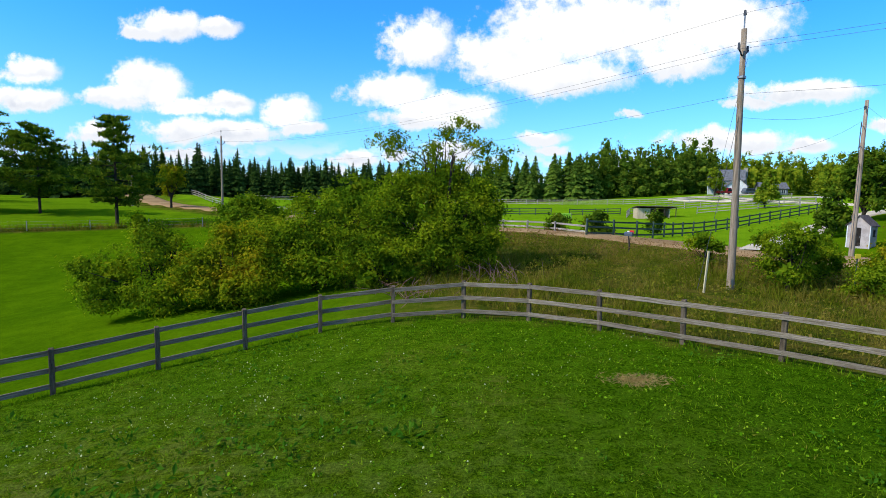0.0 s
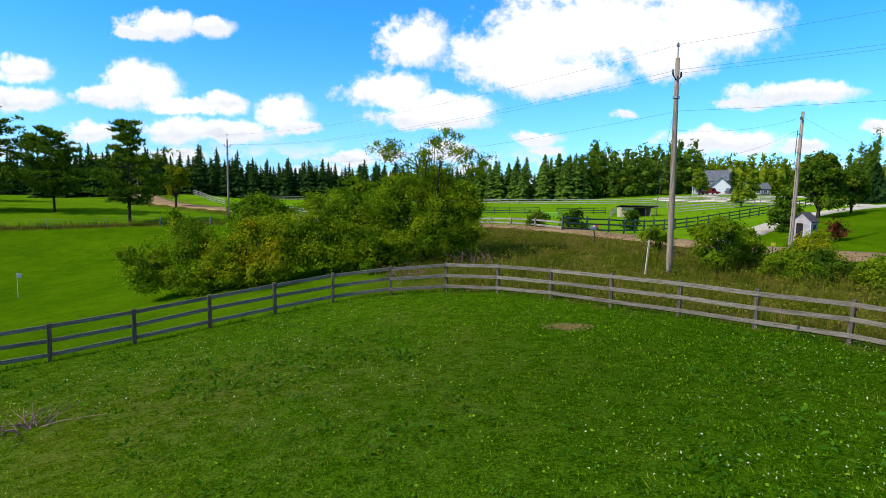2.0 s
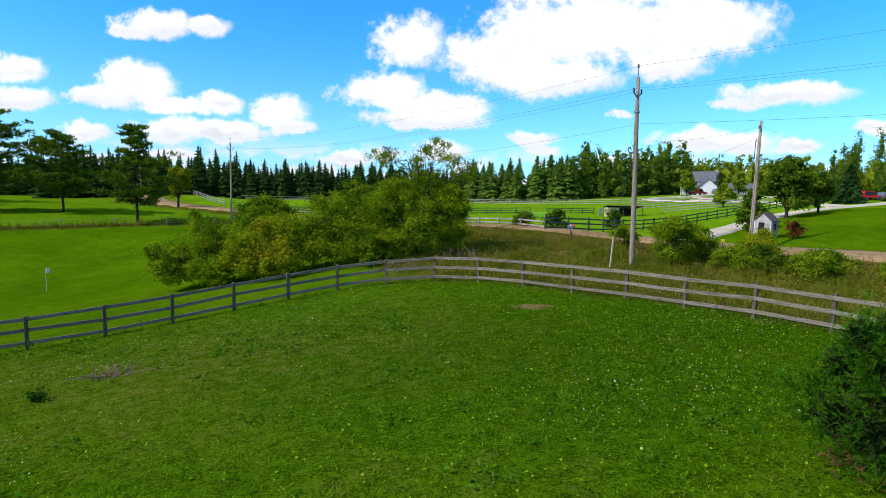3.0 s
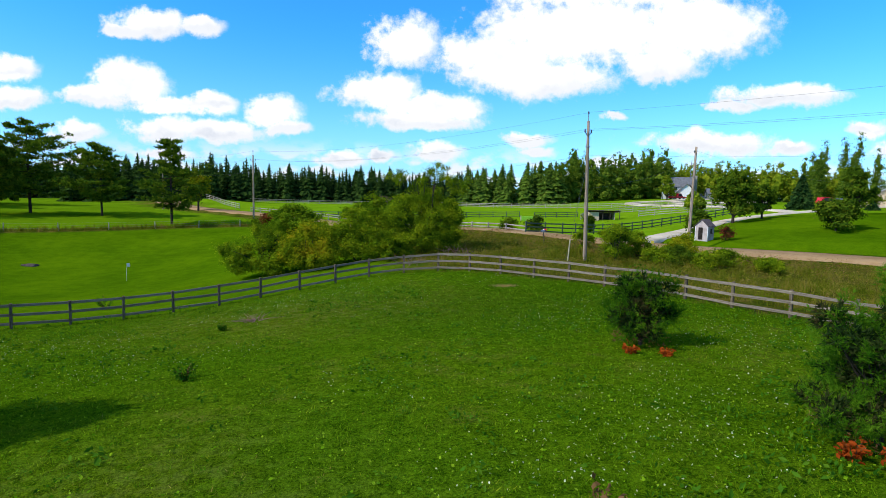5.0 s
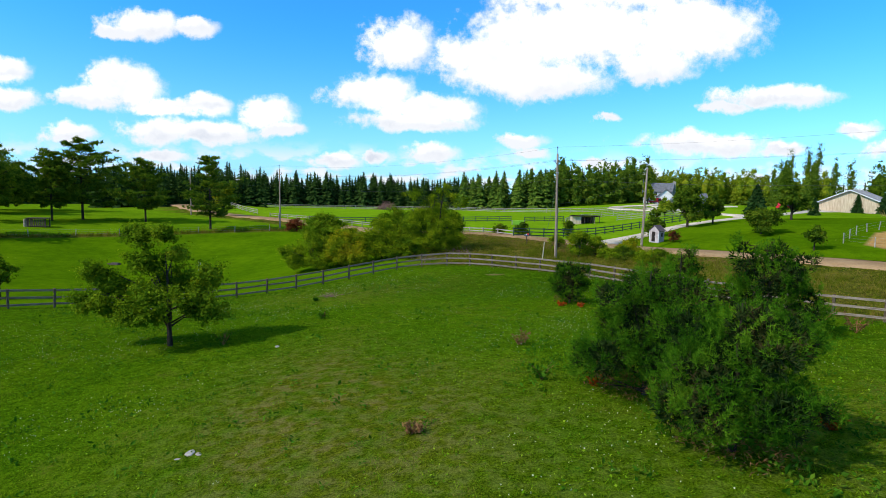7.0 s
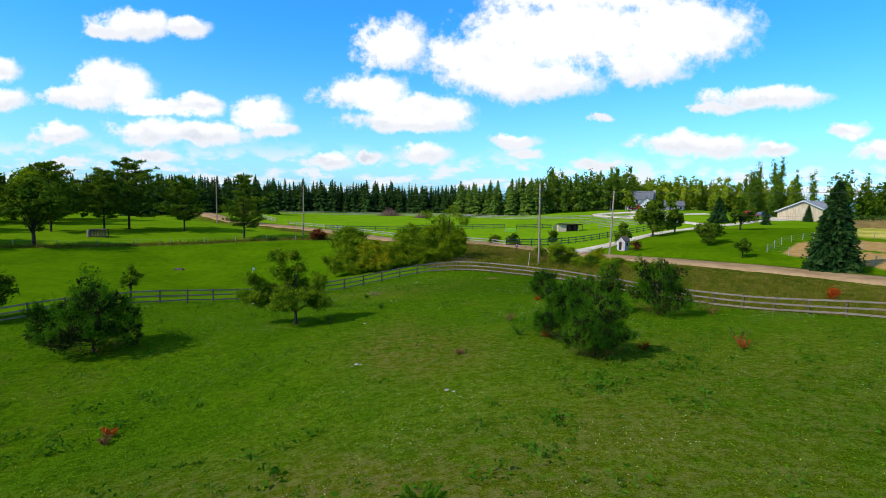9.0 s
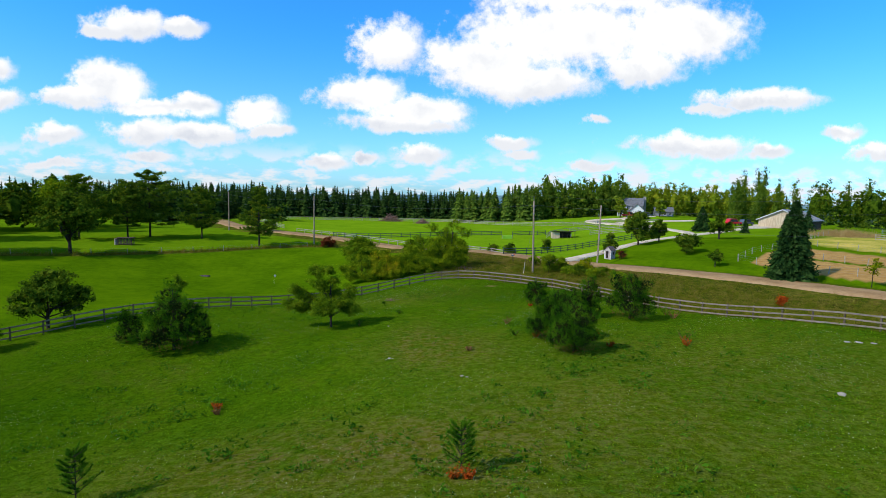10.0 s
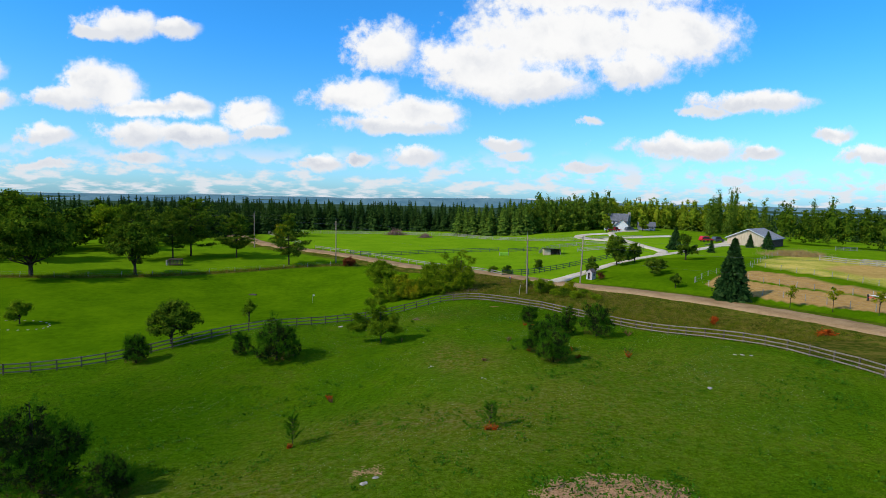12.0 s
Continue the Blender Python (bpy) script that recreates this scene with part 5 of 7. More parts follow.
broadleaf("apple_tree", "small spreading apple tree with low forked limbs", -13.1, -8.9, 5.9, 7.2, 24000, "leaf_apple", 0.064, 21, 0.2, stems=1, trunk_r=0.12, clump=0.21, lean=(-0.03, 0), hollow=0.35,
          lobes=[(-2.4, 0.2, 2.6, 1.2, 1.3, 0.75), (1.3, -0.2, 2.4, 1.1, 1.3, 0.75), (-0.3, 1.1, 2.8, 1.3, 1.2, 0.8), (-0.4, -1.2, 2.5, 1.3, 1.1, 0.75), (-0.9, 0, 3.9, 1.1, 1.0, 0.7), (-1.2, 0.2, 5.1, 0.95, 0.8, 0.65), (-0.1, 0.1, 5.2, 0.5, 0.6, 0.5), (1.8, 0.3, 3.3, 0.7, 0.8, 0.6), (-3.6, 0, 2.1, 0.8, 0.8, 0.5), (0.2, 0.4, 4.3, 0.6, 0.7, 0.4), (-3.0, -0.3, 3.4, 0.7, 0.7, 0.5), (-2.6, 0.3, 1.7, 1.1, 1.0, 0.6), (1.9, -0.2, 1.8, 0.9, 0.9, 0.55), (-0.5, -1.5, 1.7, 1.2, 0.9, 0.5)])

pine_shrub("bushy young white pine standing alone in the grass", 7.4, -1.4, 2.6, 2.7, 31, 800, needle=0.13)
pine_shrub("large bushy young white pine with a shaded skirt", 4.7, -19.4, 4.5, 3.7, 32, 2700, needle=0.115)
pine_shrub("large bushy young white pine with browned low twigs", 5.1, -23.1, 3.9, 3.4, 33, 2300, needle=0.115)
pine_shrub("tall bushy young white pine near the fence", 14.2, -10.0, 4.8, 4.5, 34, 1200, needle=0.165)
pine_shrub("slender young white pine crowded by its neighbours", 10.7, -8.6, 3.2, 3.9, 38, 1100, needle=0.13)
pine_shrub("young white pine with reddened weeds at its foot", 8.7, -9.9, 3.2, 3.0, 30, 1400, needle=0.115)
pine_shrub("wide bushy young white pine on the slope", -24.7, -14.6, 6.2, 5.2, 35, 1100, needle=0.21)
pine_shrub("small young pine beside a wide one", -29.2, -12.4, 2.3, 2.9, 36, 400, needle=0.17)
pine_shrub("rounded young pine near the fence", -41.2, -12.6, 3.4, 3.6, 37, 600, needle=0.19)
pine_shrub("large dark young pine at the foot of the slope", -32.0, -44.5, 7.2, 6.6, 39, 1400, needle=0.22)
pine_shrub("small young pine beside a large one", -27.2, -45.2, 3.0, 3.0, 40, 700, needle=0.14)
pine_sapling("knee-high pine sapling with red weeds at its foot", -3.9, -39.7, 1.5, 1.9, 41)
pine_sapling("slim pine sapling on the slope", -17.9, -39.0, 1.5, 2.2, 42)
broadleaf("plum_tree", "low round tree with reddening leaves behind the fence", -40.0, -5.8, 6.0, 7.6, 9000, "leaf_dark", 0.13, 43, 0.2, clump=0.3)
broadleaf("sapling", "slim sapling on the mown lawn", -34.5, 9.5, 3.6, 2.4, 900, "leaf_apple", 0.12, 44, 0.3)
broadleaf("sapling", "small tree in a stone-edged bed", -64.6, 3.2, 3.6, 3.6, 2200, "leaf_apple", 0.13, 45, 0.2)

old_pine("tall old white pine with a ragged spire", -41.0, 69.6, 13.6, 5.4, 51, 0.17, 0.60, limbs=44, spire=0.66)
old_pine("old white pine with level ragged boughs", -57.2, 78.6, 12.4, 5.8, 52, 0.2, limbs=44)
old_pine("broad old white pine with long level boughs", -69.5, 78.6, 16.2, 7.8, 53, 0.2, limbs=54)
old_pine("old white pine with level ragged boughs", -72.5, 74.0, 13.4, 6.2, 54, 0.22, limbs=44)
old_pine("old white pine with level ragged boughs", -80.0, 68.0, 14.6, 6.6, 55, 0.2, limbs=46)
broadleaf("maple_tree", "round dark maple on the lawn edge", -69.6, 47.2, 11.5, 13.0, 9000, "leaf_dark", 0.24, 56, 0.2, clump=0.55)
broadleaf("maple_tree", "broad dark maple spreading over the lawn", -86.5, 39.5, 15.5, 21.0, 14000, "leaf_dark", 0.27, 57, 0.17, clump=0.7)
broadleaf("maple_tree", "tall green maple behind the lawn trees", -104.0, 60.0, 17.0, 18.0, 11000, "leaf_dark", 0.32, 58, 0.15, clump=0.8)
broadleaf("maple_tree", "tall green maple behind the lawn trees", -118.0, 84.0, 17.0, 17.0, 10000, "leaf_elder", 0.32, 59, 0.15, clump=0.8)
broadleaf("maple_tree", "tall green maple behind the lawn trees", -96.0, 88.0, 13.5, 15.0, 9000, "leaf_elder", 0.3, 60, 0.15, clump=0.8)
broadleaf("yellow_tree", "small yellow-green tree at the bend of the road", -50.5, 103.0, 8.2, 6.0, 5000, "leaf_gold", 0.2, 61, 0.2, clump=0.4)
spruce("large full blue spruce on the roadside lawn", 46.6, 14.3, 10.7, 6.0, 62, whorls=34, per=18)
broadleaf("driveway_tree", "round green tree beside the driveway", 41.6, 54.6, 7.6, 6.6, 6000, "leaf_dark", 0.19, 63, 0.12, clump=0.4)
broadleaf("driveway_tree", "small round green tree beside the driveway", 47.4, 57.6, 5.2, 3.8, 3000, "leaf_dark", 0.17, 64, 0.2, clump=0.3)
broadleaf("driveway_tree", "small upright tree beside the driveway", 59.5, 55.5, 7.0, 5.4, 3600, "leaf_dark", 0.18, 65, 0.2, clump=0.35)
broadleaf("lawn_bush", "wide low grey-green bush on the roadside lawn", 44.0, 38.6, 3.6, 6.2, 5000, "leaf_dark", 0.15, 66, 0.04, category="shrub", clump=0.35)
broadleaf("lawn_bush", "small dark bush by the driveway fence", 32.5, 46.0, 4.4, 3.4, 2400, "leaf_dark", 0.15, 67, 0.1, category="shrub")
broadleaf("lawn_bush", "dark round bush in the far field", 24.0, 62.5, 2.5, 2.2, 1800, "leaf_dark", 0.15, 68, 0.12, category="shrub")
broadleaf("roadside_bush", "small green bush across the gravel road", 9.6, 46.4, 1.5, 2.2, 1500, "leaf_dark", 0.14, 69, 0.05, category="shrub")
broadleaf("roadside_bush", "dark green bush across the gravel road", 12.8, 46.0, 2.0, 2.8, 1900, "leaf_dark", 0.14, 70, 0.05, category="shrub")
broadleaf("verge_bush", "leafy green bush beside the utility pole", 15.0, 23.6, 3.2, 3.8, 8250, "leaf_elder", 0.055, 71, 0.06, category="shrub", clump=0.24)
broadleaf("verge_bush", "yellow-green bush in the verge", 17.6, 21.6, 1.5, 3.2, 4500, "leaf_elder", 0.06, 72, 0.05, category="shrub", clump=0.22)
broadleaf("verge_bush", "green bush in the verge", 20.6, 19.8, 1.4, 3.0, 4125, "leaf_elder", 0.06, 73, 0.05, category="shrub", clump=0.22)
broadleaf("verge_bush", "green bush in the verge", 23.8, 17.6, 1.1, 2.6, 4500, "leaf_elder", 0.06, 74, 0.05, category="shrub", clump=0.22)
broadleaf("verge_bush", "yellowing bush in the verge", 20.0, 23.4, 1.7, 3.0, 4500, "leaf_gold", 0.06, 91, 0.05, category="shrub", clump=0.22)
broadleaf("verge_bush", "green bush in the verge", 23.2, 21.4, 1.3, 2.8, 5000, "leaf_elder", 0.06, 92, 0.05, category="shrub", clump=0.22)
broadleaf("verge_bush", "low green bush beside the mailbox", 14.0, 29.0, 1.9, 2.0, 1600, "leaf_elder", 0.09, 75, 0.05, category="shrub", clump=0.2)
broadleaf("verge_bush", "leafy green bush in the roadside verge", 17.4, 25.4, 2.4, 3.2, 5250, "leaf_elder", 0.06, 93, 0.06, category="shrub", clump=0.24)
broadleaf("verge_bush", "leafy yellow-green bush in the roadside verge", 21.2, 25.4, 2.2, 3.4, 5250, "leaf_gold", 0.06, 94, 0.06, category="shrub", clump=0.24)
broadleaf("verge_bush", "dark green bush in the roadside verge", 19.0, 21.4, 1.7, 3.0, 4500, "leaf_dark", 0.06, 95, 0.06, category="shrub", clump=0.24)
broadleaf("verge_bush", "reddish-brown bush near the utility pole", -25.0, 68.5, 2.2, 4.6, 2200, "leaf_maroon", 0.14, 76, 0.04, category="shrub")
broadleaf("verge_bush", "red autumn bush in the roadside verge", 34.8, -1.0, 1.2, 1.3, 500, "leaf_red", 0.1, 77, 0.05, category="shrub")
broadleaf("verge_bush", "orange autumn weeds in the roadside verge", 44.0, -11.0, 0.9, 2.6, 500, "leaf_red", 0.1, 78, 0.05, category="shrub")
broadleaf("young_tree", "slim staked young tree with thin yellow leaves", 52.0, 6.9, 3.8, 2.2, 500, "leaf_gold", 0.13, 79, 0.35, group="young roadside trees", trunk_r=0.045, inner=False)
broadleaf("young_tree", "slim staked young tree with thin yellow leaves", 55.8, 2.6, 3.9, 2.2, 500, "leaf_gold", 0.13, 80, 0.35, group="young roadside trees", trunk_r=0.045, inner=False)
broadleaf("young_tree", "slim staked young tree with thin yellow leaves", 59.0, -2.2, 4.0, 2.2, 500, "leaf_gold", 0.13, 81, 0.35, group="young roadside trees", trunk_r=0.045, inner=False)
broadleaf("young_tree", "small flat-topped tree on the roadside lawn", 42.4, 26.1, 2.8, 3.0, 900, "leaf_dark", 0.13, 82, 0.3, group="young roadside trees")
broadleaf("yellow_tree", "small yellow-green tree by the run-in paddock", 57.0, 98.0, 5.0, 4.6, 2400, "leaf_wood", 0.2, 83, 0.15)
broadleaf("yellow_tree", "yellow-green tree before the house", 75.0, 153.0, 8.5, 6.0, 2600, "leaf_wood", 0.24, 89, 0.15)
broadleaf("yellow_tree", "yellow-green tree beside the house", 92.5, 157.0, 8.0, 6.5, 2600, "leaf_wood", 0.24, 90, 0.15)
for x, y, h, w, s in ((76, 73, 3.6, 2.2, 84), (97.6, 89.0, 4.4, 2.8, 85), (99.6, 83.4, 5.6, 4.0, 86)):
    spruce("blue-green garden spruce beside the driveway", x, y, h, w, s, whorls=16, per=10, sprays=4, group="garden spruces")
spruce("pale blue garden spruce beside the driveway fork", 70.9, 84.0, 6.6, 5.2, 88, whorls=18, per=11, sprays=4, group="garden spruces")


# ---- woods along the skyline ----
def wood_of(name, label, spots, build, mat):
    vs, fs, base = [], [], 0
    for x, y, v, f in ((x, y, *build(i)) for i, (x, y) in enumerate(spots)):
        vs.append(v + np.array([x, y, float(rise(x, y)) - 0.2]))
        fs.append(f + base)
        base += len(v)
    tagged(new(name, mesh_of(name, np.concatenate(vs), np.concatenate(fs), mat)), label, "woods", kind="stuff")


def along(points, depth, step, seed):
    """Spots scattered in a belt behind a line."""
    r = np.random.default_rng(seed)
    line = smooth_line(points, step, 1)
    t = unit(np.gradient(line, axis=0))
    nrm = np.c_[-t[:, 1], t[:, 0]]
    spots = []
    for row in range(max(1, int(depth / step))):
        spots.append(line + nrm * (row * step * 1.1) + r.normal(0, step * 0.22, line.shape))
    return np.concatenate(spots)


def spruce_kind(lo, hi, slim, seed, whorls=13, per=8):
    r = np.random.default_rng(seed)

    def build(i):
        h = r.uniform(lo, hi)
        return frond_arrays(h, h * slim * r.uniform(0.85, 1.2), r, whorls, per)
    return build


def leaf_kind(lo, hi, wide, seed, count=420, size=0.55, tall=False):
    r = np.random.default_rng(seed)

    def build(i):
        h = r.uniform(lo, hi)
        w = h * wide * r.uniform(0.8, 1.2)
        lean = r.normal(0, 0.05, 2)
        if tall:
            lobes = []
            for t in np.linspace(0.10, 0.97, 14):
                g = w * 0.40 * min(1.0, 0.45 + 2.0 * t) * (1.02 - t) ** 0.65 * r.uniform(0.8, 1.2) + 0.10
                lobes.append((r.normal(0, 0.10) * w + lean[0] * h * t * t, r.normal(0, 0.10) * w + lean[1] * h * t * t, h * (t + r.uniform(-0.02, 0.02)), g, g, h * r.uniform(0.08, 0.13)))
        else:
            lobes = [(0, 0, h * 0.52, w * 0.36, w * 0.36, h * 0.40)]
            for q in r.uniform(0, 6.28, 15):
                z = r.uniform(0.20, 0.97)
                d = w * 0.44 * (1.04 - z) ** 0.6 * r.uniform(0.5, 1.08)
                lobes.append((d * np.cos(q), d * np.sin(q), h * z, w * r.uniform(0.08, 0.16), w * r.uniform(0.08, 0.16), h * r.uniform(0.06, 0.11)))
        p, _, facing = crown_points(lobes, count, r, (0.024 if tall else 0.022) * h, 0.62, 12)
        return joined(leaf_quads(p, np.full(count, size), r, 0.5, 0.65, facing), blob_arrays(lobes[::2] if tall else lobes[::3], r, 0.60, 6, 4))
    return build


wood_of("spruce_wood", "dark spruce plantation along the far field", along([(-16, 214), (-60, 214), (-105, 208), (-150, 200)], 20, 3.4, 101), spruce_kind(8.5, 15.5, 0.58, 101, 13, 7), MAT["needle_dark"])
wood_of("spruce_wood", "dark spruce plantation along the far field", along([(22, 205), (-16, 216)], 18, 3.2, 102), spruce_kind(8.0, 13.0, 0.54, 102), MAT["needle_dark"])
wood_of("spruce_wood", "light green spruce belt behind the far fence", along([(44, 168), (30, 168), (17, 176)], 14, 3.7, 103), spruce_kind(10, 14.5, 0.66, 103, 14, 9), MAT["needle_light"])
wood_of("mixed_wood", "tall mixed wood of aspen and spruce", along([(78, 182), (62, 176), (44, 176)], 20, 4.2, 104), leaf_kind(12, 18.0, 0.5, 104, 1100, 0.30, True), MAT["leaf_poplar"])
wood_of("mixed_wood", "scattered spruce among the aspen", along([(80, 178), (60, 172), (44, 172)], 8, 7.0, 105), spruce_kind(10, 16, 0.4, 105), MAT["needle_light"])
wood_of("broadleaf_wood", "yellow-green broadleaf wood on the rise", along([(150, 172), (128, 186), (104, 200), (78, 192)], 16, 4.6, 106), leaf_kind(10.0, 15.5, 0.60, 106, 1250, 0.26), MAT["leaf_wood"])
wood_of("spruce_wood", "spruce tops behind the broadleaf wood", along([(170, 200), (130, 216), (90, 222), (40, 205)], 14, 4.6, 107), spruce_kind(12, 16, 0.5, 107), MAT["needle_light"])
wood_of("poplar_row", "tall narrow poplars beside the barn", np.array([(115, 130), (118.5, 133), (121, 128), (113, 139), (119, 147), (123, 157), (127, 165), (129, 160), (124, 143), (137, 142), (167, 153), (170, 149)]), leaf_kind(15.0, 19.5, 0.24, 108, 3200, 0.22, True), MAT["leaf_poplar"])
wood_of("broadleaf_wood", "green trees behind the barn", along([(190, 110), (160, 118), (136, 128)], 16, 6.5, 109), leaf_kind(11, 17, 0.6, 109, 1200, 0.30), MAT["leaf_dark"])
wood_of("broadleaf_wood", "green trees behind the barn", along([(250, 70), (220, 90), (190, 108)], 16, 7.5, 110), leaf_kind(10, 15, 0.75, 110, 750, 0.42), MAT["leaf_dark"])
wood_of("broadleaf_wood", "dense green wood behind the old pines", along([(-104, 112), (-120, 84), (-132, 60), (-140, 30)], 22, 7.0, 111), leaf_kind(10, 15, 0.75, 111, 750, 0.42), MAT["leaf_dark"])
wood_of("spruce_wood", "dark conifers behind the road bend", along([(-62, 160), (-80, 150), (-100, 142)], 20, 4.2, 112), spruce_kind(10, 14, 0.5, 112), MAT["needle_dark"])
wood_of("spruce_wood", "dark conifers behind the road bend", along([(-100, 205), (-140, 180), (-170, 130), (-190, 60)], 26, 5.6, 113), spruce_kind(9, 13, 0.55, 113, 10, 7), MAT["needle_dark"])
wood_of("far_wood", "dark wooded country beyond the first trees", along([(290, 120), (240, 220), (150, 300), (20, 330), (-120, 300), (-230, 200), (-280, 60)], 60, 11.5, 114), spruce_kind(11, 16, 0.6, 114, 8, 6), MAT["needle_dark"])


# ---- buildings ----
def gable_roof(width, depth, eave, ridge, over=0.25, thick=0.12):
    """Two sloping slabs, ridge along y."""
    bm = bmesh.new()
    for s in (-1, 1):
        x1 = s * (width / 2 + over)
        z1 = eave - over * (ridge - eave) / (width / 2)
        pts = [(0, ridge), (x1, z1), (x1, z1 + thick), (0, ridge + thick)]
        f = [bm.verts.new((u, -depth / 2 - over, z)) for u, z in pts]
        b = [bm.verts.new((u, depth / 2 + over, z)) for u, z in pts]
        bm.faces.new(f), bm.faces.new(b[::-1])
        for i in range(4):
            bm.faces.new((f[(i + 1) % 4], f[i], b[i], b[(i + 1) % 4]))
    bmesh.ops.recalc_face_normals(bm, faces=bm.faces)
    return bm


def board_lines(parent, width, depth, height, mat, step, proud=0.012):
    """Upright battens over the front wall."""
    me = bpy.data.meshes.new("batten")
    bm = box(0.05, 0.02, height, (0, 0, height / 2))
    bm.to_mesh(me)
    bm.free()
    me.materials.append(mat)
    k = int(width / step)
    for i in range(k + 1):
        link_part("batten", me, parent, m=Matrix.Translation((-width / 2 + i * width / k, -depth / 2 - proud, 0)))


def window(parent, w, h, centre, deep=0.06, turn=0.0, rim="white_paint"):
    """A framed pane with a sill, set proud of a wall."""
    m = pose(*centre, 0, 0, turn)
    bm = bmesh.new()
    for sx, sz, cx, cz in ((w + 0.16, 0.08, 0, h / 2 + 0.04), (w + 0.16, 0.08, 0, -h / 2 - 0.04), (0.08, h, -w / 2 - 0.04, 0), (0.08, h, w / 2 + 0.04, 0), (0.04, h, 0, 0)):
        add_box(bm, sx, deep, sz, (cx, 0, cz))
    win = part("window", bm, MAT[rim], parent, "", m)
    part("pane", box(w, 0.02, h, (0, 0.01, 0)), MAT["glass_dark"], win, "dark reflecting pane")
    part("sill", box(w + 0.24, 0.12, 0.05, (0, -0.03, -h / 2 - 0.10)), MAT[rim], win)
    return win


# little gabled roadside shed
shed = thing("roadside_shed", "small pale boarded shed with a dark door and brown shingle roof", "shed", tuple(on_ground(30.2, 39.6)), -56)
part("wall", prism([(-0.85, -0.3), (0.85, -0.3), (0.85, 1.75), (0, 2.45), (-0.85, 1.75)], 2.0), MAT["shed_wall"], shed)
part("roof", gable_roof(1.7, 2.0, 1.78, 2.5, 0.16, 0.07), MAT["shingle"], shed, "brown-grey shingle roof")
door = part("door", box(0.62, 0.05, 1.5, (-0.12, -1.02, 0.80), 0.01), MAT["door_dark"], shed, "dark boarded door")
part("handle", box(0.04, 0.05, 0.12, (0.12, -1.06, 0.8), 0.01), MAT["iron"], door)
window(shed, 0.35, 0.4, (0.862, 0.1, 1.15), turn=90, rim="dark_wood")
for s in (-0.87, 0.87):
    part("corner_board", box(0.07, 0.05, 2.0, (s, -1.0, 0.72)), MAT["white_paint"], shed)
shed.scale = (0.80, 0.66, 0.88)
broadleaf("flower_bush", "dark red bush beside the little shed", 31.9, 38.4, 1.5, 1.6, 700, "leaf_maroon", 0.09, 201, 0.05, category="shrub")
# run-in shelter
shelter = thing("run_in_shelter", "low open-fronted horse shelter with a flat dark roof", "shelter", tuple(on_ground(36.6, 97.0)), -8)
part("wall", box(6.0, 0.12, 2.3, (0, 1.9, 1.0)), MAT["dark_wood"], shelter)
part("side_wall", box(0.12, 3.8, 2.5, (-3.0, 0, 1.05)), MAT["barn_wall"], shelter)
part("side_wall", box(0.12, 3.8, 2.5, (3.0, 0, 1.05)), MAT["barn_wall"], shelter)
part("front_wall", box(2.4, 0.1, 2.5, (-1.8, -1.9, 1.05)), MAT["barn_wall"], shelter, "pale boarded front")
bm = box(7.6, 5.2, 0.16, (0.5, -0.2, 2.5), 0.02)
for v in bm.verts:
    v.co.z += -0.10 * v.co.y
part("roof", bm, MAT["dark_wood"], shelter, "dark sloping roof")
for x in (0.2, 1.9, 4.1):
    part("post", box(0.14, 0.14, 2.7, (x, -2.3, 1.2)), MAT["dark_wood"], shelter)

shelter.scale = (0.88, 0.88, 0.74)

# house with chimney and garage
house = thing("house", "pale two-storey house with grey roof and stone chimney", "house", tuple(on_ground(84.5, 166.0, -0.2)), 62)
part("wall", prism([(-4.0, -2), (4.0, -2), (4.0, 4.4), (0, 7.2), (-4.0, 4.4)], 9.0), MAT["house_wall"], house)
part("roof", gable_roof(8.0, 9.0, 4.4, 7.25, 0.45, 0.18), MAT["roof_grey"], house, "grey shingle roof")
part("chimney", box(1.1, 1.1, 9.6, (1.2, -4.9, 3.2), 0.03), MAT["stone"], house, "tall pale stone chimney")
part("front_wing", prism([(-2.6, -1), (2.6, -1), (2.6, 2.6), (0, 4.9), (-2.6, 2.6)], 4.4), MAT["white_paint"], house, "white gabled front wing", pose(-5.4, -2.6, 0, 0, 0, -80))
part("wing_roof", gable_roof(5.2, 4.4, 2.6, 4.95, 0.4, 0.15), MAT["roof_grey"], house, "grey wing roof", pose(-5.4, -2.6, 0, 0, 0, -80))
part("porch_roof", box(2.6, 4.6, 0.16, (-5.3, 2.6, 2.5), 0.02), MAT["roof_grey"], house, "low porch roof")
for y in (0.6, 2.6, 4.6):
    part("porch_post", box(0.16, 0.16, 3.4, (-6.4, y, 0.8), 0.01), MAT["white_paint"], house)
for y in (0.8, 3.0):
    window(house, 1.0, 1.2, (-4.03, y, 3.4), turn=-90)
window(house, 1.0, 1.3, (-2.0, -4.53, 3.2), turn=0)
window(house, 1.0, 1.3, (-2.0, -4.53, 0.8), turn=0)
garage = thing("garage", "low grey-sided garage beside the house", "garage", tuple(on_ground(98.0, 166.0, -0.2)), -20)
part("wall", prism([(-4.5, -1), (4.5, -1), (4.5, 1.9), (0, 3.6), (-4.5, 1.9)], 7.0), MAT["roof_metal"], garage, m=pose(0, 0, 0, 0, 0, 90))
part("roof", gable_roof(9.0, 7.0, 1.9, 3.65, 0.35, 0.15), MAT["roof_grey"], garage, m=pose(0, 0, 0, 0, 0, 90))
window(garage, 0.9, 1.0, (0.5, -4.54, 1.0))
window(garage, 0.9, 1.0, (2.4, -4.54, 1.0))

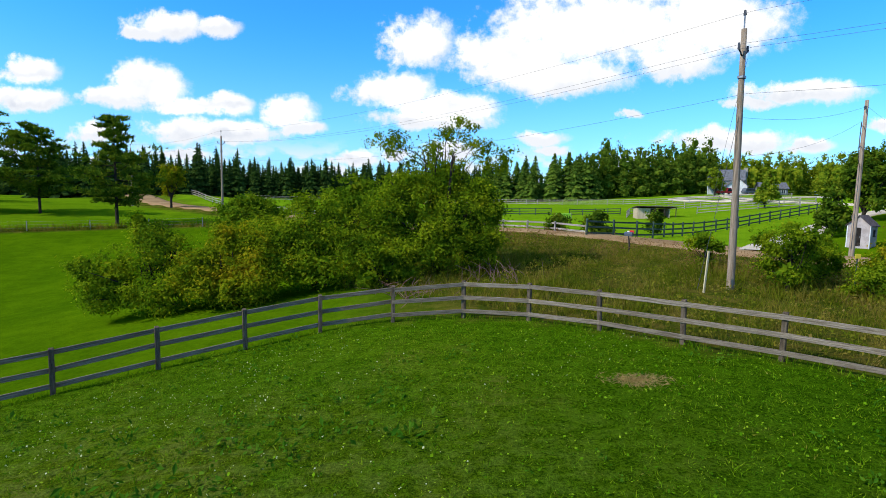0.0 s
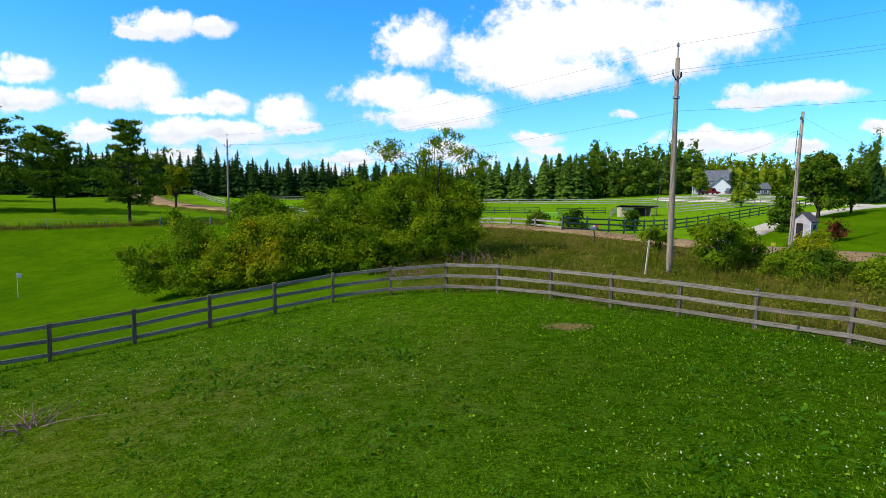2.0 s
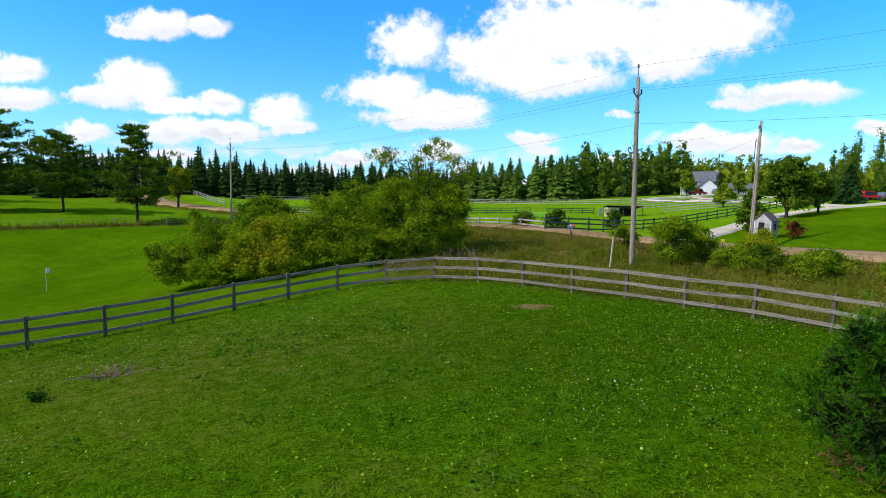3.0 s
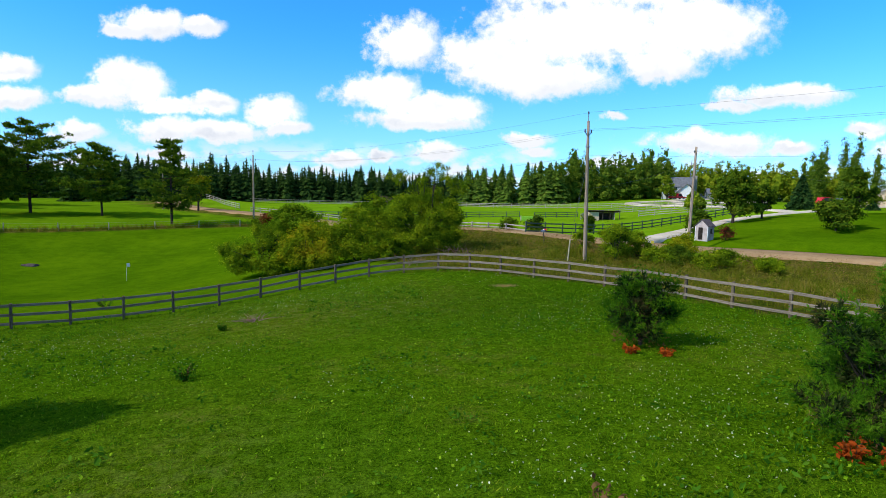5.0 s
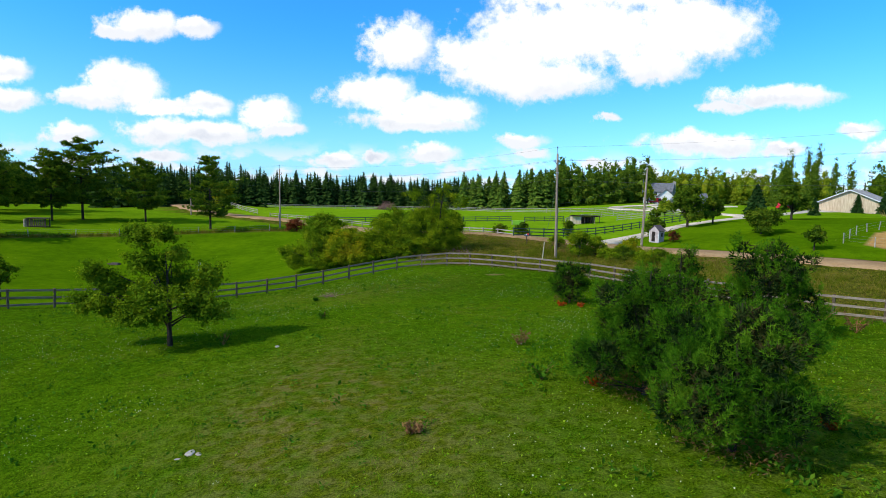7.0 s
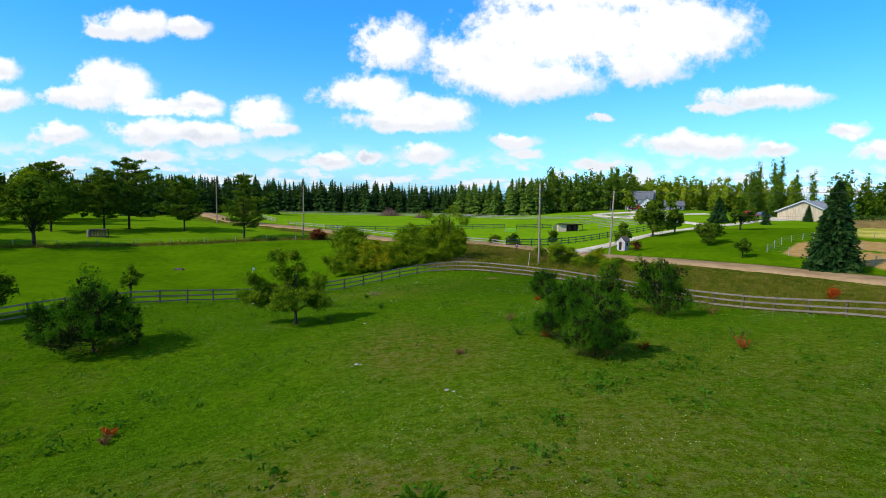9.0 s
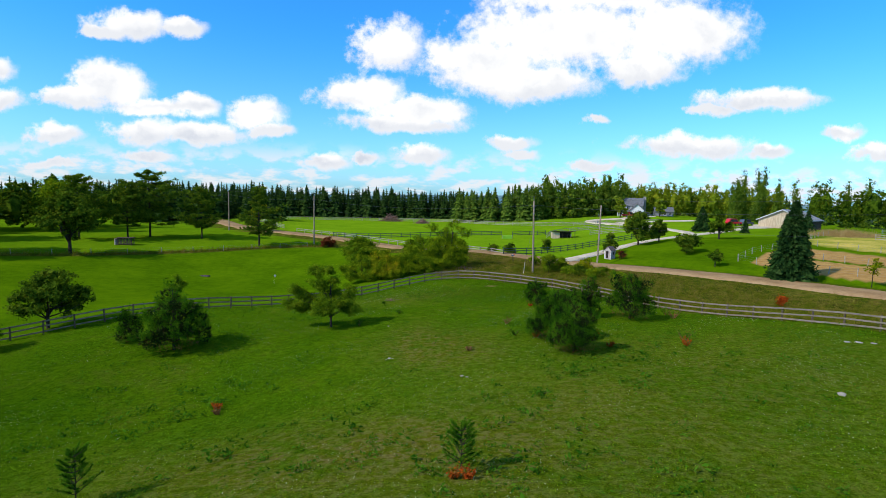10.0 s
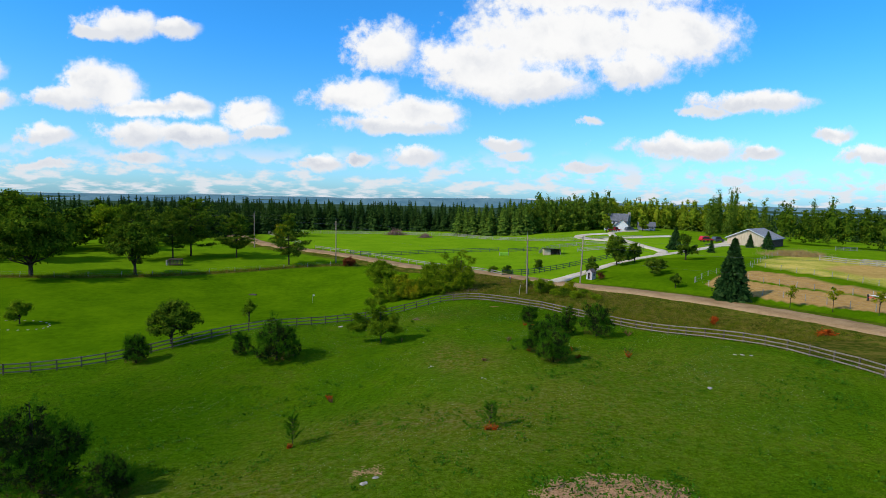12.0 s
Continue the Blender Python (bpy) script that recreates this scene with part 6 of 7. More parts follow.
# barn
barn = thing("barn", "wide tan boarded barn with a low grey metal roof", "barn", (107.4, 101.4, 3.75), -50)
part("wall", prism([(-6.3, -1.5), (6.3, -1.5), (6.3, 2.85), (0, 5.7), (-6.3, 2.85)], 15.0), MAT["barn_wall"], barn)
part("side_wall", box(0.06, 14.9, 3.8, (6.33, 0, 0.9)), MAT["dark_wood"], barn, "dark side wall")
part("roof", gable_roof(12.6, 15.0, 2.9, 5.8, 0.6, 0.18), MAT["roof_metal"], barn, "ribbed grey metal roof")
rib_me = bpy.data.meshes.new("roof_rib")
bm = box(6.95, 0.06, 0.06, (0, 0, 0))
bm.to_mesh(rib_me)
bm.free()
rib_me.materials.append(MAT["roof_metal"])
slope = math.degrees(math.atan2(2.9, 6.3))
for sgn in (-1, 1):
    for i in range(20):
        link_part("roof_rib", rib_me, barn, m=pose(sgn * 3.32, -7.6 + i * 0.8, 4.47, 0, sgn * slope, 0))
board_lines(barn, 12.4, 15.0, 2.85, MAT["barn_wall"], 0.5)
part("door", box(2.2, 0.08, 2.3, (4.6, -7.55, 1.1), 0.02), MAT["barn_wall"], barn, "sliding board door")
part("fascia", prism([(-6.9, 2.62), (0, 5.79), (6.9, 2.62), (6.9, 2.82), (0, 5.99), (-6.9, 2.82)], 0.06), MAT["white_paint"], barn, "pale trim along the gable", pose(0, -8.14, 0))


# ---- parked vehicles ----
def vehicle(name, label, x, y, turn, paint, long=4.8, wide=1.85, tall=1.75, bed=False):
    car = thing(name, label, "car", tuple(on_ground(x, y, 0.08)), turn)
    k = long / 2
    low = [(-k, 0.45), (k, 0.45), (k, 0.85), (k * 0.55, 1.0), (-k, 1.0)]
    if bed:
        cab = [(-k * 0.15, 0.98), (k * 0.55, 0.98), (k * 0.3, tall), (-k * 0.05, tall)]
    else:
        cab = [(-k * 0.95, 0.98), (k * 0.55, 0.98), (k * 0.2, tall), (-k * 0.8, tall)]
    bm = prism(low, wide)
    bmesh.ops.bevel(bm, geom=list(bm.edges), offset=0.06, segments=2, affect="EDGES")
    part("body", bm, MAT[paint], car)
    bm = prism(cab, wide * 0.88)
    bmesh.ops.bevel(bm, geom=list(bm.edges), offset=0.05, segments=2, affect="EDGES")
    part("cab", bm, MAT[paint], car)
    c = [(u * 0.86 + 0.02, 1.02 + (z - 0.98) * 0.8) for u, z in cab]
    part("side_glass", prism(c, wide * 0.89), MAT["glass_dark"], car, "dark side windows")
    for sx in (-0.62, 0.62):
        for sy in (-1, 1):
            w = part("wheel", rod((sx * k, sy * (wide / 2 - 0.2), 0.34), (sx * k, sy * (wide / 2 + 0.01), 0.34), 0.34, 0.34, 16), MAT["black"], car)
            part("rim", rod((sx * k, sy * (wide / 2 - 0.05), 0.34), (sx * k, sy * (wide / 2 + 0.02), 0.34), 0.2, 0.2, 12), MAT["iron"], w)
    for sy in (-1, 1):
        part("headlight", box(0.05, 0.35, 0.16, (k - 0.01, sy * wide * 0.36, 0.74), 0.015), MAT["white_paint"], car)
    return car


vehicle("pickup_truck", "bright red pickup truck parked by the house", 79.6, 156.0, 15, "red", 5.6, 2.0, 1.95, True)
vehicle("parked_car", "dark grey car parked by the house", 87.0, 157.0, 10, "car_grey")
vehicle("parked_van", "red vehicle parked near the barn", 95.0, 110.0, 10, "red", 4.8, 1.9, 1.95)
vehicle("parked_car", "dark grey car parked near the barn", 99.6, 110.5, 20, "car_grey")

# ---- roadside things ----
mailbox = thing("mailbox", "rural mailbox with red flag on a crooked post", "mailbox", tuple(on_ground(11.1, 32.6)), 40)
part("post", add_rod(rod((0, 0, -0.3), (0.03, 0, 0.6), 0.05, 0.05), (0.03, 0, 0.55), (-0.1, 0, 1.05), 0.05, 0.04), MAT["dark_wood"], mailbox)
k = 10
arch = [(-0.11, 0.0), (0.11, 0.0)] + [(0.11 * math.cos(a), 0.14 + 0.10 * math.sin(a)) for a in [math.pi * i / k for i in range(k + 1)]]
part("box", prism(arch, 0.5), MAT["car_grey"], mailbox, "blue-grey metal letter box", pose(-0.08, 0, 1.05))
part("flag", box(0.02, 0.28, 0.2, (0.14, -0.05, 1.28), 0.004), MAT["red"], mailbox, "red and white flag")
part("flag_board", box(0.02, 0.14, 0.26, (0.14, 0.18, 1.2), 0.004), MAT["white_paint"], mailbox, "white plate")
stake = thing("marker_stake", "pale leaning wooden marker stake in the tall grass", "stake", tuple(on_ground(10.95, 22.7)))
part("shaft", box(0.09, 0.06, 2.1, (0, 0, 0.72), 0.01), MAT["stake"], stake, m=pose(0, 0, 0, -3, 7, 20))
for x, y, h in ((17.9, 23.6, 1.55),):
    marker = thing("line_marker", "yellow marker plate on a slim post in the verge", "marker", tuple(on_ground(x, y)))
    part("post", rod((0, 0, -0.3), (0, 0, h), 0.025, 0.025), MAT["fence_green"], marker)
    part("plate", box(0.24, 0.03, 0.2, (0, -0.03, h), 0.01), MAT["yellow"], marker, "yellow plate")
flag = thing("golf_flag", "slim white practice flag on the mown lawn", "flag", tuple(on_ground(-28.6, 33.0)))
part("pole", rod((0, 0, -0.2), (0, 0, 1.7), 0.014, 0.012), MAT["white_paint"], flag)
bm = bmesh.new()
bmesh.ops.create_grid(bm, x_segments=8, y_segments=4, size=0.5)
for v in bm.verts:
    v.co = Vector((0.19 + v.co.x * 0.3, 0.05 * math.sin(7 * v.co.x), 1.52 + v.co.y * 0.34 - 0.05 * v.co.x))
bmesh.ops.solidify(bm, geom=list(bm.faces), thickness=0.006)
part("cloth", bm, MAT["white_paint"], flag, "white cloth")
lime = thing("jump_panel", "lime-green covered jump panel standing in the far field", "panel", tuple(on_ground(21.0, 96.5)), 4)
part("cover", box(2.8, 0.45, 1.0, (0, 0, 0.5), 0.05), MAT["lime"], lime)
for sx in (-1.45, 1.45):
    part("upright", box(0.1, 0.4, 1.2, (sx, 0, 0.5), 0.01), MAT["fence_pale"], lime)
jump = thing("horse_jump", "low white and red pole jump beside the dirt track", "jump", tuple(on_ground(66.5, 6.0)), -62)
for sx in (-1.7, 1.7):
    part("stand", box(0.14, 0.5, 1.1, (sx, 0, 0.5), 0.02), MAT["dark_wood"], jump)
for i, h in enumerate((0.55, 0.95)):
    part("pole", rod((-1.7, 0, h), (1.7, 0, h), 0.06, 0.06), MAT["white_paint" if i else "red"], jump)
# slatted bin on the lawn
crib = thing("slatted_bin", "low slatted wooden bin standing on the lawn", "bin", tuple(on_ground(-66.9, 62.0)), 10)
part("floor_board", box(2.8, 1.6, 0.1, (0, 0, 0.15)), MAT["dark_wood"], crib)
part("cover", box(3.2, 1.9, 0.14, (0, 0, 1.5), 0.02), MAT["dark_wood"], crib, "flat board cover")
for sx in (-1.35, 1.35):
    for sy in (-0.75, 0.75):
        part("post", box(0.14, 0.14, 1.6, (sx, sy, 0.7)), MAT["dark_wood"], crib)
for i in range(9):
    part("slat", box(0.16, 0.04, 1.25, (-1.15 + i * 0.29, -0.78, 0.8)), MAT["fence_post"], crib)
part("drum", rod((-1.9, -0.2, 0.0), (-1.9, -0.2, 1.3), 0.28, 0.28, 14), MAT["fence_pale"], crib, "pale drum beside the bin")


def brush_heap(label, x, y, wide, tall, seed, count=420):
    r = np.random.default_rng(seed)
    q = r.normal(size=(count, 3)) * np.array([wide * 0.27, wide * 0.2, 0])
    hgt = tall * np.exp(-(q[:, 0] / (wide * 0.42)) ** 2 - (q[:, 1] / (wide * 0.4)) ** 2)
    q[:, 2] = hgt * r.uniform(0, 1, count)
    d = unit(r.normal(size=(count, 3)) * np.array([1, 1, 0.5])) * r.uniform(0.3, 1.0, (count, 1)) * wide * 0.16
    v, f = tubes([[(*(a - b), 0.045), (*a, 0.04), (*(a + b), 0.015)] for a, b in zip(q, d)], 4)
    ob = tagged(new("brush_pile", mesh_of("brush_pile", v, f, MAT["brush"])), label, "brush pile", kind="stuff")
    ob.location = on_ground(x, y)
    return ob


brush_heap("heap of dead pinkish brush in the far field", -15.0, 172.0, 8.0, 3.2, 1)
brush_heap("heap of dead pinkish brush in the far field", -2.0, 158.0, 4.8, 1.9, 2)


def loose_stone(label, x, y, size, seed):
    r = np.random.default_rng(seed)
    bm = bmesh.new()
    bmesh.ops.create_icosphere(bm, subdivisions=2, radius=1.0)
    o = r.uniform(0, 50, 3)
    for v in bm.verts:
        k = 1 + 0.35 * noise.noise(v.co * 1.4 + Vector(o))
        v.co = Vector((v.co.x * size * k, v.co.y * size * 0.7 * k, v.co.z * size * 0.24 * k))
    me = bpy.data.meshes.new("field_stone")
    bm.to_mesh(me)
    bm.free()
    me.materials.append(MAT["stone"])
    ob = tagged(new("field_stone", me), label, "stone", "field stones")
    ob.location = on_ground(x, y, size * 0.1)
    ob.rotation_euler = (0, 0, r.uniform(0, 6))
    return ob


for i, (x, y, s) in enumerate(((-7.3, -20.7, 0.17), (-7.05, -20.8, 0.10), (-7.5, -20.95, 0.08), (-7.8, -10.5, 0.14), (-2.7, -26.6, 0.14), (-2.4, -26.9, 0.09), (25.2, -23.0, 0.24), (26.0, -23.3, 0.2), (24.5, -22.8, 0.2), (-12.2, -47.8, 0.25), (16.4, -32.4, 0.3), (-19.5, 3.0, 0.4), (-11.6, -47.1, 0.2))):
    loose_stone("pale field stone half sunk in the pasture", x, y, s, 300 + i)
# stone-edged bed round the small lawn tree
for i in range(22):
    a = 2 * math.pi * i / 22
    loose_stone("grey stone edging a planting bed", -64.6 + 4.2 * math.cos(a), 2.6 + 2.6 * math.sin(a), 0.2, 400 + i)["group"] = "planting bed edging"


def red_weed(x, y, size, seed, leaf="leaf_red", label="rust-red dying weed in the pasture"):
    r = np.random.default_rng(seed)
    top = tree_thing("red_weed", label, "weed", x, y, "red weeds")
    paths, ps, ax = [], [], []
    for i in range(11):
        a, l = r.uniform(0, 6.28), size * r.uniform(0.5, 1.0)
        e = np.array([0.55 * l * np.cos(a), 0.55 * l * np.sin(a), 0.75 * l])
        paths.append([(0, 0, 0, 0.012), (*(e * 0.55 + [0, 0, 0.08]), 0.009), (*e, 0.004)])
        s = r.uniform(0.35, 1.0, 16)
        ps.append(s[:, None] * e + r.normal(0, 0.05, (16, 3)))
    p = np.concatenate(ps)
    p[:, 2] = np.maximum(p[:, 2], 0.03)
    v, f = leaf_quads(p, np.full(len(p), 0.055), r, 0.3)
    link_part("leaves", mesh_of("leaves", v, f, MAT[leaf]), top)
    v, f = tubes(paths, 5)
    link_part("stems", mesh_of("stems", v, f, MAT["weed_brown"]), top)


for i, (x, y, s) in enumerate(((7.9, -19.4, 0.75), (5.9, -14.2, 0.6), (13.3, -22.4, 0.9), (-17.0, -27.0, 0.7), (6.6, -2.6, 0.45), (-3.7, -40.2, 0.6), (-4.2, -40.1, 0.6), (-18.0, -39.6, 0.5), (7.6, -3.0, 0.4), (3.6, -18.4, 0.5), (7.6, -10.6, 0.55), (8.0, -11.2, 0.5), (7.9, -22.2, 0.55))):
    red_weed(x, y, s, 500 + i)
for i, (x, y, s) in enumerate(((-1.7, -21.1, 0.5), (2.4, -12.8, 0.8), (-16.7, -27.9, 0.6), (18.3, -10.1, 1.3))):
    red_weed(x, y, s, 580 + i, "weed_brown", "brown dead weed stalk standing in the pasture")
for i, (x, y, s) in enumerate(((-10.5, -9.4, 1.1), (-20.0, 14.6, 1.2), (13.6, -21.4, 1.4), (2.2, -17.6, 0.8), (19.0, -7.0, 1.5), (-7.0, -4.0, 0.7), (-9.0, 4.5, 0.5))):
    red_weed(x, y, s, 540 + i, "weed", "tall green thistle-like weed in the pasture")


# ---- grasses, weeds and clover ----
def blades(spots, length, r, per=5, width=0.16, spread=0.5, scatter=0.06):
    k = len(spots)
    idx = np.repeat(np.arange(k), per)
    p = spots[idx] + np.c_[r.normal(0, scatter, (k * per, 2)), np.full(k * per, -0.01)]
    d = unit(np.c_[r.normal(0, spread, (k * per, 2)), np.ones(k * per)])
    ln = (length[idx] * r.uniform(0.5, 1.2, k * per))[:, None]
    s = unit(np.cross(d, r.normal(size=(k * per, 3)))) * ln * width * 0.5
    v = np.stack([p - s, p + s, p + d * ln], 1).reshape(-1, 3)
    return v, np.arange(len(v)).reshape(-1, 3)


def scatter_spots(count, x0, x1, y0, y1, r, keep=None):
    x, y = r.uniform(x0, x1, count), r.uniform(y0, y1, count)
    if keep is not None:
        ok = keep(x, y)
        x, y = x[ok], y[ok]
    z = rise(x, y) + 0.022 * np.sin(x * 0.9 + 2 * np.sin(y * 0.6)) * np.sin(y * 0.7 + 1.0)
    return np.c_[x, y, z]


def patchy(x, y, s, o):
    return np.sin(x * s + o + 1.7 * np.sin(y * s * 0.7)) * np.sin(y * s * 1.1 - o) + 0.5 * np.sin(x * s * 2.3 - y * s * 1.9)


r = np.random.default_rng(90)
in_pad = lambda x, y: inside(x, y, paddock_poly)
close = scatter_spots(100000, -17, 17, -52, 19, r, lambda x, y: in_pad(x, y) & (r.uniform(-2.2, 1.0, len(x)) < patchy(x, y, 0.55, 1)) & (r.uniform(0, 1.1, len(x)) > dry_at(x, y)) & ~((((x - 1.2) / 3.8) ** 2 + ((y + 50.6) / 2.1) ** 2) < 1))
v, f = blades(close, 0.085 + 0.05 * r.uniform(0, 1, len(close)) ** 3, r, 5, 0.15, 0.8, 0.06)
tagged(new("grass", mesh_of("grass", v, f, MAT["blade"])), "short grazed pasture grass in tufts", "grass", kind="stuff")
wide = scatter_spots(30000, -52, 36, -50, 20, r, lambda x, y: in_pad(x, y) & (np.abs(x) > 15) & (r.uniform(-1.4, 1.2, len(x)) < patchy(x, y, 0.35, 2)) & (r.uniform(0.1, 1.2, len(x)) > deep_green_at(x, y)))
v, f = blades(wide, 0.12 + 0.08 * r.uniform(0, 1, len(wide)) ** 3, r, 5, 0.2, 0.75, 0.12)
tagged(new("grass", mesh_of("grass", v, f, MAT["blade"])), "grazed pasture grass farther down the slopes", "grass", kind="stuff")
line_pts = smooth_line(FENCE, 0.06, 0)
line_pts = line_pts + r.normal(0, 0.16, line_pts.shape)
fz = np.c_[line_pts, rise(line_pts[:, 0], line_pts[:, 1])]
v, f = blades(fz, r.uniform(0.10, 0.30, len(fz)), r, 5, 0.09, 0.4, 0.07)
tagged(new("grass", mesh_of("grass", v, f, MAT["blade"])), "longer uncut grass along the fence foot", "grass", kind="stuff")
road_near = lambda x, y: away(x, y, ROAD)
verge_keep = lambda x, y: inside(x, y, road_poly) & ~in_pad(x, y) & (road_near(x, y) > 3.3) & (away(x, y, FENCE) > 0.35)
tall = scatter_spots(46000, -5, 48, -14, 42, r, lambda x, y: verge_keep(x, y) & (road_near(x, y) < 24))
v, f = blades(tall, r.uniform(0.25, 0.75, len(tall)) * (0.75 + 0.35 * patchy(tall[:, 0], tall[:, 1], 0.5, 4)) * np.clip((road_near(tall[:, 0], tall[:, 1]) - 1.0) / 11.0, 0.25, 1.0), r, 6, 0.055, 0.35, 0.12)
tagged(new("verge_grass", mesh_of("verge_grass", v, f, MAT["blade_tall"])), "tall browning grass and weeds filling the verge", "grass", kind="stuff")
hedge = smooth_line(EDGE, 0.08, 0)
hedge = hedge + r.normal(0, 0.5, hedge.shape)
hz = np.c_[hedge, rise(hedge[:, 0], hedge[:, 1])]
v, f = blades(hz, r.uniform(0.4, 1.0, len(hz)), r, 6, 0.09, 0.4, 0.2)
tagged(new("verge_grass", mesh_of("verge_grass", v, f, MAT["blade_tall"])), "strip of uncut weeds along the lawn edge", "grass", kind="stuff")
# leafy weeds and goldenrod among the verge grass
vw = tall[r.choice(len(tall), 6500)]
vi = np.repeat(np.arange(len(vw)), 7)
vh = np.clip(0.45 + 0.3 * patchy(vw[:, 0], vw[:, 1], 0.8, 6), 0.15, 0.9) * np.clip((road_near(vw[:, 0], vw[:, 1]) - 1.0) / 11.0, 0.25, 1.0)
p = vw[vi] + np.c_[r.normal(0, 0.16, (len(vi), 2)), r.uniform(0.2, 1.0, len(vi)) * vh[vi]]
v, f = leaf_quads(p, np.full(len(p), 0.058), r, 0.6)
tagged(new("verge_weeds", mesh_of("verge_weeds", v, f, MAT["blade_tall"])), "leafy yellowing weeds among the verge grass", "weeds", kind="stuff")
# rust-brown dying weeds in a band along the road's edge
bw = scatter_spots(20000, -6, 30, 14, 60, r, lambda x, y: verge_keep(x, y) & (road_near(x, y) < 12.0) & (road_near(x, y) > 5.0) & (patchy(x, y, 0.45, 9) > r.uniform(-0.8, 0.9, len(x))))
vi = np.repeat(np.arange(len(bw)), 7)
p = bw[vi] + np.c_[r.normal(0, 0.10, (len(vi), 2)), r.uniform(0.1, 1.0, len(vi)) * 0.8]
v, f = leaf_quads(p, np.full(len(p), 0.05), r, 0.3, 0.35)
tagged(new("verge_weeds", mesh_of("verge_weeds", v, f, MAT["weed_brown"])), "rust-brown dying weeds along the road edge", "weeds", kind="stuff")
# weeds: rosettes of broad leaves
wz = scatter_spots(11000, -30, 28, -48, 19, r, lambda x, y: in_pad(x, y) & (patchy(x, y, 0.4, 3) > r.uniform(-0.6, 1.4, len(x))))
idx = np.repeat(np.arange(len(wz)), 9)
size = 0.06 + 0.14 * r.uniform(0, 1, len(wz)) ** 2
p = wz[idx] + np.c_[r.normal(0, 1, (len(idx), 2)) * size[idx][:, None], np.abs(r.normal(0, 0.5, len(idx))) * size[idx] + 0.02]
v, f = leaf_quads(p, size[idx] * 0.38, r, 1.6, 0.5)
tagged(new("weeds", mesh_of("weeds", v, f, MAT["weed"])), "broad-leaved green weeds scattered through the pasture", "weeds", kind="stuff")
cz = scatter_spots(52000, -34, 26, -46, 18, r, lambda x, y: in_pad(x, y) & (patchy(x, y, 0.28, 5) > r.uniform(-0.2, 1.5, len(x))))
p = cz + np.c_[np.zeros((len(cz), 2)), r.uniform(0.05, 0.12, len(cz))]
p3 = np.repeat(p, 2, axis=0) + r.normal(0, 0.008, (2 * len(p), 3))
v, f = leaf_quads(p3, 0.010 + 0.012 * r.uniform(0, 1, len(p3)) ** 2, r, 0.8, 0.9)
tagged(new("clover_flowers", mesh_of("clover_flowers", v, f, MAT["flower"])), "small white clover flowers dotting the pasture", "flowers", kind="stuff")
# single clover and plantain leaves that speckle the turf
cl = scatter_spots(90000, -20, 20, -50, 18, r, lambda x, y: in_pad(x, y) & (r.uniform(0, 1.0, len(x)) > 0.85 * dry_at(x, y)))
v, f = leaf_quads(cl + np.c_[np.zeros((len(cl), 2)), r.uniform(0.03, 0.09, len(cl))], 0.014 + 0.022 * r.uniform(0, 1, len(cl)) ** 2, r, 1.6, 0.8)
tagged(new("clover", mesh_of("clover", v, f, MAT["clover"])), "clover and plantain leaves speckling the pasture", "clover", kind="stuff")
# pale dry tufts and seed heads where the turf has yellowed
pz = scatter_spots(48000, -30, 30, -54, 18, r, lambda x, y: in_pad(x, y) & (r.uniform(0.05, 1.2, len(x)) < 0.22 + dry_at(x, y) + 0.2 * patchy(x, y, 0.5, 7)))
v, f = blades(pz, 0.05 + 0.06 * r.uniform(0, 1, len(pz)) ** 2, r, 4, 0.22, 0.9, 0.07)
tagged(new("grass", mesh_of("grass", v, f, MAT["blade_dry"])), "yellowed dry grass tufts on the knoll", "grass", kind="stuff")
# coarse dark weed clumps down the slope, and tufts on the bare earth
wc = scatter_spots(5500, -52, 34, -56, 12, r, lambda x, y: in_pad(x, y) & (patchy(x, y, 0.22, 8) > r.uniform(-0.5, 1.6, len(x))))
bt = np.c_[r.uniform(-3.0, 5.5, 55), r.uniform(-52.6, -48.4, 55)]
wc = np.concatenate([wc, np.c_[bt, rise(bt[:, 0], bt[:, 1])]])
idx = np.repeat(np.arange(len(wc)), 18)
size = 0.11 + 0.26 * r.uniform(0, 1, len(wc)) ** 2
size[-55:] += 0.05
p = wc[idx] + np.c_[r.normal(0, 1, (len(idx), 2)) * size[idx][:, None], np.abs(r.normal(0, 0.7, len(idx))) * size[idx] + 0.02]
v, f = leaf_quads(p, 0.03 + size[idx] * np.where(wc[idx, 1] < -22, 0.30, 0.16), r, 0.8, 0.45)
tagged(new("weeds", mesh_of("weeds", v, f, MAT["weed"])), "coarse dark green weed clumps on the slope", "weeds", kind="stuff")
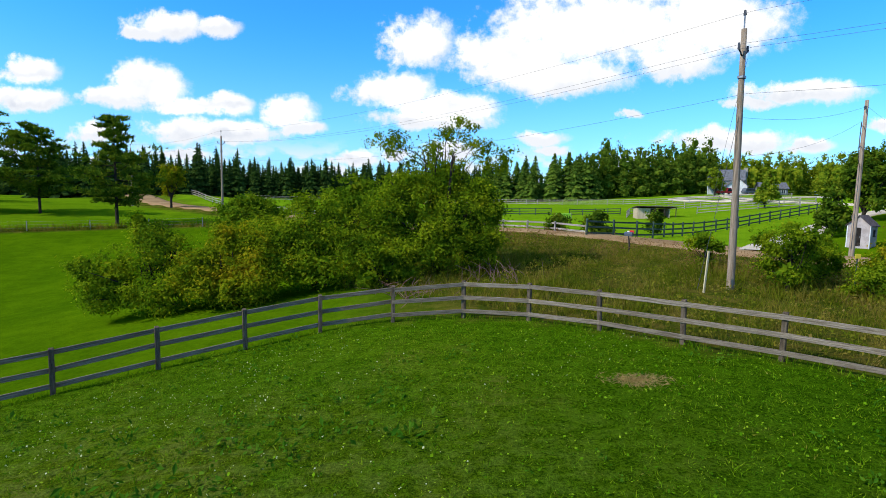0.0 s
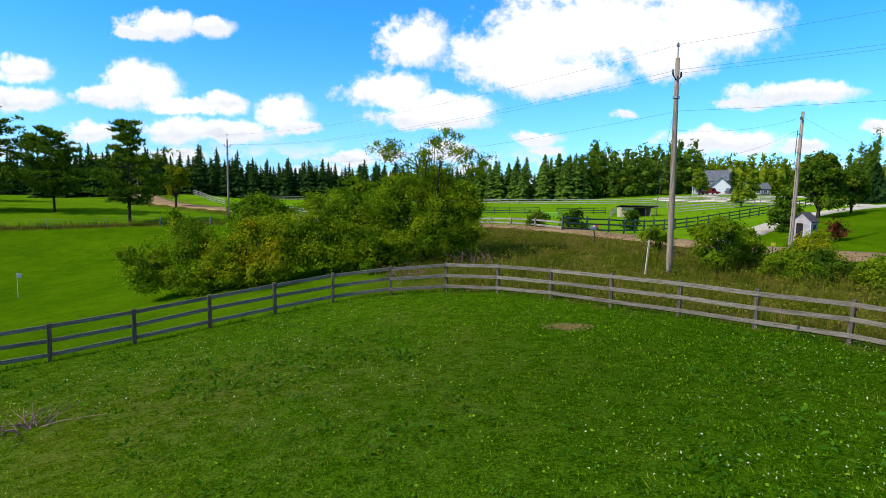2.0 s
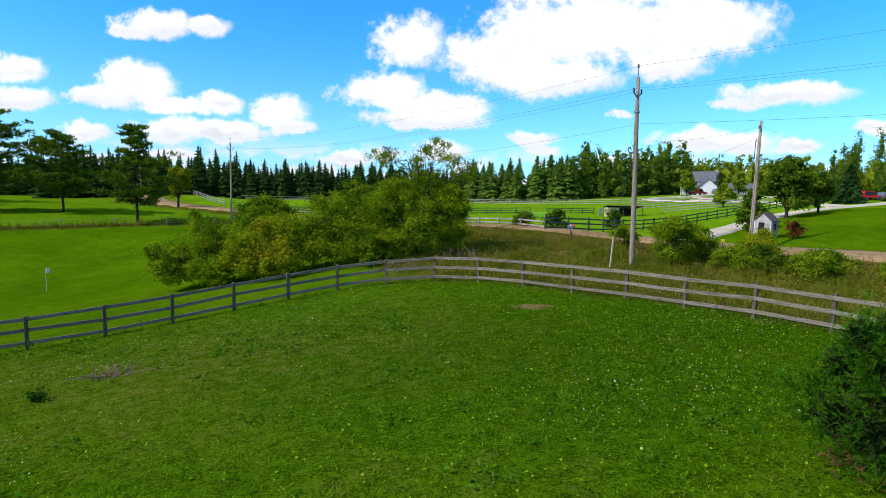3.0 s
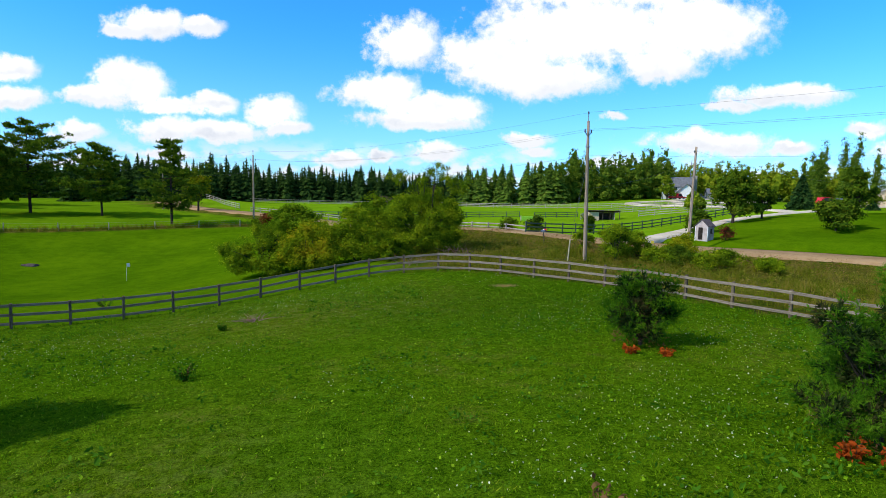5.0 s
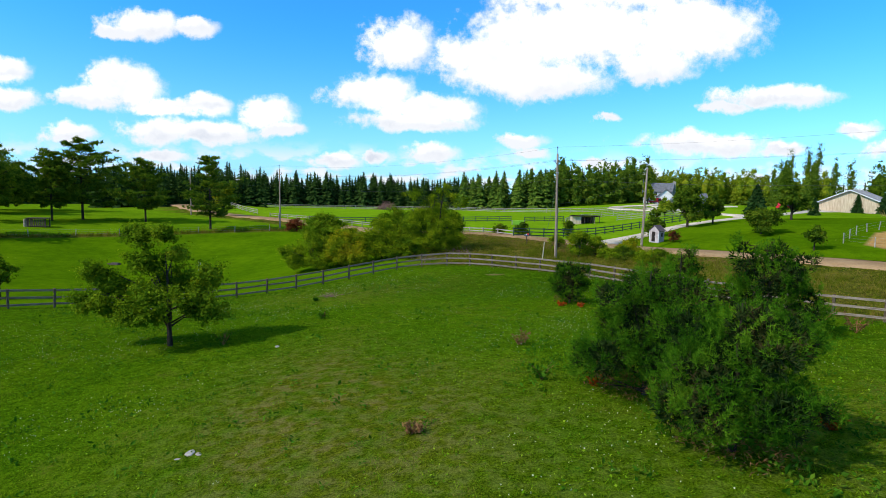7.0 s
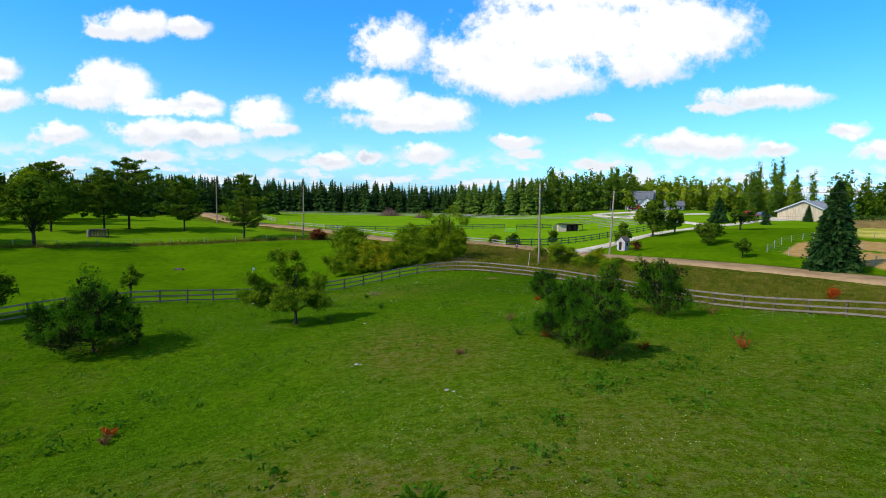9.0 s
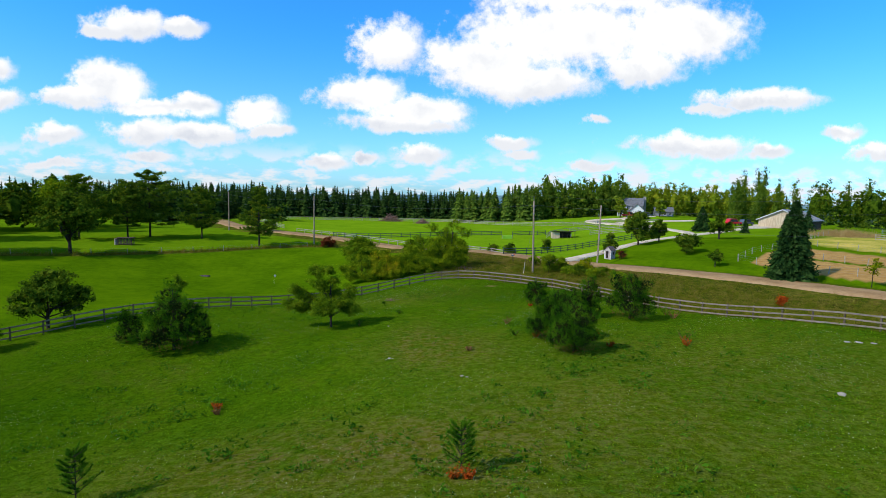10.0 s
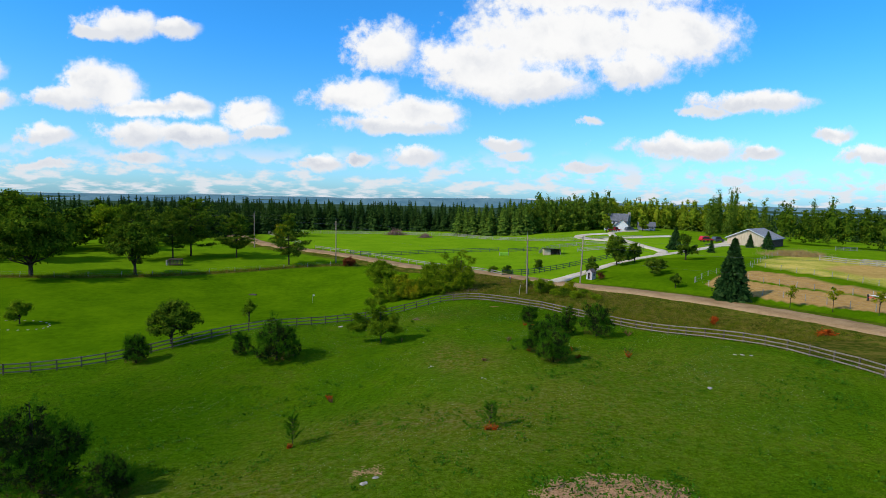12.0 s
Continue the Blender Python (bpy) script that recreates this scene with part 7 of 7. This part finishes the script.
# stand of tall pale dry grass below the barn
dz = np.c_[r.normal(96, 3.2, 5000), r.normal(66.5, 1.6, 5000)]
v, f = blades(np.c_[dz, rise(dz[:, 0], dz[:, 1])], r.uniform(0.5, 2.0, 5000) * (0.7 + 0.3 * np.sin(dz[:, 0] * 1.3)), r, 4, 0.05, 0.45, 0.3)
tagged(new("dry_grass", mesh_of("dry_grass", v, f, MAT["straw"])), "stand of tall pale dry grass below the barn", "grass", kind="stuff")
# dry hay scraps by the fence corner
hay = np.c_[r.normal(4.6, 0.34, 500), r.normal(12.4, 0.2, 500)]
hy = np.c_[hay, rise(hay[:, 0], hay[:, 1]) + 0.02]
v, f = blades(hy, np.full(500, 0.15), r, 2, 0.07, 2.6, 0.08)
tagged(new("hay_scraps", mesh_of("hay_scraps", v, f, MAT["straw"])), "scattered dry hay scraps on bare earth", "hay", kind="stuff")
# bare twigs under the boxelders
def twig_tangle(label, x, y, wide, tall, seed, count=60):
    r = np.random.default_rng(seed)
    paths = []
    for i in range(count):
        a = r.normal(0, wide * 0.4, 2)
        e = a + r.normal(0, 0.6, 2)
        h = tall * r.uniform(0.5, 1.1)
        paths.append([(a[0], a[1], -0.05, 0.016), (*(0.6 * a + 0.4 * e), h * 0.6, 0.010), (e[0], e[1], h, 0.004)])
    v, f = tubes(paths, 4)
    ob = tagged(new("twig_tangle", mesh_of("twig_tangle", v, f, MAT["brush"])), label, "brush", kind="stuff")
    ob.location = on_ground(x, y)


twig_tangle("tangle of bare grey twigs below the boxelder", 2.6, 25.0, 2.4, 0.9, 71, 40)
twig_tangle("small heap of dry broken twigs in the pasture", -8.2, 6.3, 0.5, 0.25, 73, 30)
bm = bmesh.new()
bmesh.ops.create_icosphere(bm, subdivisions=3, radius=1.0)
for v in bm.verts:
    k = 1 + 0.3 * noise.noise(v.co * 1.6)
    v.co = Vector((v.co.x * 0.9 * k, v.co.y * 0.55 * k, v.co.z * 0.22 * k))
me = bpy.data.meshes.new("earth_mound")
bm.to_mesh(me)
bm.free()
me.materials.append(MAT["dark_wood"])
tagged(new("earth_mound", me), "small dark mound of earth on the mown lawn", "mound").location = on_ground(-42.0, 39.3)
twig_tangle("tangle of bare dry stems behind the fence corner", -1.0, 22.6, 2.2, 0.6, 72, 40)
